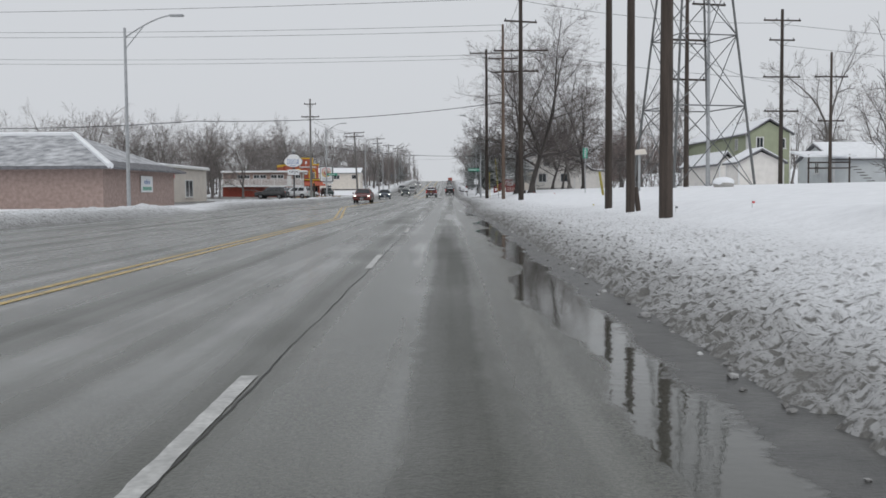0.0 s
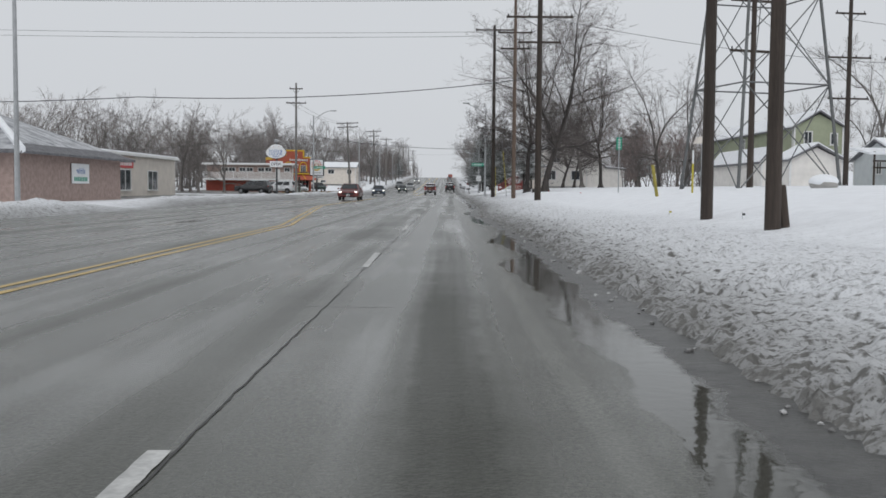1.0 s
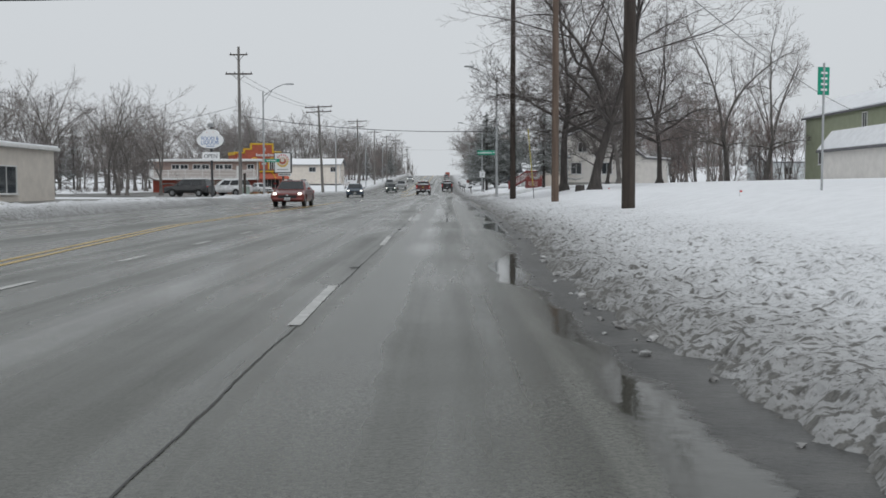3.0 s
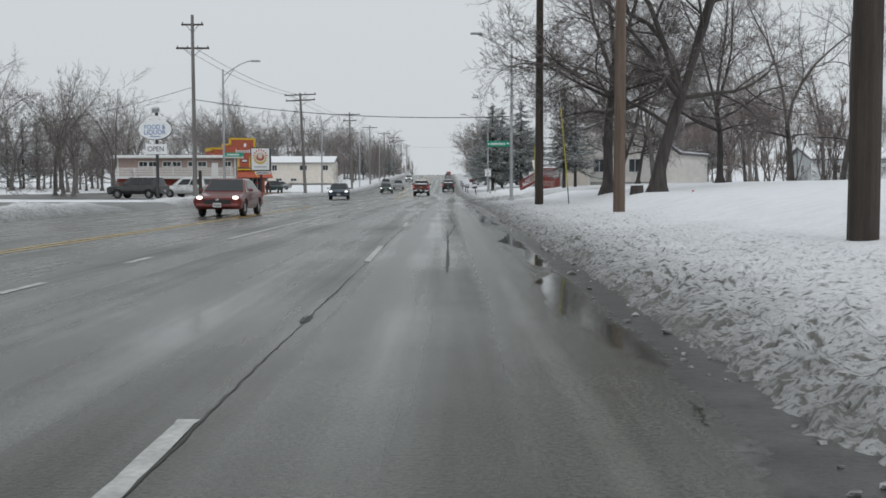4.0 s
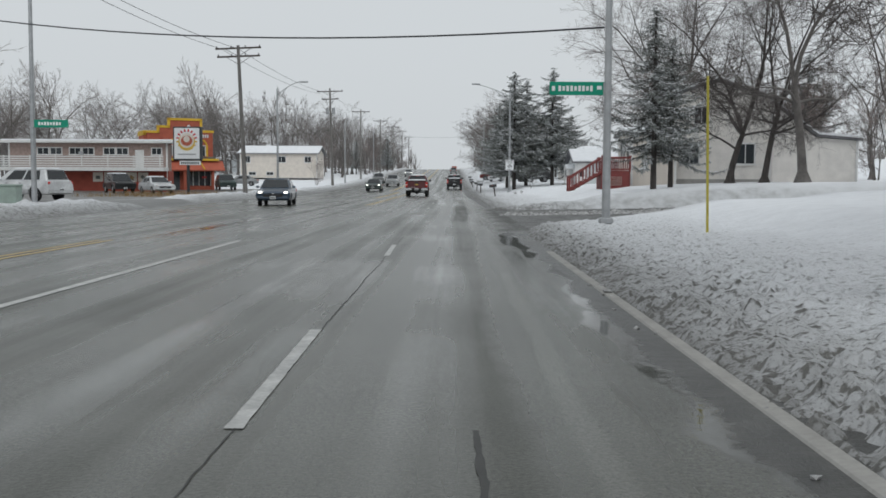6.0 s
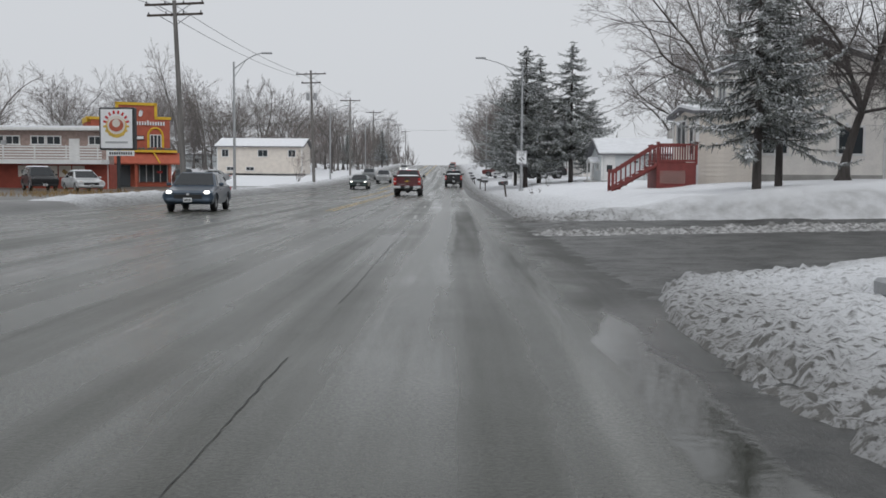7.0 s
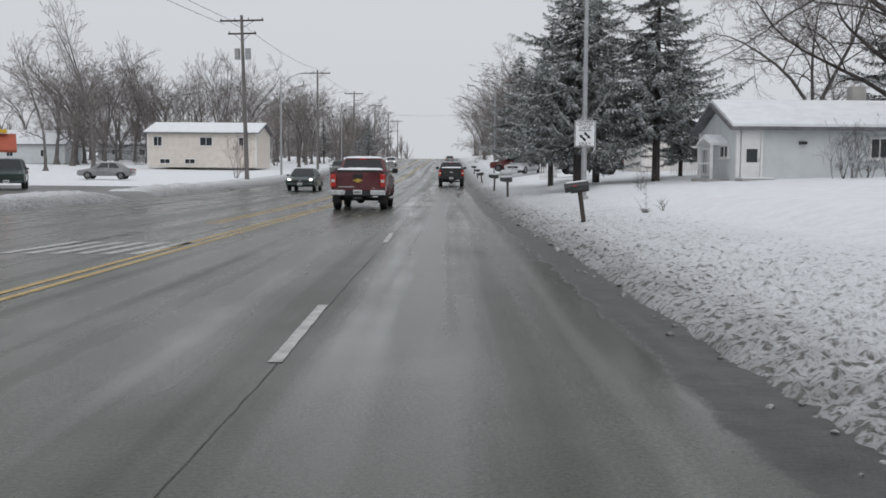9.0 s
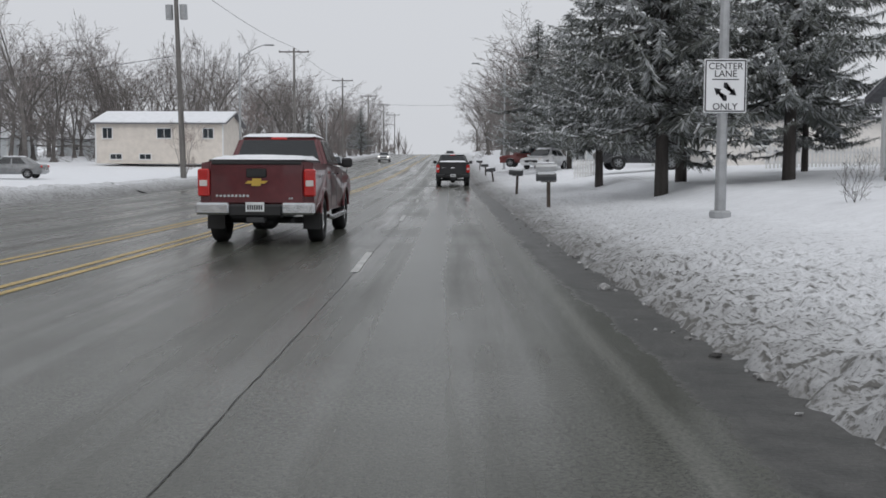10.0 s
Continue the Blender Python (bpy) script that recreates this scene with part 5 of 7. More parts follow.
def disc(name, r, z, material, parent, y, sy=1.0, x=0):
    b = bmesh.new()
    bmesh.ops.create_cone(b, cap_ends=True, segments=36, radius1=r, radius2=r, depth=.012, matrix=Matrix.Translation((x, y, z)) @ Matrix.Rotation(math.pi / 2, 4, 'X') @ Matrix.Diagonal((1, sy, 1, 1)))
    return part(name, b, material, parent)


disc("emblem_ring", .7, 4.72, GOLD, rs, -.19)
disc("emblem_ring", .6, 4.84, SIDING_C, rs, -.2)
disc("emblem_centre", .48, 4.82, ORANGE, rs, -.21, .85)
disc("emblem_centre", .26, 4.95, SIDING_C, rs, -.22, 1)
for k in range(16):
    a = 2 * math.pi * k / 16 + .2
    part("letter_bar", B((.76 * math.cos(a), -.205, 4.9 + .76 * math.sin(a)), (.13, .012, .22), rot=(0, -math.degrees(a) + 90, 0)), SIGNRED if math.sin(a) > .1 else GOLD, rs)
part("script_bar", B((0, -.19, 3.72), (1.5, .012, .12)), GALV, rs)
part("phone_board", B((.25, -.1, 3.02), (1.75, .1, .34), bevel=.01), SIGNWHITE, rs)
for k in range(10):
    part("number_bar", B((-.45 + .155 * k, -.155, 3.02), (.1, .012, .17)), INK, rs)

bl = thing("roadside_sign", "wide blue sign board on two posts far up the road", "sign", pose(-20.5, 412, rise(412) + .3))
part("board", B((0, 0, 1.9), (5.2, .2, 1.3), bevel=.03), SIGNBLUE, bl)
for k in range(7):
    part("letter_bar", B((-1.9 + .63 * k, -.11, 1.95), (.42, .03, .5)), SIGNWHITE, bl)
for x in (-2.2, 2.2):
    part("post", bar(bmesh.new(), (x, 0, -.4), (x, 0, 1.3), .09), DARKMET, bl)

# ---- buildings ----


def gable_roof(parent, x0, x1, y0, y1, z, rise_h, ridge, over, material, snow=0.12):
    """Gabled roof slabs with a blanket of snow; ridge along 'x' or 'y'."""
    x0, x1, y0, y1 = x0 - over, x1 + over, y0 - over, y1 + over
    if ridge == 'x':
        m = (y0 + y1) / 2
        s = over * rise_h / max(.1, (m - y0))
        p = [(y0, z - s), (m, z + rise_h), (y1, z - s)]
        ends = (x0, x1)
    else:
        m = (x0 + x1) / 2
        s = over * rise_h / max(.1, (m - x0))
        p = [(x0, z - s), (m, z + rise_h), (x1, z - s)]
        ends = (y0, y1)
    ax = ridge
    b = bmesh.new()
    prism(b, p + [(u, v + .14) for u, v in p[::-1]], ends[0], ends[1], ax)
    rf = part("roof", b, material, parent)
    if snow:
        q = [(p[0][0] + .06, p[0][1] + .145), (p[1][0], p[1][1] + .145), (p[2][0] - .06, p[2][1] + .145)]
        b = bmesh.new()
        prism(b, q + [(u, v + snow) for u, v in q[::-1]], ends[0] + .08, ends[1] - .08, ax)
        part("roof_snow", b, SNOW, rf, "blanket of snow on the roof")
    return rf


def clapboard(b, face, a0, a1, z0, z1, at, pitch=0.2):
    """Lapped boards on a wall face: 'w','e','s','n'; at is the wall's plane."""
    n = max(1, round((z1 - z0) / pitch))
    sgn = -1 if face in 'ws' else 1
    pts = [(at + sgn * .002, z1), (at + sgn * .002, z0)]
    for i in range(n):
        za, zb = z0 + (z1 - z0) * i / n, z0 + (z1 - z0) * (i + 1) / n
        pts += [(at + sgn * .035, za), (at + sgn * .008, zb)]
    prism(b, pts, a0, a1, 'y' if face in 'we' else 'x')


def house(name, label, x0, x1, y0, y1, z0, h, wall, ridge, rise_h, windows=(), doors=(), over=.35, roofm=None, snow=.13, boards=True,
          base=.0, trim=None, category="house"):
    """A box house: walls with lapped boards, gables, roof and snow, framed windows, doors. windows: (face, along, z, w, h)."""
    t = thing(name, label, category, pose(x0, y0, z0))
    X, Y = x1 - x0, y1 - y0
    b = bmesh.new()
    box(b, (X / 2, Y / 2, h / 2), (X, Y, h))
    if rise_h:
        if ridge == 'x':
            for x in (0.0, X - .12):
                prism(b, [(0, h), (Y, h), (Y / 2, h + rise_h * Y / (Y + 2 * over) )], x, x + .12, 'x')
        else:
            for y in (0.0, Y - .12):
                prism(b, [(0, h), (X, h), (X / 2, h + rise_h * X / (X + 2 * over))], y, y + .12, 'y')
    if boards:
        clapboard(b, 'w', 0, Y, base, h, 0)
        clapboard(b, 's', 0, X, base, h, 0)
    part("wall", b, wall, t)
    if base:
        part("foundation", B((X / 2, Y / 2, base / 2), (X + .1, Y + .1, base)), CONCRETE, t)
    if rise_h:
        gable_roof(t, 0, X, 0, Y, h, rise_h, ridge, over, roofm or ROOFG, snow)
    else:
        part("roof", B((X / 2, Y / 2, h + .12), (X + 2 * over, Y + 2 * over, .24), bevel=.03), roofm or WHITEP, t)
        if snow:
            part("roof_snow", B((X / 2, Y / 2, h + .24 + snow / 2), (X + 2 * over - .2, Y + 2 * over - .2, snow), bevel=.04), SNOW, t)
    for face, u, z, w, hh in windows:
        win(t, face, u, z, w, hh, X, Y, trim or WHITEP)
    for face, u, w, hh in doors:
        d = dict(w=((-.06, u, hh / 2 + base), (.08, w, hh)), s=((u, -.06, hh / 2 + base), (w, .08, hh)))[face]
        dr = part("door", B(d[0], d[1], bevel=.015), WHITEP, t, "white door")
        g = dict(w=((-.105, u, hh * .68 + base), (.02, w * .6, hh * .4)), s=((u, -.105, hh * .68 + base), (w * .6, .02, hh * .4)))[face]
        part("door_pane", B(*g), PANE, dr)
    for cx, cy in ((0, 0), (X, 0), (0, Y)):
        part("corner_board", B((cx, cy, h / 2), (.14, .14, h)), trim or WHITEP, t)
    return t


def win(t, face, u, z, w, h, X, Y, trim):
    """A framed, mullioned window with a sill; its pane sits back inside the frame."""
    o = .05

    def P(a, d, zz, sa, sd, sz):
        if face in 'we':
            x = -d if face == 'w' else X + d
            return ((x, a, zz), (sd, sa, sz))
        y = -d if face == 's' else Y + d
        return ((a, y, zz), (sa, sd, sz))
    f = bmesh.new()
    for a in (u - w / 2, u + w / 2):
        box(f, *P(a, o, z, .09, .096, h - .092))
    for q in (z - h / 2, z + h / 2):
        box(f, *P(u, o, q, w + .09, .1, .09))
    box(f, *P(u, o, z, .045, .07, h - .092))
    wi = part("window", f, trim, t)
    part("sill", B(*P(u, o + .05, z - h / 2 - .05, w + .24, .14, .05)), trim, wi)
    part("pane", B(*P(u, .03, z, w, .02, h)), PANE, wi)


gz = land(30.3, 115)
gh = house("green_house", "two-storey sage green house with a snowy gable roof", 32, 36.3, 104.5, 131.5, gz - .1, 5.45, SIDING_G, 'y', 1.35,
           [('w', 15, 4.5, .8, 1.15), ('w', 3.9, 4.5, .8, 1.15), ('w', 23.2, 2.0, 1.3, 1.1), ('w', 10.3, 2.1, .9, .9), ('s', 1.2, 4.5, .7, 1.1), ('s', 3.5, 4.4, .6, 1.0), ('s', 2.0, 2.2, .8, 1.1)])
part("downspout", bar(bmesh.new(), (-.08, .3, .2), (-.08, .3, 5.4), .05, .05, 6), WHITEP, gh)
house("garage", "long white garage with a snowy roof", 28.7, 30.2, 103, 119, gz - .1, 2.4, SIDING_W, 'y', 1.0, boards=False, category="garage")
house("shed", "small white shed with a snowy gable roof", 27.6, 31.6, 92.5, 96.5, land(28, 94) - .1, 2.2, SIDING_W, 'y', 1.1, boards=False, category="shed")
pc = thing("porch", "weathered timber porch with steps and a snowy lean-to roof", "porch", pose(33, 90, land(33, 90)))
part("porch_roof", B((1.8, 1.5, 2.7), (4.6, 3.6, .16), rot=(8, 0, 0)), SNOW, pc)
for x in (0, 1.8, 3.6):
    part("post", B((x, 0, 1.3), (.12, .12, 2.6)), WOODPOLE, pc)
part("rail", B((1.8, 0, 1.9), (3.8, .08, .12)), WOODPOLE, pc)
part("rail", B((1.8, 0, 1.4), (3.8, .08, .12)), WOODPOLE, pc)
for k in range(6):
    part("tread", B((4.0 + .3 * k, 0, 1.5 - .25 * k), (.3, 1.0, .06)), WOODPOLE, pc)
house("far_house", "low house with a snowy roof behind the lawn", 36, 46, 92, 101, land(40, 95), 2.1, SIDING_B, 'x', 1.5, [('w', 4, 1.4, 1, 1)])
house("far_house", "brown house with a snowy roof behind bare trees", 50, 62, 88, 98, land(50, 92), 2.2, SIDING_B, 'x', 1.6, [('w', 4, 1.4, 1, 1)])

# white house with the red deck on the corner of the side street
wz = land(13, 163)
wh = house("white_house", "white two-storey house with a shallow snowy roof", 14.5, 21.3, 160.5, 164.5, wz - .1, 5.5, SIDING_W, 'y', 1.2,
           [('s', 1.7, 2.1, 1.2, 1.3), ('s', 5.2, 2.1, 1.2, 1.3), ('s', 2.4, 4.5, 1.0, 1.1), ('w', 2.6, 4.45, 1.4, 1.3)], base=.5)
wg = thing("house_wing", "low white lean-to wing with a snowy sloping roof", "house", pose(21.35, 160.3, wz - .1))
wb = bmesh.new()
prism(wb, [(0, 0), (5.3, 0), (5.3, 2.95), (2.7, 3.15), (0, 5.2)], 0, 4, 'y')
part("wall", wb, SIDING_W, wg)
wb = bmesh.new()
prism(wb, [(-.03, 5.26), (2.75, 3.18), (5.6, 2.95), (5.6, 3.1), (2.8, 3.33), (-.03, 5.42)], -.25, 4.2, 'y')
rf = part("roof", wb, ROOFG, wg)
wb = bmesh.new()
prism(wb, [(0, 5.41), (2.8, 3.33), (5.55, 3.11), (5.55, 3.24), (2.85, 3.47), (0, 5.55)], -.2, 4.1, 'y')
part("roof_snow", wb, SNOW, rf)
part("corner_board", B((5.3, 0, 1.45), (.14, .14, 2.9)), WHITEP, wg)
cw = house("house_wing", "cream lapboard front wing with a snowy roof", 12.4, 15.1, 159.6, 164.3, wz - .1, 3.25, SIDING_C, 'x', .3,
           [('w', 2.9, 2.45, 1.9, 1.2)], [('w', .72, .8, 2.95)], boards=False, base=0)
bd = None
for k in range(16):
    if bd is None:
        q = bmesh.new()
        prism(q, [(-.002, 0), (-.036, 0), (-.01, .2), (-.002, .2)], .08, 2.7, 'x')
        bd = part("siding_board", q, SIDING_C, cw)
    else:
        c = new("siding_board", bd.data)
        c.parent, c.location = cw, (0, 0, .205 * k)

# red deck and stairs
dk = thing("deck", "red-stained timber deck with stairs, balusters and lattice skirting", "deck", pose(10.35, 158.5, land(9.6, 159) - .02))
DZ, DW, DD = 1.15, 1.76, 2.0
part("platform", B((DW / 2, DD / 2, DZ), (DW, DD, .12)), REDWOOD, dk)
part("skirt", B((DW / 2, .02, DZ / 2), (DW, .06, DZ), bevel=.01), REDWOOD, dk)
part("skirt", B((.03, DD / 2, DZ / 2), (.06, DD, DZ)), REDWOOD, dk)
part("lattice_backing", B((.72, -.016, .56), (1.12, .012, .56)), SIDING_C, dk, "pale panel behind the lattice")
lat = bmesh.new()
for k in range(-7, 15):
    for lean in (1, -1):
        # one slat of the lattice, cut to the panel
        u0 = .16 + .08 * k if lean > 0 else 1.28 - .08 * k
        lo, hi = max(0.0, -.08 * k), min(.56, 1.12 - .08 * k)
        if hi - lo > .06:
            m = (lo + hi) / 2
            box(lat, (u0 + lean * m, -.03 - .008 * (lean > 0), .28 + m), (.022, .007, (hi - lo) * 1.414), rot=(0, 45 * lean, 0))
part("lattice", lat, REDWOOD, dk)
for x in (.05, DW):
    part("post", B((x, 0, DZ + .45), (.1, .1, .95)), REDWOOD, dk)
    part("post_cap", B((x, 0, DZ + .95), (.14, .14, .06)), REDWOOD, dk)
for z in (DZ + .14, DZ + .86):
    part("rail", B((DW / 2, 0, z), (DW, .06, .09)), REDWOOD, dk)
    part("rail", B((.05, 1.6, z), (.06, .8, .09)), REDWOOD, dk)
    part("rail", B((DW / 2, DD, z), (DW, .06, .09)), REDWOOD, dk)
for k in range(15):
    part("baluster", B((.14 + .112 * k, 0, DZ + .5), (.045, .045, .68)), REDWOOD, dk)
    part("baluster", B((.14 + .112 * k, DD, DZ + .5), (.045, .045, .68)), REDWOOD, dk)
for k in range(7):
    part("tread", B((-.13 - .26 * k, .6, DZ - .14 - .165 * k), (.29, 1.1, .05)), REDWOOD, dk)
    part("tread_snow", B((-.13 - .26 * k, .6, DZ - .085 - .165 * k), (.26, 1.0, .05), bevel=.015), SNOW, dk)
for y in (.05, 1.15):
    b = bmesh.new()
    bar(b, (.05, y, DZ + .84), (-1.9, y, .75), .05, .05, 4)
    bar(b, (.05, y, DZ - .05), (-1.9, y, .0), .1, .1, 4)
    part("stair_rail", b, REDWOOD, dk)
    for k in range(9):
        s = (k + .7) / 9.2
        part("baluster", B((.05 - 1.95 * s, y, (DZ + .4) - (DZ - .05) * s), (.045, .045, .84)), REDWOOD, dk)
    part("newel", B((-1.92, y, .4), (.11, .11, 1.0)), REDWOOD, dk)

# small pale grey house further on
g2 = house("grey_house", "small pale grey one-storey house with a snow-covered roof and chimney", 12.65, 23.4, 189.6, 195.4, land(14, 193) - .28, 2.28, SIDING_B, 'x', 1.03,
           [('s', 5.55, 1.5, .75, .8), ('w', 1.7, 1.37, 1.2, .5), ('s', 9.25, 1.45, .7, .75), ('w', 4.7, 1.0, .8, 1.1)], over=.4, boards=False)
gd = part("door", B((.54, -.04, 1.17), (.66, .07, 1.86), bevel=.01), WHITEP, g2, "white storm door with a square pane")
part("door_pane", B((.54, -.085, 1.18), (.42, .02, .52)), PANE, gd)
part("handle", B((.8, -.1, 1.0), (.03, .05, .12)), GALV, gd)
gf = bmesh.new()
for x in (.16, .92):
    box(gf, (x, -.06, 1.155), (.09, .116, 1.895))
box(gf, (.54, -.06, 2.15), (.85, .12, .09))
part("door_frame", gf, WHITEP, g2)
part("stoop", B((.55, -.5, .16), (1.3, .9, .24), bevel=.02), CONCRETE, g2)
part("stoop_snow", B((.55, -.5, .31), (1.24, .84, .06), bevel=.02), SNOW, g2)
part("chimney", B((5.95, 3.4, 3.6), (.6, .6, 1.2), bevel=.02), CONCRETE, g2, "square grey chimney")
part("meter", B((2.53, -.08, 1.69), (.3, .12, .12)), DARKMET, g2)
# gabled hood on posts over the side step
ph = bmesh.new()
prism(ph, [(1.2, 1.62), (2.4, 1.92), (3.6, 1.62), (3.6, 1.7), (2.4, 2.0), (1.2, 1.7)], -.75, -.01, 'x')
hood = part("porch_hood", ph, WHITEP, g2)
ph = bmesh.new()
prism(ph, [(1.24, 1.715), (2.4, 2.005), (3.56, 1.715), (3.56, 1.79), (2.4, 2.1), (1.24, 1.79)], -.72, -.02, 'x')
part("hood_snow", ph, SNOW, hood)
for y in (1.4, 3.4):
    part("porch_post", B((-.66, y, .85), (.11, .11, 1.56)), WHITEP, g2)
part("porch_rail", B((-.66, 2.4, .9), (.05, 1.9, .06)), WHITEP, g2)
part("porch_step", B((-.45, 2.4, .15), (.9, 2.6, .22), bevel=.02), CONCRETE, g2)
h3 = house("bungalow", "pale bungalow with a porch behind the spruces", 16, 26, 226, 236, land(16, 230), 2.7, SIDING_W, 'x', 1.6, [('w', 3, 1.6, 1, 1), ('w', 7, 1.6, 1, 1), ('s', 3, 1.6, 1, 1), ('s', 7, 1.6, 1, 1)])
for k in range(4):
    part("porch_post", B((-1.6, 1 + 2.2 * k, 1.2), (.14, .14, 2.4)), WHITEP, h3)
part("porch_roof", B((-.9, 4.5, 2.55), (2.0, 9, .14), rot=(0, -8, 0)), SNOW, h3)
house("bungalow", "pale house with a snowy roof far along the road", 14, 24, 262, 272, land(15, 265), 2.7, SIDING_B, 'x', 1.6, [('w', 3, 1.6, 1, 1), ('s', 4, 1.6, 1, 1)])


def fence(x, y, n, dx, label):
    t = thing("picket_fence", label, "fence", pose(x, y, land(x, y)))
    for k in range(n):
        part("picket", B((dx * k, 0, .5), (.09, .03, 1.0)), WHITEP, t)
    for z in (.3, .75):
        part("rail", B((dx * (n - 1) / 2, .03, z), (dx * n, .04, .08)), WHITEP, t)


fence(7.8, 221, 9, .14, "short white picket fence beside a driveway")
fence(15.5, 214, 40, .17, "white picket fence behind the spruces")


def mailbox(x, y, label, h=.8, lean=0, flag=False, double=False):
    t = thing("mailbox", label, "mailbox", pose(x, y, land(x, y) - .1, 0, lean, 0))
    part("post", B((0, 0, h / 2), (.1, .1, h), bevel=.01), WOODPOLE, t)
    part("bracket", B((0, 0, h), (.42, .14, .03)), WOODPOLE, t)
    b = bmesh.new()
    prism(b, [(-.1, h + .02), (.1, h + .02), (.1, h + .15), (.07, h + .21), (0, h + .235), (-.07, h + .21), (-.1, h + .15)], -.34, .22, 'x')
    bx = part("box", b, DARKMET, t, "dark metal letter box")
    part("door", B((-.345, 0, h + .12), (.012, .18, .19), bevel=.004), DARKMET, bx)
    if flag:
        part("flag", B((-.12, -.108, h + .16), (.1, .012, .035)), BRICK_R, bx)
    part("snow_cap", B((-.06, 0, h + .245), (.5, .16, .04 if flag else .09), bevel=.018), SNOW, t)
    if double:
        b = bmesh.new()
        prism(b, [(-.1, h + .3), (.1, h + .3), (.1, h + .43), (.07, h + .49), (0, h + .515), (-.07, h + .49), (-.1, h + .43)], -.36, .24, 'x')
        part("box", b, GALV, t, "grey metal letter box")
        part("snow_cap", B((-.06, 0, h + .53), (.5, .17, .07), bevel=.03), SNOW, t)
    return t


for k, (x, y) in enumerate(((4.55, 174.2), (4.1, 197.5), (4.0, 209.5), (4.0, 230), (4.1, 246), (4.2, 264))):
    mailbox(x, y, "pair of roadside mailboxes stacked on one timber post" if k == 1 else "dark roadside mailbox on a timber post with a cap of snow", .78 + .04 * (k % 3), (-8, -1, 2)[k % 3], k == 0, k == 1)
st = thing("tree_stump", "low brown tree stump in the snow beside a large tree", "stump", pose(8.75, 102.0, land(8.75, 102) - .1))
b = bmesh.new()
bmesh.ops.create_cone(b, cap_ends=True, segments=12, radius1=.3, radius2=.22, depth=.42, matrix=Matrix.Translation((0, 0, .2)))
for v in b.verts:
    v.co += Vector((1, 1, .4)) * noise.noise(v.co * 4) * .08
part("wood", b, BARK, st)

# ---- west side buildings ----
gb = thing("garage_building", "low building with a broad hipped roof half covered in snow", "building", pose(-40, 66.8, .1))
part("wall", B((9.35, 8.4, 1.4), (18.7, 16.8, 2.8)), BRICK_P, gb)
EV = [(-.8, -.8, 2.75), (19.5, -.8, 2.75), (19.5, 17.6, 2.75), (-.8, 17.6, 2.75)]
RG = [(6.5, 8.4, 5.3), (13.8, 8.4, 5.3)]
mesh_part("roof", [(x, y, z + d) for d in (-.14, 0) for x, y, z in EV + RG],
          [(6, 7, 11, 10), (7, 8, 11), (8, 9, 10, 11), (9, 6, 10), (0, 1, 5, 4), (1, 2, 5), (2, 3, 4, 5), (3, 0, 4), (0, 1, 7, 6), (1, 2, 8, 7), (2, 3, 9, 8), (3, 0, 6, 9)], ROOFG, gb)
mesh_part("roof_snow", [(x, y, z + .05) for x, y, z in [(-.6, -.6, 2.78), (19.3, -.6, 2.78), (19.3, 17.4, 2.78), (-.6, 17.4, 2.78)] + RG],
          [(2, 3, 4, 5), (3, 0, 4)], SNOW, gb, "thin snow on the hipped roof")
mesh_part("roof_dusting", [(x, y, z + .05) for x, y, z in [(-.6, -.6, 2.78), (19.3, -.6, 2.78), (19.3, 17.4, 2.78)] + RG],
          [(0, 1, 4, 3), (1, 2, 4)], DUSTED, gb, "shingles dusted with thin snow")
hipcap = bmesh.new()
for p, q in ((EV[1], RG[1]), (EV[0], RG[0]), (RG[0], RG[1])):
    bar(hipcap, (p[0], p[1], p[2] + .06), (q[0], q[1], q[2] + .06), .22, .22, 6)
part("hip_snow", hipcap, SNOW, gb, "snow lying along the hips")
bs = thing("wall_banner", "white wall banner with blue and green lettering", "banner", pose(-21.22, 74.6, 1.35))
part("sheet", B((.0, 1.4, .45), (.05, 2.8, 1.2)), SIGNWHITE, bs)
text("vehicle", .52, SIGNBLUE, bs, pose(.03, 1.4, .62, 90, 0, 90))
for k in range(8):
    part("number_bar", B((.032, .4 + .28 * k, .12), (.012, .17, .26)), SIGNGREEN, bs)
house("shop_building", "low tan shop building with a flat snowy roof", -40, -27, 96, 118, .1, 3.6, SIDING_C, 'y', 0, [('e', 6, 1.5, 3, 1.8), ('e', 14, 1.5, 3, 1.8)], boards=False, category="building")
bs = thing("shop_sign", "red shop sign board with white lettering bars", "sign", pose(-26.95, 100, 2.7))
part("board", B((.05, 2, .3), (.08, 4, .7)), SIGNRED, bs)
for k in range(7):
    part("letter_bar", B((.1, .6 + .45 * k, .3), (.012, .28, .3)), SIGNWHITE, bs)

house("far_house", "pale house with a snowy roof beyond the thicket", 46, 56, 185, 194, land(48, 188), 2.6, SIDING_B, 'x', 1.5, [('w', 3, 1.4, 1, 1), ('s', 3, 1.4, 1, 1)], boards=False)
# two-storey brick building with a white balcony
MX0, MX1, MY = -42.8, -27.1, 196.0
mo = house("motel", "two-storey brick building with a long white balcony over red shopfronts", MX0, MX1, MY, 197.6, .15, 4.85, BRICK_P, 'y', 0,
           [('s', x, 4.05, 1.15, .68) for x in (3.4, 4.7, 6.6, 7.9, 10.0, 11.3)] + [('s', 14.7, 4.05, 1.0, .68)], boards=False, over=.7, category="building")
MW = MX1 - MX0
part("ground_floor", B((MW / 2, -.12, 1.05), (MW, .2, 2.1)), BRICK_R, mo, "red painted ground floor")
part("side_panel", B((MW + .1, .8, 1.05), (.2, 1.6, 2.1)), BRICK_R, mo)
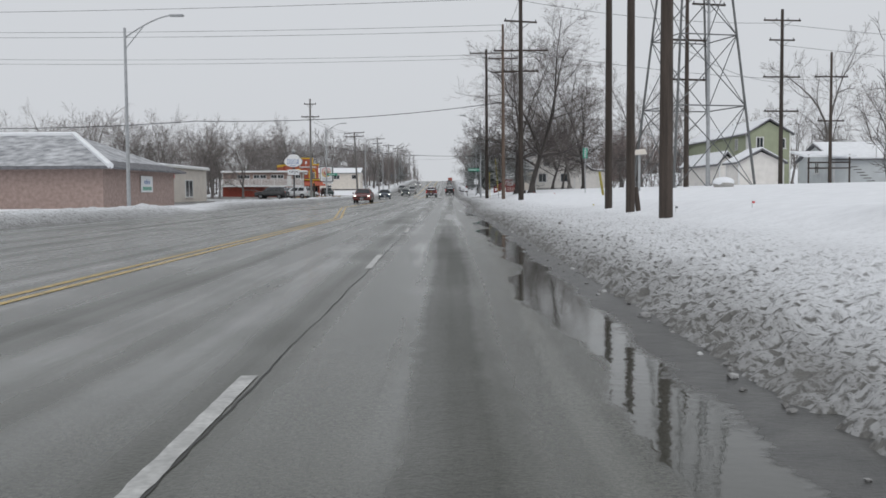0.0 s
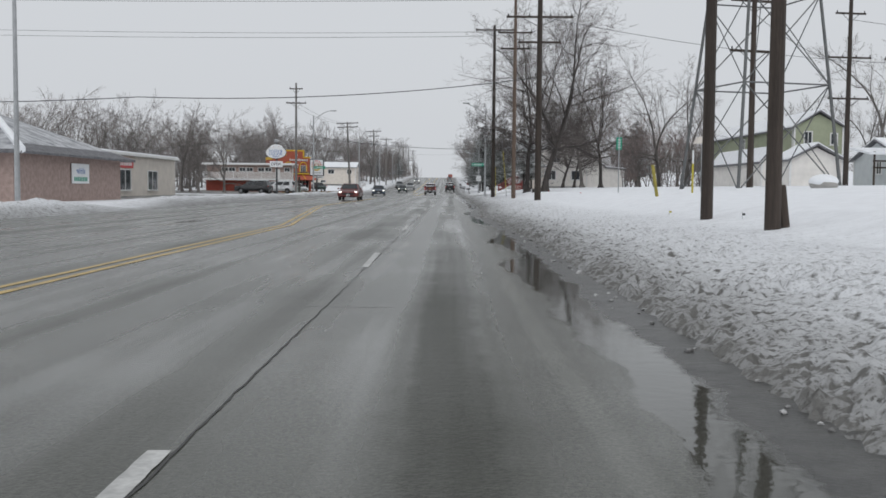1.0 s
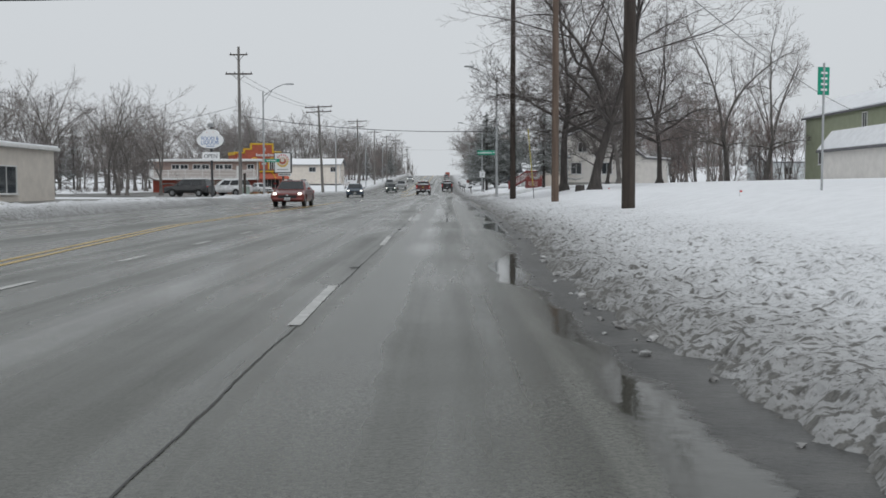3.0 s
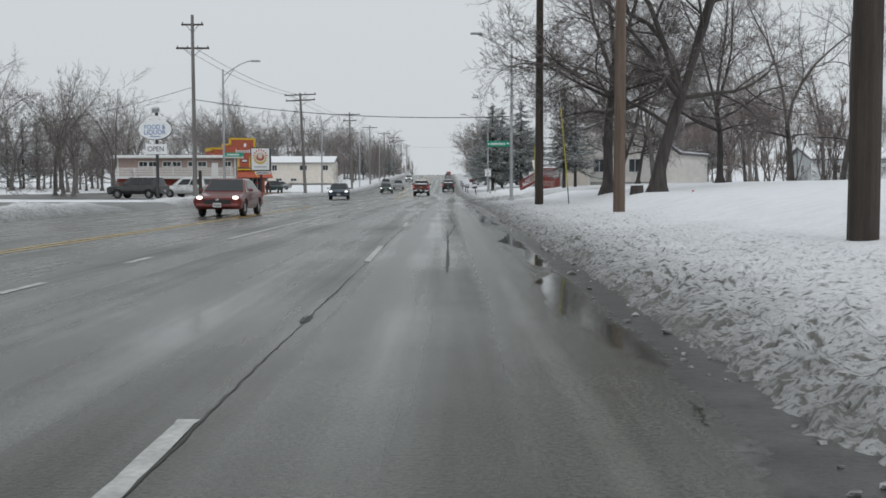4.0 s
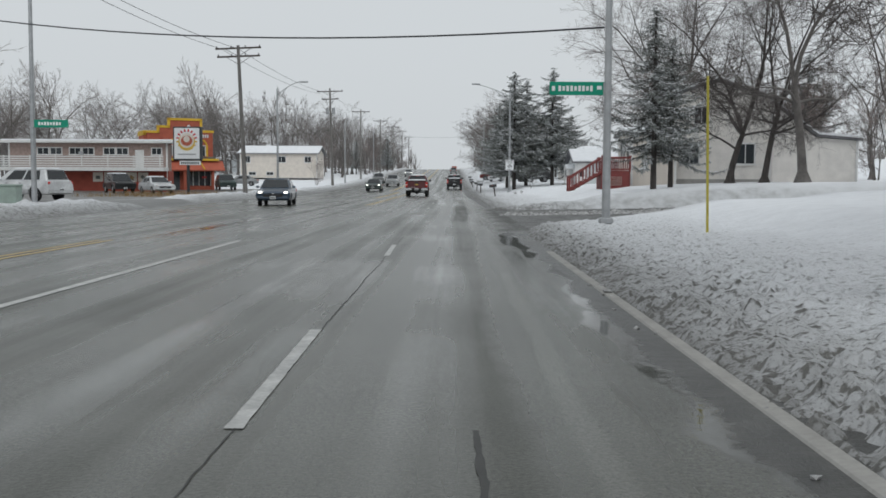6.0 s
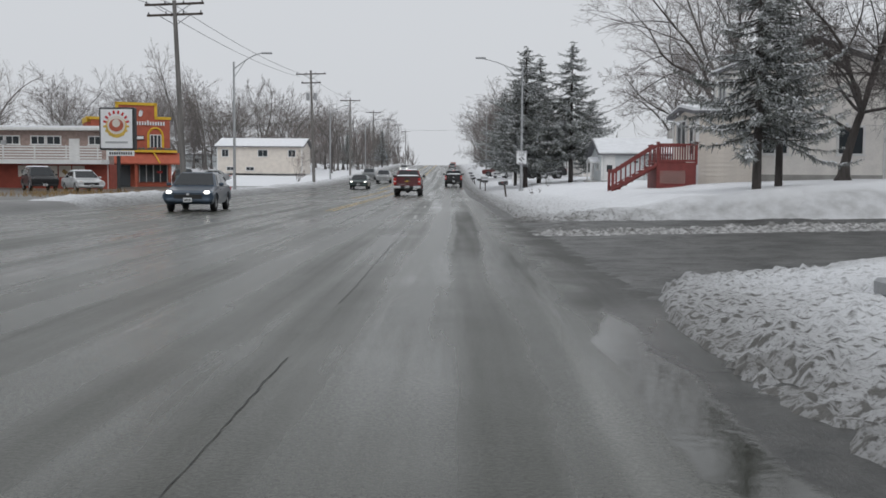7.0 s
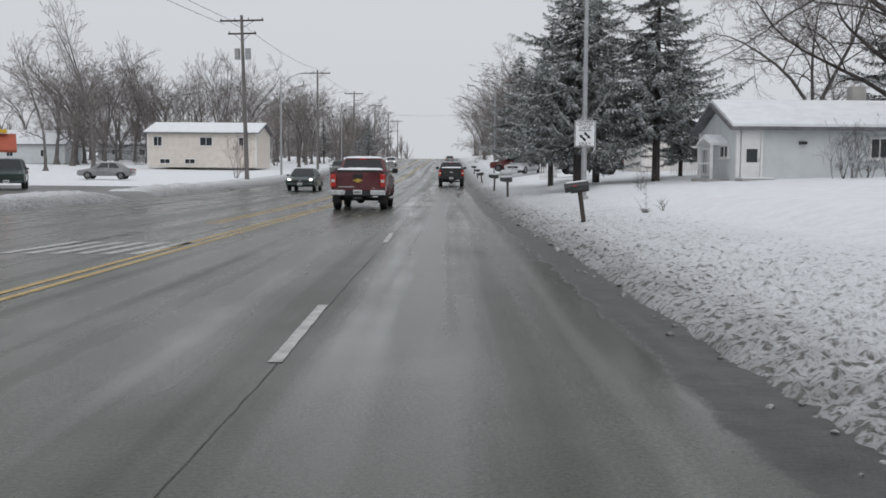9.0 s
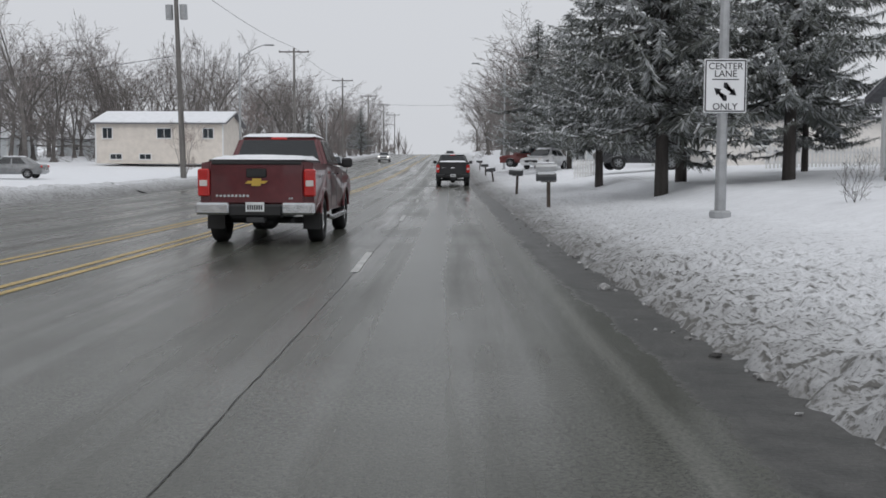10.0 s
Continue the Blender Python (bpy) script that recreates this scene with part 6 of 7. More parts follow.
part("balcony_floor", B((MW / 2, -.9, 2.28), (MW + .3, 1.8, .36)), WHITEP, mo)
for k in range(5):
    part("balcony_rail", B((MW / 2, -1.75, 2.6 + .22 * k), (MW + .3, .05, .115)), WHITEP, mo)
for k in range(7):
    part("balcony_post", B((.2 + 2.55 * k, -1.7, 3.05), (.09, .09, 1.1)), WHITEP, mo)
for k in range(5):
    part("poster", B((MW - 6.8 + 1.12 * k, -.25, 1.5), (1.0, .04, .92)), SIDING_C, mo, "pale poster with a food picture")
    part("poster_mark", B((MW - 6.8 + 1.12 * k, -.28, 1.46), (.44, .02, .32), rot=(0, 12 * k, 0), bevel=.01), GRASSDRY if k % 2 else NEEDLE, mo)
part("balcony_door", B((13.0, -.05, 3.3), (.85, .1, 1.8)), WHITEP, mo, "white balcony door")
part("air_conditioner", B((7.25, -.15, 3.85), (.44, .3, .32)), GALV, mo)
for x in (3, 8.2, 8.9, 12.6):
    part("roof_vent", bar(bmesh.new(), (x, .8, 4.9), (x, .8, 5.5), .06), GALV, mo)

# orange-red restaurant with stepped parapet, turned towards the road
re = thing("restaurant", "orange-red stucco restaurant with stepped yellow-trimmed parapet and arched windows", "building", pose(-32.6, 207.45, rise(208) + .1, 0, 0, 25))
RW, RY = 7.2, 4.5
part("wall", B((RW / 2, RY / 2, 3.0), (RW, RY, 6.0)), ORANGE, re)
pp = [(0, 0), (RW, 0), (RW, 6.65), (5.9, 6.65), (5.9, 7.95), (2.35, 7.95), (2.35, 7.1), (1.2, 7.1), (1.2, 6.5), (0, 6.5)]
b = bmesh.new()
prism(b, pp, -.3, 0, 'y')
par = part("parapet", b, ORANGE, re)
b = bmesh.new()
for a, c in zip(pp[2:], pp[3:]):
    box(b, ((a[0] + c[0]) / 2, -.15, (a[1] + c[1]) / 2), (abs(a[0] - c[0]) + .26, .46, abs(a[1] - c[1]) + .26))
part("trim", b, YELLOWP, par, "yellow parapet trim")
b = bmesh.new()
prism(b, [(0, 0), (RY, 0), (RY, 6.2), (0, 6.5)], -.3, 0, 'x')
side = part("parapet", b, ORANGE, re)
part("trim", B((-.15, RY / 2, 6.4), (.46, RY, .5)), YELLOWP, side)
# awning that wraps the front, with a yellow ledge and a snowy planter on top
b = bmesh.new()
prism(b, [(-.3, 3.35), (-1.55, 2.35), (-1.55, 2.22), (-.3, 2.22)], -2.6, RW + 1.1, 'x')
aw = part("awning", b, ORANGE, re, "sloping orange-red awning")
b = bmesh.new()
box(b, (RW / 2, -.5, 3.48), (RW + 1.2, .5, .22))
bar(b, (RW * .78, -.55, 3.4), (RW * .84, -1.6, 2.35), .07, .07, 6)
part("awning_trim", b, YELLOWP, re, "yellow ledge over the awning")
for k in range(9):
    b = bmesh.new()
    for j in range(5):
        box(b, (.3 + .8 * k + .12 * j, -.55, 3.66 + .03 * ((j * 7 + k) % 3)), (.16, .16, .16 + .05 * ((j + k) % 3)), rot=(10 * j, 25 * ((j + k) % 3), 0), bevel=.03)
    part("ledge_plant", b, NEEDLE, re)
for fx in (2.87, 5.85):
    fy = -.34
    f, p = bmesh.new(), bmesh.new()
    for i in range(10):
        a, c = math.pi * i / 10, math.pi * (i + 1) / 10
        u, v = (-.68 * math.cos(a), .75 * math.sin(a)), (-.68 * math.cos(c), .75 * math.sin(c))
        bar(f, (fx + u[0], fy, 4.95 + u[1]), (fx + v[0], fy, 4.95 + v[1]), .1, .1, 4)
    for q in (-.68, .68):
        box(f, (fx + q, fy, 4.4), (.2, .12, 1.15))
    w = part("window", f, YELLOWP, re, "yellow arched window surround")
    box(p, (fx, fy + .03, 4.45), (1.0, .06, 1.15))
    part("pane", p, PANE, w)
    fr = bmesh.new()
    for q in (-.5, -.17, .17, .5):
        box(fr, (fx + q, fy - .03, 4.45), (.08, .07, 1.2))
    box(fr, (fx, fy - .03, 5.05), (1.08, .07, .08))
    part("window_frame", fr, WHITEP, w)
part("name_bar", B((4.9, -.32, 6.05), (3.7, .03, .1)), INK, re)
for k in range(15):
    part("name_letter", B((3.2 + .245 * k, -.34, 6.12 + (.05 if k in (0, 8) else 0)), (.15, .08, .36 + (.12 if k in (0, 8) else 0)), bevel=.02), SIGNWHITE, re)
part("emblem", B((4.5, -.34, 7.05), (.34, .08, .62), rot=(0, 12, 0), bevel=.12), SIGNWHITE, re)
part("small_sign", B((4.4, -.34, 4.75), (.8, .1, .42), bevel=.02), INK, re)
part("small_sign_face", B((4.4, -.4, 4.75), (.66, .03, .26)), SIGNWHITE, re)
for x in (.1, 3.9, RW - .2):
    part("column", B((x, -1.2, 1.12), (.28, .28, 2.24), bevel=.02), ORANGE if x > .2 else WHITEP, re)
for x, w in ((1.2, 1.5), (5.6, 2.6)):
    sw = part("shop_window", B((x, -.32, 1.35), (w, .1, 1.6)), PANE, re)
    fr = bmesh.new()
    for k in range(int(w / .62) + 1):
        box(fr, (x - w / 2 + k * w / int(w / .62), -.38, 1.35), (.07, .06, 1.66))
    part("window_frame", fr, WHITEP, sw)
part("shop_door", B((3.0, -.34, 1.1), (.95, .12, 2.1)), PANE, re)
part("lit_sign", B((6.2, -.4, 1.5), (.5, .04, .2)), SIGNRED, re)

# cream house up the road
yh = house("split_level_house", "cream split-level house with a snow-covered roof", -37.3, -23.4, 278, 288, rise(280) + .45, 4.4, SIDING_C, 'x', 1.3,
           [('s', 1.3, 3.3, 1.1, 1.2), ('s', 7.5, 3.3, 1.6, 1.1), ('s', 12.3, 3.3, 1.2, 1.1), ('s', 2.2, .75, 1.3, .6), ('s', 5.4, .75, 1.3, .6)], over=.5)
for x, y in ((-66, 296), (-62, 330), (-50, 345)):
    house("far_house", "house with a snowy roof among bare trees", x, x + 11, y, y + 9, rise(y) + .5, 2.8, SIDING_B, 'x', 2.0, [('s', 3, 1.5, 1, 1), ('s', 8, 1.5, 1, 1)])
cb = thing("utility_cabinet", "pale green roadside utility cabinet on the snow", "utility box", pose(-17.6, 139.6, .2))
part("body", B((0, 0, .42), (.75, .6, .85), bevel=.04), CABGREEN, cb)
part("lid", B((0, 0, .88), (.8, .66, .08), bevel=.02), CABGREEN, cb)

# ---- trees ----


def tube(vs, fs, p, q, r0, r1, seg):
    d = (q - p).normalized()
    a = d.orthogonal().normalized()
    c = d.cross(a)
    i0 = len(vs)
    for pt, r in ((p, r0), (q, r1)):
        for k in range(seg):
            t = 2 * math.pi * k / seg
            vs.append(pt + (a * math.cos(t) + c * math.sin(t)) * r)
    for k in range(seg):
        j = (k + 1) % seg
        fs.append((i0 + k, i0 + j, i0 + seg + j, i0 + seg + k))


def bare_tree(seed, h, width, trunk_r, clear, leaders, sides, counts, twig_r, twigm=None, stems=1, droop=0.0, label="", name="tree", barkm=None):
    """A leafless tree. The trunk is bare up to the share clear of its height, then parts into leaders and side limbs;
    every bough carries thinner ones all along it, down to fine twigs. counts: boughs on a limb, on a bough, and so on."""
    rg = random.Random(seed)
    tv, tf, cv, cf = [], [], [], []
    runs = []
    deepest = len(counts) + 1

    def grow(p, d, ln, r, lv, lift):
        n = ((7, 9, 6, 4, 2, 1) if twig_r < .008 else (6, 7, 5, 3, 1, 1))[lv]
        pts, rr = [p], [r]
        curl = Vector((rg.gauss(0, 1), rg.gauss(0, 1), rg.gauss(0, .6))) * (.05, .11, .14, .14, .12, .1)[lv]
        for i in range(n):
            if rg.random() < .3:
                curl = Vector((rg.gauss(0, 1), rg.gauss(0, 1), rg.gauss(0, .6))) * (.05, .13, .16, .16, .14, .1)[lv]
            w = (.03, .07, .1, .11, .12, .1)[lv]
            d = (d + curl + Vector((rg.gauss(0, w), rg.gauss(0, w), rg.gauss(0, w) + lift - droop * (lv > 2) * i / n))).normalized()
            p = p + d * (ln / n)
            pts.append(p)
            rr.append(max(twig_r * .5, r * (1 - (.35 if lv == 0 else .82) * ((i + 1) / n) ** .9)))
        runs.append((pts, rr, lv))
        if lv == 0:
            az0 = rg.random() * 6.28
            rest = h * (1 - clear)
            for k in range(leaders):
                az = az0 + 2 * math.pi * (k + rg.uniform(-.2, .2)) / leaders
                a = rg.uniform(.18, .5) if leaders > 1 else .06
                grow(pts[-1], (Vector((math.cos(az) * math.sin(a), math.sin(az) * math.sin(a), math.cos(a))) + d * .3).normalized(), rest * rg.uniform(.85, 1.1), rr[-1] * rg.uniform(.66, .85), 1, .03)
            for k in range(sides):
                az = az0 + 2.4 * k + rg.uniform(-.3, .3)
                a = rg.uniform(.95, 1.4)
                at = rg.choice((n - 2, n - 1, n - 1, n))
                grow(pts[at], Vector((math.cos(az) * math.sin(a), math.sin(az) * math.sin(a), math.cos(a))), width * rg.uniform(.36, .52), rr[at] * rg.uniform(.38, .55), 1, .035)
            return
        if lv >= deepest:
            return
        c = counts[lv - 1]
        az = rg.random() * 6.28
        for k in range(c):
            f = (.18 if lv == 1 else .12) + (.98 - .15) * (k + rg.uniform(.1, .9)) / c
            x = min(n - .001, f * n)
            i = int(x)
            q = pts[i].lerp(pts[i + 1], x - i)
            dd = (pts[i + 1] - pts[i]).normalized()
            az += 2.4 + rg.uniform(-.5, .5)
            side = dd.orthogonal().normalized()
            side.rotate(Matrix.Rotation(az, 3, dd))
            if lv > 1 and side.z < -.3:
                side.z *= .4
                side.normalize()
            a = rg.uniform(.5, 1.1) * (1.1 - .35 * f)
            nd = dd * math.cos(a) + side * math.sin(a)
            grow(q, nd, ln * (.62, .6, .55, .5)[lv - 1] * (1.05 - .62 * f) * rg.uniform(.65, 1.25), (rr[i] * (1 - x + i) + rr[i + 1] * (x - i)) * rg.uniform(.42, .68), lv + 1, (.03, .02, .01, 0)[lv - 1])
    for k in range(stems):
        e = .03 + .2 * (stems > 1)
        lean = Vector((rg.gauss(0, e), rg.gauss(0, e), 1)).normalized()
        grow(Vector((rg.gauss(0, .2) * (stems > 1), rg.gauss(0, .2) * (stems > 1), -.2)), lean, h * clear + .2, trunk_r, 0, 0)
    ends = sorted(run[0][-1].z for run in runs)
    wide = sorted(math.hypot(run[0][-1].x, run[0][-1].y) for run in runs)
    fz = h / ends[int(len(ends) * .995)]
    fx = width / 2 / wide[int(len(wide) * .97)]

    def fitted(v):
        return Vector((v.x * fx, v.y * fx, v.z * fz))
    for pts, rr, lv in runs:
        pts = [fitted(p) for p in pts]
        seg = (10, 7, 4, 3, 3, 3)[lv]
        vs, fs = (tv, tf) if lv <= 2 else (cv, cf)
        low = len(vs)
        for i, p in enumerate(pts):
            d = (pts[min(i + 1, len(pts) - 1)] - pts[max(i - 1, 0)]).normalized()
            u = d.cross(Vector((.31, .95, .05))).normalized()
            v = d.cross(u)
            r = max(rr[i], twig_r * (1 if i < len(pts) - 1 else .4))
            if lv == 0 and stems == 1:
                r *= 1 + .8 * max(0.0, 1 - p.z / (trunk_r * 3.2)) ** 2
            for k in range(seg):
                t = 2 * math.pi * k / seg
                vs.append(p + (u * math.cos(t) + v * math.sin(t)) * (r * (1 + .1 * noise.noise((k * 1.7, p.z * 1.3, seed)) * (lv == 0))))
        for i in range(len(pts) - 1):
            for k in range(seg):
                j = (k + 1) % seg
                fs.append((low + i * seg + k, low + i * seg + j, low + (i + 1) * seg + j, low + (i + 1) * seg + k))
    t = thing(name, label, "tree", pose(0, 0, 0), "bare trees")
    mesh_part("trunk", tv, tf, barkm or BARK, t, smooth=True)
    mesh_part("crown", cv, cf, twigm or TWIG, t)
    return t


def put_tree(t, x, y, s, rz, label="", sink=0.1):
    c = copy_thing(t, pose(x, y, (land(x, y) if not CURB_L < x < CURB_R else rise(y)) - sink, 0, 0, rz) @ Matrix.Diagonal((s, s, s, 1)))
    if label:
        c["label"] = label
    return c


def spruce(seed, h, width, label, foot=.1, dense=1.0, fine=1.0):
    """A spruce: straight trunk, uneven drooping boughs fringed with hanging needle sprays, some of them rimed, snow lying on a few."""
    rg = random.Random(seed)
    tv, tf, nv, nf, rv, rf, sv, sf = [], [], [], [], [], [], [], []
    tube(tv, tf, Vector((0, 0, -.2)), Vector((0, 0, h * .97)), h * .018, .03, 8)
    z = h * foot
    while z < h * .99:
        f = 1 - z / h
        ln0 = width * .5 * min(1.0, f * 1.45) ** .8 * rg.uniform(.85, 1.12) + .1
        n = 3 + int((2 + 4 * f) * dense)
        off = rg.random() * 6.28
        for k in range(n):
            a = off + 2 * math.pi * k / n + rg.gauss(0, .3)
            ln = ln0 * max(.3, rg.gauss(.88, .24))
            zz = z + rg.gauss(0, h * .014)
            out = Vector((math.cos(a), math.sin(a), 0))
            side = Vector((-math.sin(a), math.cos(a), 0))
            dr = rg.uniform(.1, .5)
            pts = [Vector((0, 0, zz)) + out * ln * i / 4 + side * ln * rg.gauss(0, .04) + Vector((0, 0, -dr * ln * i / 4 + .3 * ln * (i / 4) ** 3)) for i in range(5)]
            for i in range(3):
                tube(tv, tf, pts[i], pts[i + 1], .035 * (1 - i * .25), .035 * (.75 - i * .25), 3)
            white = rg.random() < .45
            m = max(7, int(ln * 15 * dense / fine))
            for i in range(m):
                s = (i + rg.random()) / m
                if s < .12 and ln > 1:
                    continue
                j = min(3, int(s * 4))
                b = pts[j].lerp(pts[j + 1], min(1, s * 4 - j))
                wl = (.2 + .1 * ln * (1 - s)) * rg.uniform(.6, 1.35) * fine
                for q in (-1, 1):
                    tip = b + side * q * wl * rg.uniform(.4, 1) + out * wl * rg.uniform(.2, .9) + Vector((0, 0, -wl * rg.uniform(.1, 1.1)))
                    for e in range(2):
                        w = wl * rg.uniform(.08, .17)
                        up = (Vector((0, 0, w)), (out - side * q) * w * .8)[e]
                        c0 = b.lerp(tip, rg.uniform(0, .3))
                        t1 = tip + Vector((rg.gauss(0, .07), rg.gauss(0, .07), rg.gauss(0, .07)))
                        vs, fs = (rv, rf) if rg.random() < (.6 if white else .36) else (nv, nf)
                        i0 = len(vs)
                        vs.extend([c0 - up * .6, t1, c0 + up, c0.lerp(t1, .5) + up * 1.2])
                        fs.append((i0, i0 + 1, i0 + 3, i0 + 2))
                    if rg.random() < (.3 if white else .06):
                        i0 = len(sv)
                        lift = Vector((0, 0, .05))
                        ww = out * wl * rg.uniform(.1, .24)
                        c0, c1 = b.lerp(tip, rg.uniform(.0, .35)) + lift, b.lerp(tip, rg.uniform(.45, .8)) + lift
                        sv.extend([c0 - ww, c1 - ww * .4, c1 + ww * .4, c0 + ww, (c0 + c1) / 2 + Vector((0, 0, .045))])
                        sf.extend([(i0, i0 + 1, i0 + 4), (i0 + 1, i0 + 2, i0 + 4), (i0 + 2, i0 + 3, i0 + 4), (i0 + 3, i0, i0 + 4)])
        z += h * .026 * (0.75 + .5 * f)
    t = thing("spruce", label, "tree", pose(0, 0, 0), "spruces")
    mesh_part("trunk", tv, tf, BARK, t, smooth=True)
    mesh_part("needles", nv, nf, NEEDLE, t)
    mesh_part("rimed_needles", rv, rf, RIMED, t, "needles coated with grey rime")
    tagged(mesh_part("snow", sv, sf, SNOW, t, "snow lying on the boughs"), kind="stuff")
    return t


MID = "bare winter tree with grey-brown branching crown"
OAK = bare_tree(11, 19, 17.5, .3, .23, 4, 4, (11, 9, 6, 3), .0065, TWIGR, droop=.1, label="large old bare tree with spreading limbs on the snowy lawn")
OAK2 = bare_tree(23, 18.5, 16.5, .25, .31, 3, 8, (11, 9, 6, 3), .0065, TWIGR, droop=.12, label="large bare tree with a dark trunk on the snowy lawn")
ELM = bare_tree(37, 16, 13, .27, .22, 3, 2, (8, 7, 5, 2), .009, TWIG, label=MID, barkm=GREYBARK)
ASH = bare_tree(41, 16, 11, .25, .3, 2, 3, (8, 7, 5, 2), .009, TWIG, label=MID, barkm=GREYBARK)
THICK = bare_tree(53, 9, 7, .09, .2, 2, 1, (7, 6, 4), .0095, TWIGT, 3, barkm=GREYBARK, label="dense bare thicket tree with reddish twigs")
FAR = bare_tree(67, 14, 12.5, .24, .22, 3, 2, (8, 6, 4), .0135, TWIG, label=MID, barkm=GREYBARK)
FAR2 = bare_tree(71, 13, 13, .24, .2, 3, 3, (8, 6, 4), .0135, TWIG, label=MID, barkm=GREYBARK)
FAR3 = bare_tree(79, 15, 9.5, .2, .3, 2, 2, (8, 6, 4), .0135, TWIG, label=MID, barkm=GREYBARK)
BUSH = bare_tree(83, 3.2, 3, .02, .2, 2, 1, (4, 4), .004, TWIGR, 6, label="leafless multi-stemmed shrub in the snow", name="shrub")
SPR = spruce(5, 11.9, 7.9, "dark green spruce with snow on its boughs", .17, 1.0, .62)
SPR2 = spruce(9, 11.8, 7.6, "dark green spruce with snow on its boughs", .2, 1.0, .62)
SMALLSPR = spruce(15, 9, 4.8, "dark spruce in front of the white house", .22, .75, .5)
for t, (x, y) in ((OAK, (9.6, 102.3)), (OAK2, (8.5, 107.5)), (ELM, (24, 186)), (ASH, (19, 148)), (THICK, (33, 140)), (FAR, (-47, 240)), (FAR2, (-52, 250)), (FAR3, (-44, 262)),
                  (BUSH, (8.5, 17.3)), (SPR, (7.5, 198.5)), (SPR2, (11.4, 199)), (SMALLSPR, (11.1, 146.4))):
    t.matrix_basis = pose(x, y, land(x, y) - .1, 0, 0, 140 if t is OAK2 else (200 if t is OAK else 0))
put_tree(SMALLSPR, 12.2, 147.6, .85, 130)
for k, (x, y, s, r) in enumerate(((18.5, 152.7, .75, 70), (17.2, 154.9, .75, 200), (17.5, 122, .85, 310), (28, 157, .75, 150), (22.6, 199, 1.32, 220), (20.5, 180.5, 1.1, 100))):
    put_tree((OAK2, OAK, OAK2, ELM, OAK, ELM)[k], x, y, s, r)
put_tree(ELM, 22, 208, 1.0, 300)
for x, y, s, r in ((9.0, 202.5, .95, 40), (14.0, 205, .62, 100), (7.4, 210, .85, 200), (9.8, 240, .95, 280), (8.4, 250, 1.0, 80)):
    put_tree(SPR if int(r) % 40 else SPR2, x, y, s, r)
put_tree(SPR2, 25.5, 201, 1.1, 50)
put_tree(SPR2, 34, 190, 1.0, 50)
rg = random.Random(4)
# thickets and trees behind the lawns on the right
for k in range(10):
    x, y = rg.uniform(33, 70), rg.uniform(132, 200)
    put_tree(rg.choice((FAR, ASH, FAR3, FAR2)), x, y, rg.uniform(.8, 1.15), rg.uniform(0, 360))
for k in range(12):
    put_tree(rg.choice((FAR, ASH, FAR3, FAR2)), rg.uniform(45, 95), rg.uniform(70, 128), rg.uniform(.8, 1.1), rg.uniform(0, 360))
for k in range(9):
    put_tree(THICK, rg.uniform(25, 38), rg.uniform(135, 156), rg.uniform(.7, 1.1), rg.uniform(0, 360))
for k in range(10):
    put_tree(THICK, rg.uniform(27, 42), rg.uniform(172, 215), rg.uniform(.8, 1.2), rg.uniform(0, 360))
for x, y, s, r in ((40.5, 86, .55, 10), (42.5, 88, .65, 100), (45, 86.5, .7, 200), (47.5, 88, .75, 300), (50, 85, .7, 60), (44, 90, .6, 150)):
    put_tree(THICK, x, y, s, r)
for x, y, s, r in ((43.5, 82, 1.05, 30), (42, 110, 1.1, 200), (29, 133, 1.0, 80), (27, 137, 1.1, 10)):
    put_tree(ASH, x, y, s, r)
# along the right side far up the road
for k in range(34):
    y = 255 + k * 6 + rg.uniform(-3, 3)
    put_tree(rg.choice((FAR, FAR2, FAR2, FAR, FAR, FAR, SMALLSPR)), rg.uniform(8.5, 20), y, rg.uniform(.85, 1.2), rg.uniform(0, 360))
# woods behind the left side
for k in range(26):
    x, y = rg.uniform(-120, -64), rg.uniform(90, 230)
    put_tree(rg.choice((FAR, FAR2, FAR3)), x, y, rg.uniform(.75, 1.1), rg.uniform(0, 360))
for k in range(34):
    put_tree(rg.choice((ASH, FAR2, FAR, FAR3)), rg.uniform(-112, -49) if k % 3 else rg.uniform(-70, -47), rg.uniform(206, 232), rg.uniform(.72, .98), rg.uniform(0, 360))
for k in range(8):
    put_tree(THICK, rg.uniform(-56, -42), rg.uniform(120, 150), rg.uniform(.5, .75), rg.uniform(0, 360))
for x, y, k, r in ((-45.5, 188, .95, 80), (-50, 197, 1.0, 250), (-47, 206, 1.0, 10)):
    put_tree(FAR2 if r % 20 else ELM, x, y, k, r)
for k in range(17):
    # a row of tall trees behind the shops on the far side
    put_tree((FAR2, ELM, FAR, FAR3, ASH)[k % 5], -32 - k * 2.4 + rg.uniform(-1, 1), 156 + rg.uniform(-7, 8), (1.08, .88, 1.0, .95, .88)[k % 5] * rg.uniform(.9, 1.05) * (.85 + .15 * min(1, k / 2)), rg.uniform(0, 360))
for k in range(42):
    y = rg.uniform(212, 420)
    put_tree(rg.choice((FAR, FAR2, FAR3)), rg.uniform(-85, -38) + (y > 320) * 12, y, rg.uniform(1.0, 1.4), rg.uniform(0, 360))
for k in range(20):
    y = 290 + k * 9
    put_tree(rg.choice((FAR, FAR2, THICK)), rg.uniform(-28, -18), y, rg.uniform(.8, 1.2), rg.uniform(0, 360))
for k in range(26):
    put_tree(rg.choice((FAR, FAR2, FAR3)), rg.uniform(-66, -22), rg.uniform(293, 345), rg.uniform(1.05, 1.35), rg.uniform(0, 360))
put_tree(THICK, -18.9, 245, .5, 0, "small bare tree with spreading twigs on the snowy verge")
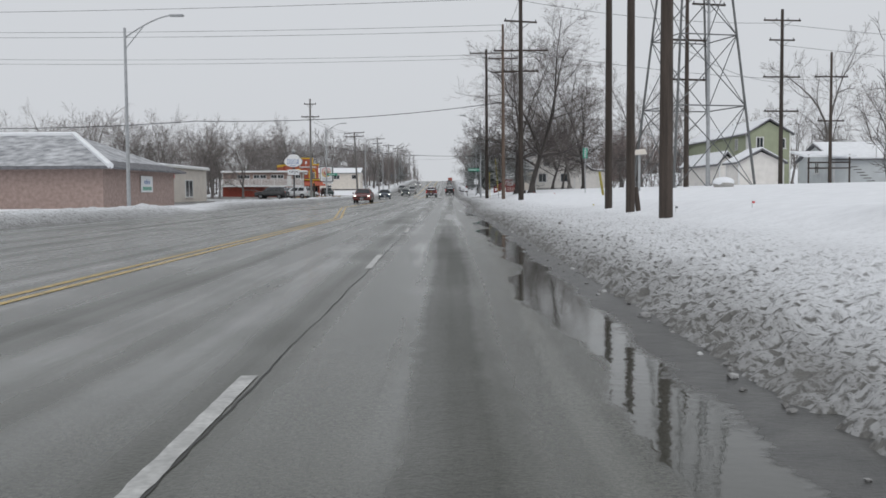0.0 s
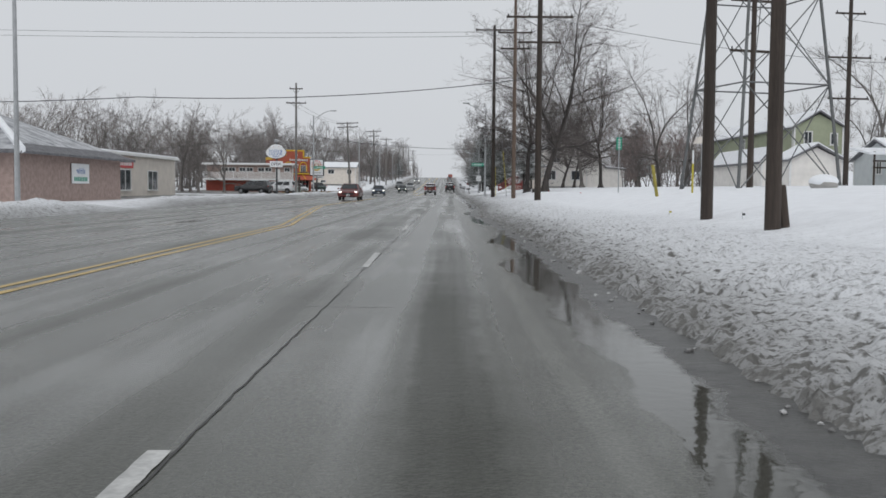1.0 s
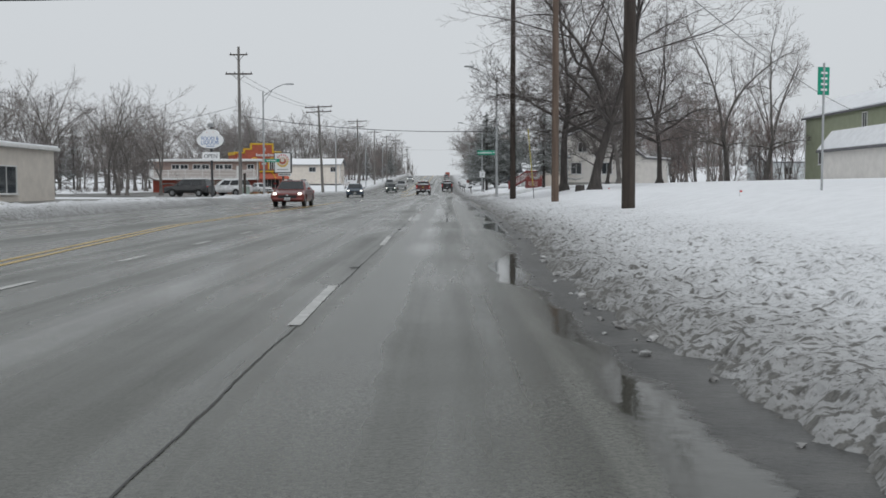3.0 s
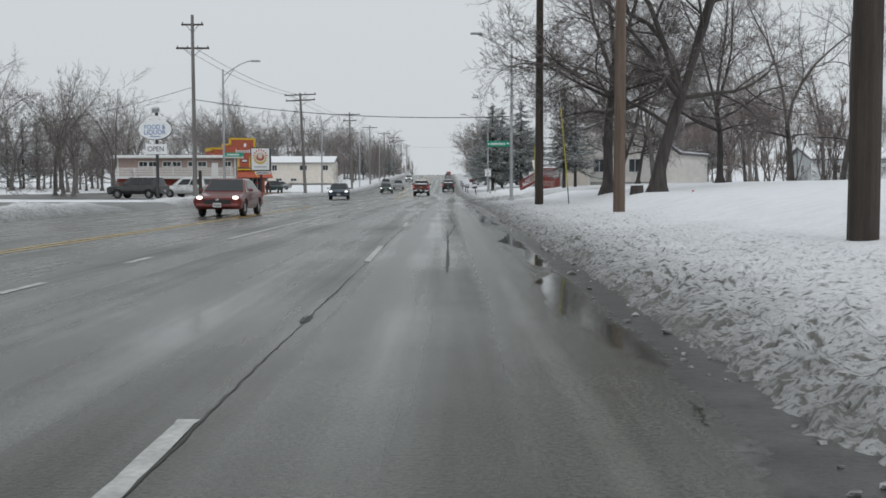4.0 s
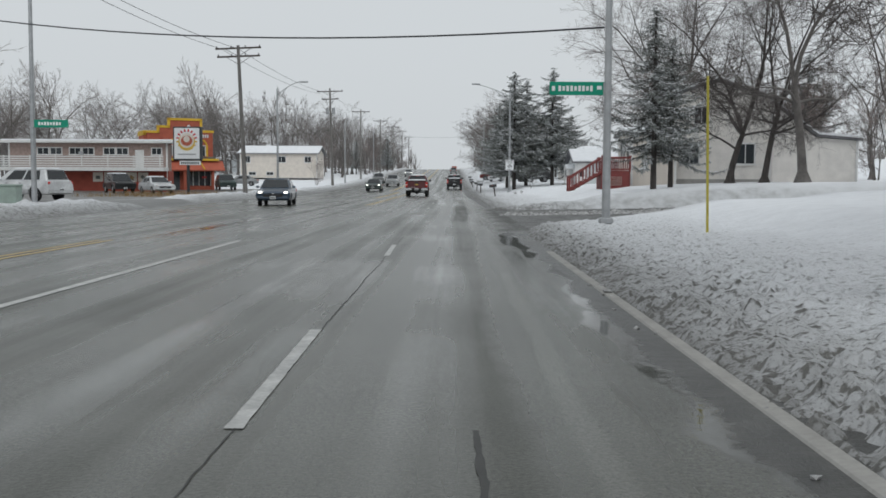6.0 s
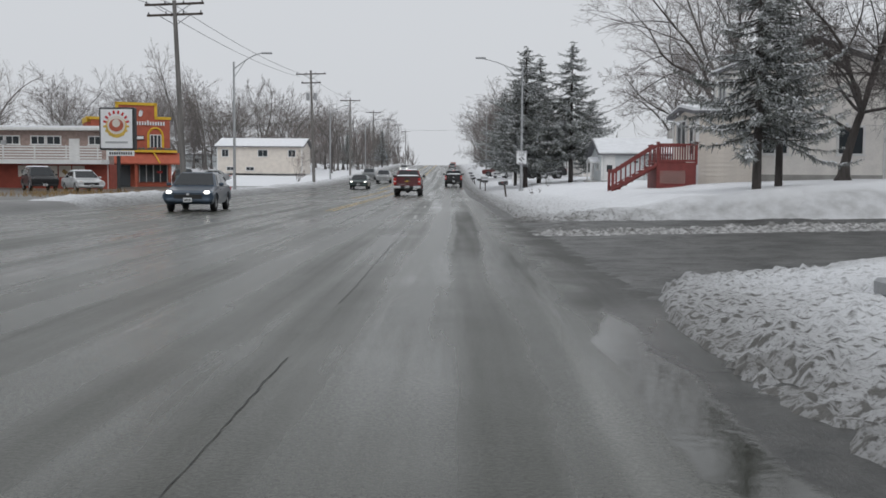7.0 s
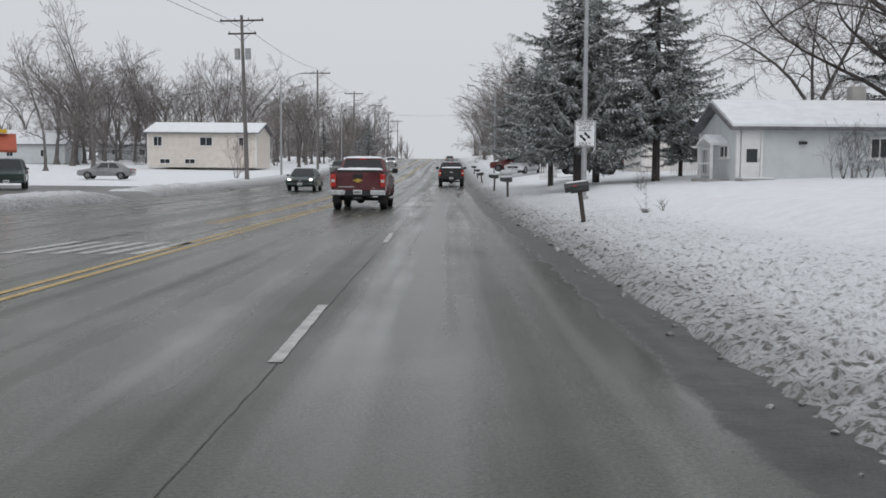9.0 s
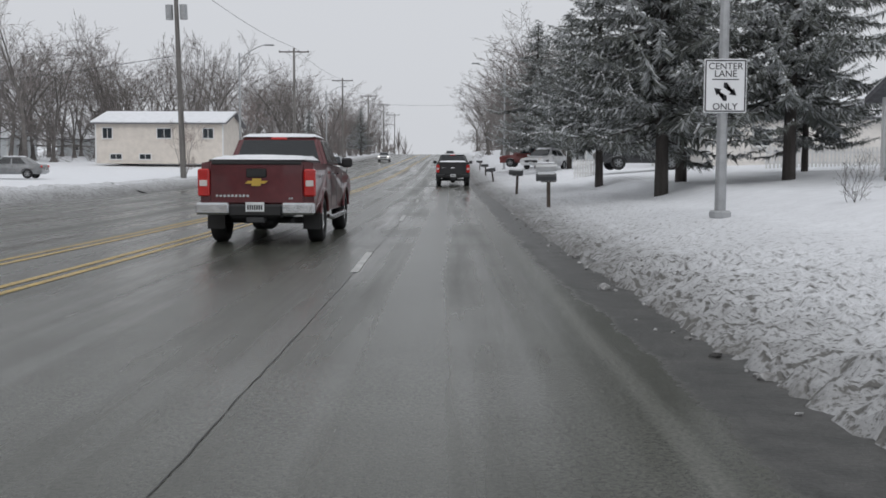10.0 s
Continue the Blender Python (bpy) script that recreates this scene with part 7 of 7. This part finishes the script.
put_tree(BUSH, 8.3, 186.5, .35, 0)
put_tree(BUSH, 15.6, 186.5, .7, 30)
put_tree(BUSH, 15.9, 186.3, .72, 60)
put_tree(BUSH, 16.6, 186.8, .75, 160)
put_tree(BUSH, 17.2, 186.4, .7, 250)
for x, y in ((-70, 230), (-66, 226), (-74, 233)):
    put_tree(SMALLSPR, x, y, 1.3, x)

# closer rows on both sides of the climbing road
rg = random.Random(12)
for k in range(16):
    put_tree(rg.choice((FAR, FAR2, FAR3, SMALLSPR)), rg.uniform(-23, -16.5), 330 + k * 7 + rg.uniform(-3, 3), rg.uniform(.8, 1.15), rg.uniform(0, 360))
for k in range(16):
    put_tree(rg.choice((FAR, FAR2, FAR, SMALLSPR)), rg.uniform(8.5, 16), 262 + k * 8 + rg.uniform(-3, 3), rg.uniform(.9, 1.2), rg.uniform(0, 360))

# distance: woods on the skyline
for side, xs in ((-1, (-420, -16)), (1, (12, 420))):
    vs, fs = [], []
    rq = random.Random(side + 7)
    for k in range(420):
        x = rq.uniform(*xs)
        y = rq.uniform(430, 620) if abs(x) < 140 else rq.uniform(200, 520)
        z = land(max(-130, min(130, x)), min(y, 460)) - .5
        h = rq.uniform(7, 13)
        for j in range(26):
            a, s = rq.random() * 6.28, rq.random()
            b = Vector((x, y, z + h * s * .55))
            e = b + Vector((math.cos(a) * h * .3 * (1.1 - s), math.sin(a) * h * .3 * (1.1 - s), h * rq.uniform(.2, .45)))
            tube(vs, fs, b, e, .12, .04, 3)
        tube(vs, fs, Vector((x, y, z)), Vector((x, y, z + h * .8)), .22, .08, 4)
    tagged(mesh_part("far_woods", vs, fs, TWIG, None), "hazy bare woods along the skyline", "woods", kind="stuff")

# dry grass tufts by the restaurant sign
vs, fs = [], []
rq = random.Random(3)
for k in range(900):
    x, y = rq.uniform(-25, -17), rq.uniform(165, 181)
    z = land(x, y) + .03
    a, hh = rq.random() * 6.28, rq.uniform(.15, .5)
    i0 = len(vs)
    dx, dy = math.cos(a) * .02, math.sin(a) * .02
    vs += [(x - dx, y - dy, z), (x + dx, y + dy, z), (x + rq.gauss(0, .1), y + rq.gauss(0, .1), z + hh)]
    fs.append((i0, i0 + 1, i0 + 2))
tagged(mesh_part("dry_grass", vs, fs, GRASSDRY, None), "dry tan grass poking through the snow", "grass", kind="stuff")
mb = thing("snow_mound", "rounded boulder capped with snow on the lawn", "boulder", pose(15.2, 52.6, land(15.2, 52.6)))
b = bmesh.new()
bmesh.ops.create_icosphere(b, subdivisions=3, radius=.5, matrix=Matrix.Translation((0, 0, .15)) @ Matrix.Diagonal((1.1, .8, .62, 1)))
for v in b.verts:
    v.co += Vector((1, 1, 1)) * noise.noise(v.co * 3) * .06
part("boulder", b, CONCRETE, mb, smooth=True)
b = bmesh.new()
bmesh.ops.create_icosphere(b, subdivisions=3, radius=.5, matrix=Matrix.Translation((0, 0, .26)) @ Matrix.Diagonal((1.1, .8, .55, 1)))
part("snow_cap", b, SNOW, mb, smooth=True)


# dead stalks and a stubby seedling standing out of the snow
def dead_stalks(x, y, z, label, stems, tuft, seed):
    """Thin leafless stems, each with short side twigs, in a ragged tuft of withered grass."""
    rng = random.Random(seed)
    t = thing("dead_stalks", label, "plant", Matrix.Translation((x, y, z)))
    for dx, dz, lean, r, twigs in stems:
        b = bmesh.new()
        pts = [Vector((dx + lean * (i / 6) ** 1.4 + rng.uniform(-.008, .008), rng.uniform(-.01, .01), -.03 + (dz + .03) * i / 6)) for i in range(7)]
        for i in range(6):
            bar(b, pts[i], pts[i + 1], r * (1 - .11 * i), r * (.89 - .11 * i), 5)
        for k in range(twigs):
            p = pts[2 + k % 4]
            q = p + Vector((rng.choice((-1, 1)) * rng.uniform(.05, .12), rng.uniform(-.06, .06), rng.uniform(.04, .12)))
            bar(b, p, q, r * .55, r * .4, 4)
            bar(b, p.lerp(q, .6), q + Vector((rng.uniform(-.05, .05), 0, .05)), r * .35, r * .25, 4)
        part("stalk", b, TWIG, t)
    if tuft:
        b = bmesh.new()
        for k in range(tuft):
            a, u = rng.uniform(0, 6.28), rng.uniform(.03, .14)
            bar(b, Vector((rng.uniform(-.09, .05), rng.uniform(-.04, .04), -.02)), Vector((math.cos(a) * u * 1.4 - .03, math.sin(a) * u, rng.uniform(.03, .11))), .004, .002, 3)
        part("grass_tuft", b, TWIG, t, "withered brown grass tuft")


dead_stalks(6.15, 174.76, .43, "thin dead weed stalks in withered grass on the snow",
            [(0, .64, -.02, .009, 3), (-.06, .42, -.3, .004, 2), (-.03, .4, .12, .003, 2)], 60, 5)
dead_stalks(6.69, 175.3, .46, "short crooked leafless seedling standing in the snow",
            [(0, .26, -.1, .013, 3), (0, .28, .14, .011, 2), (-.03, .16, -.25, .008, 3)], 0, 9)
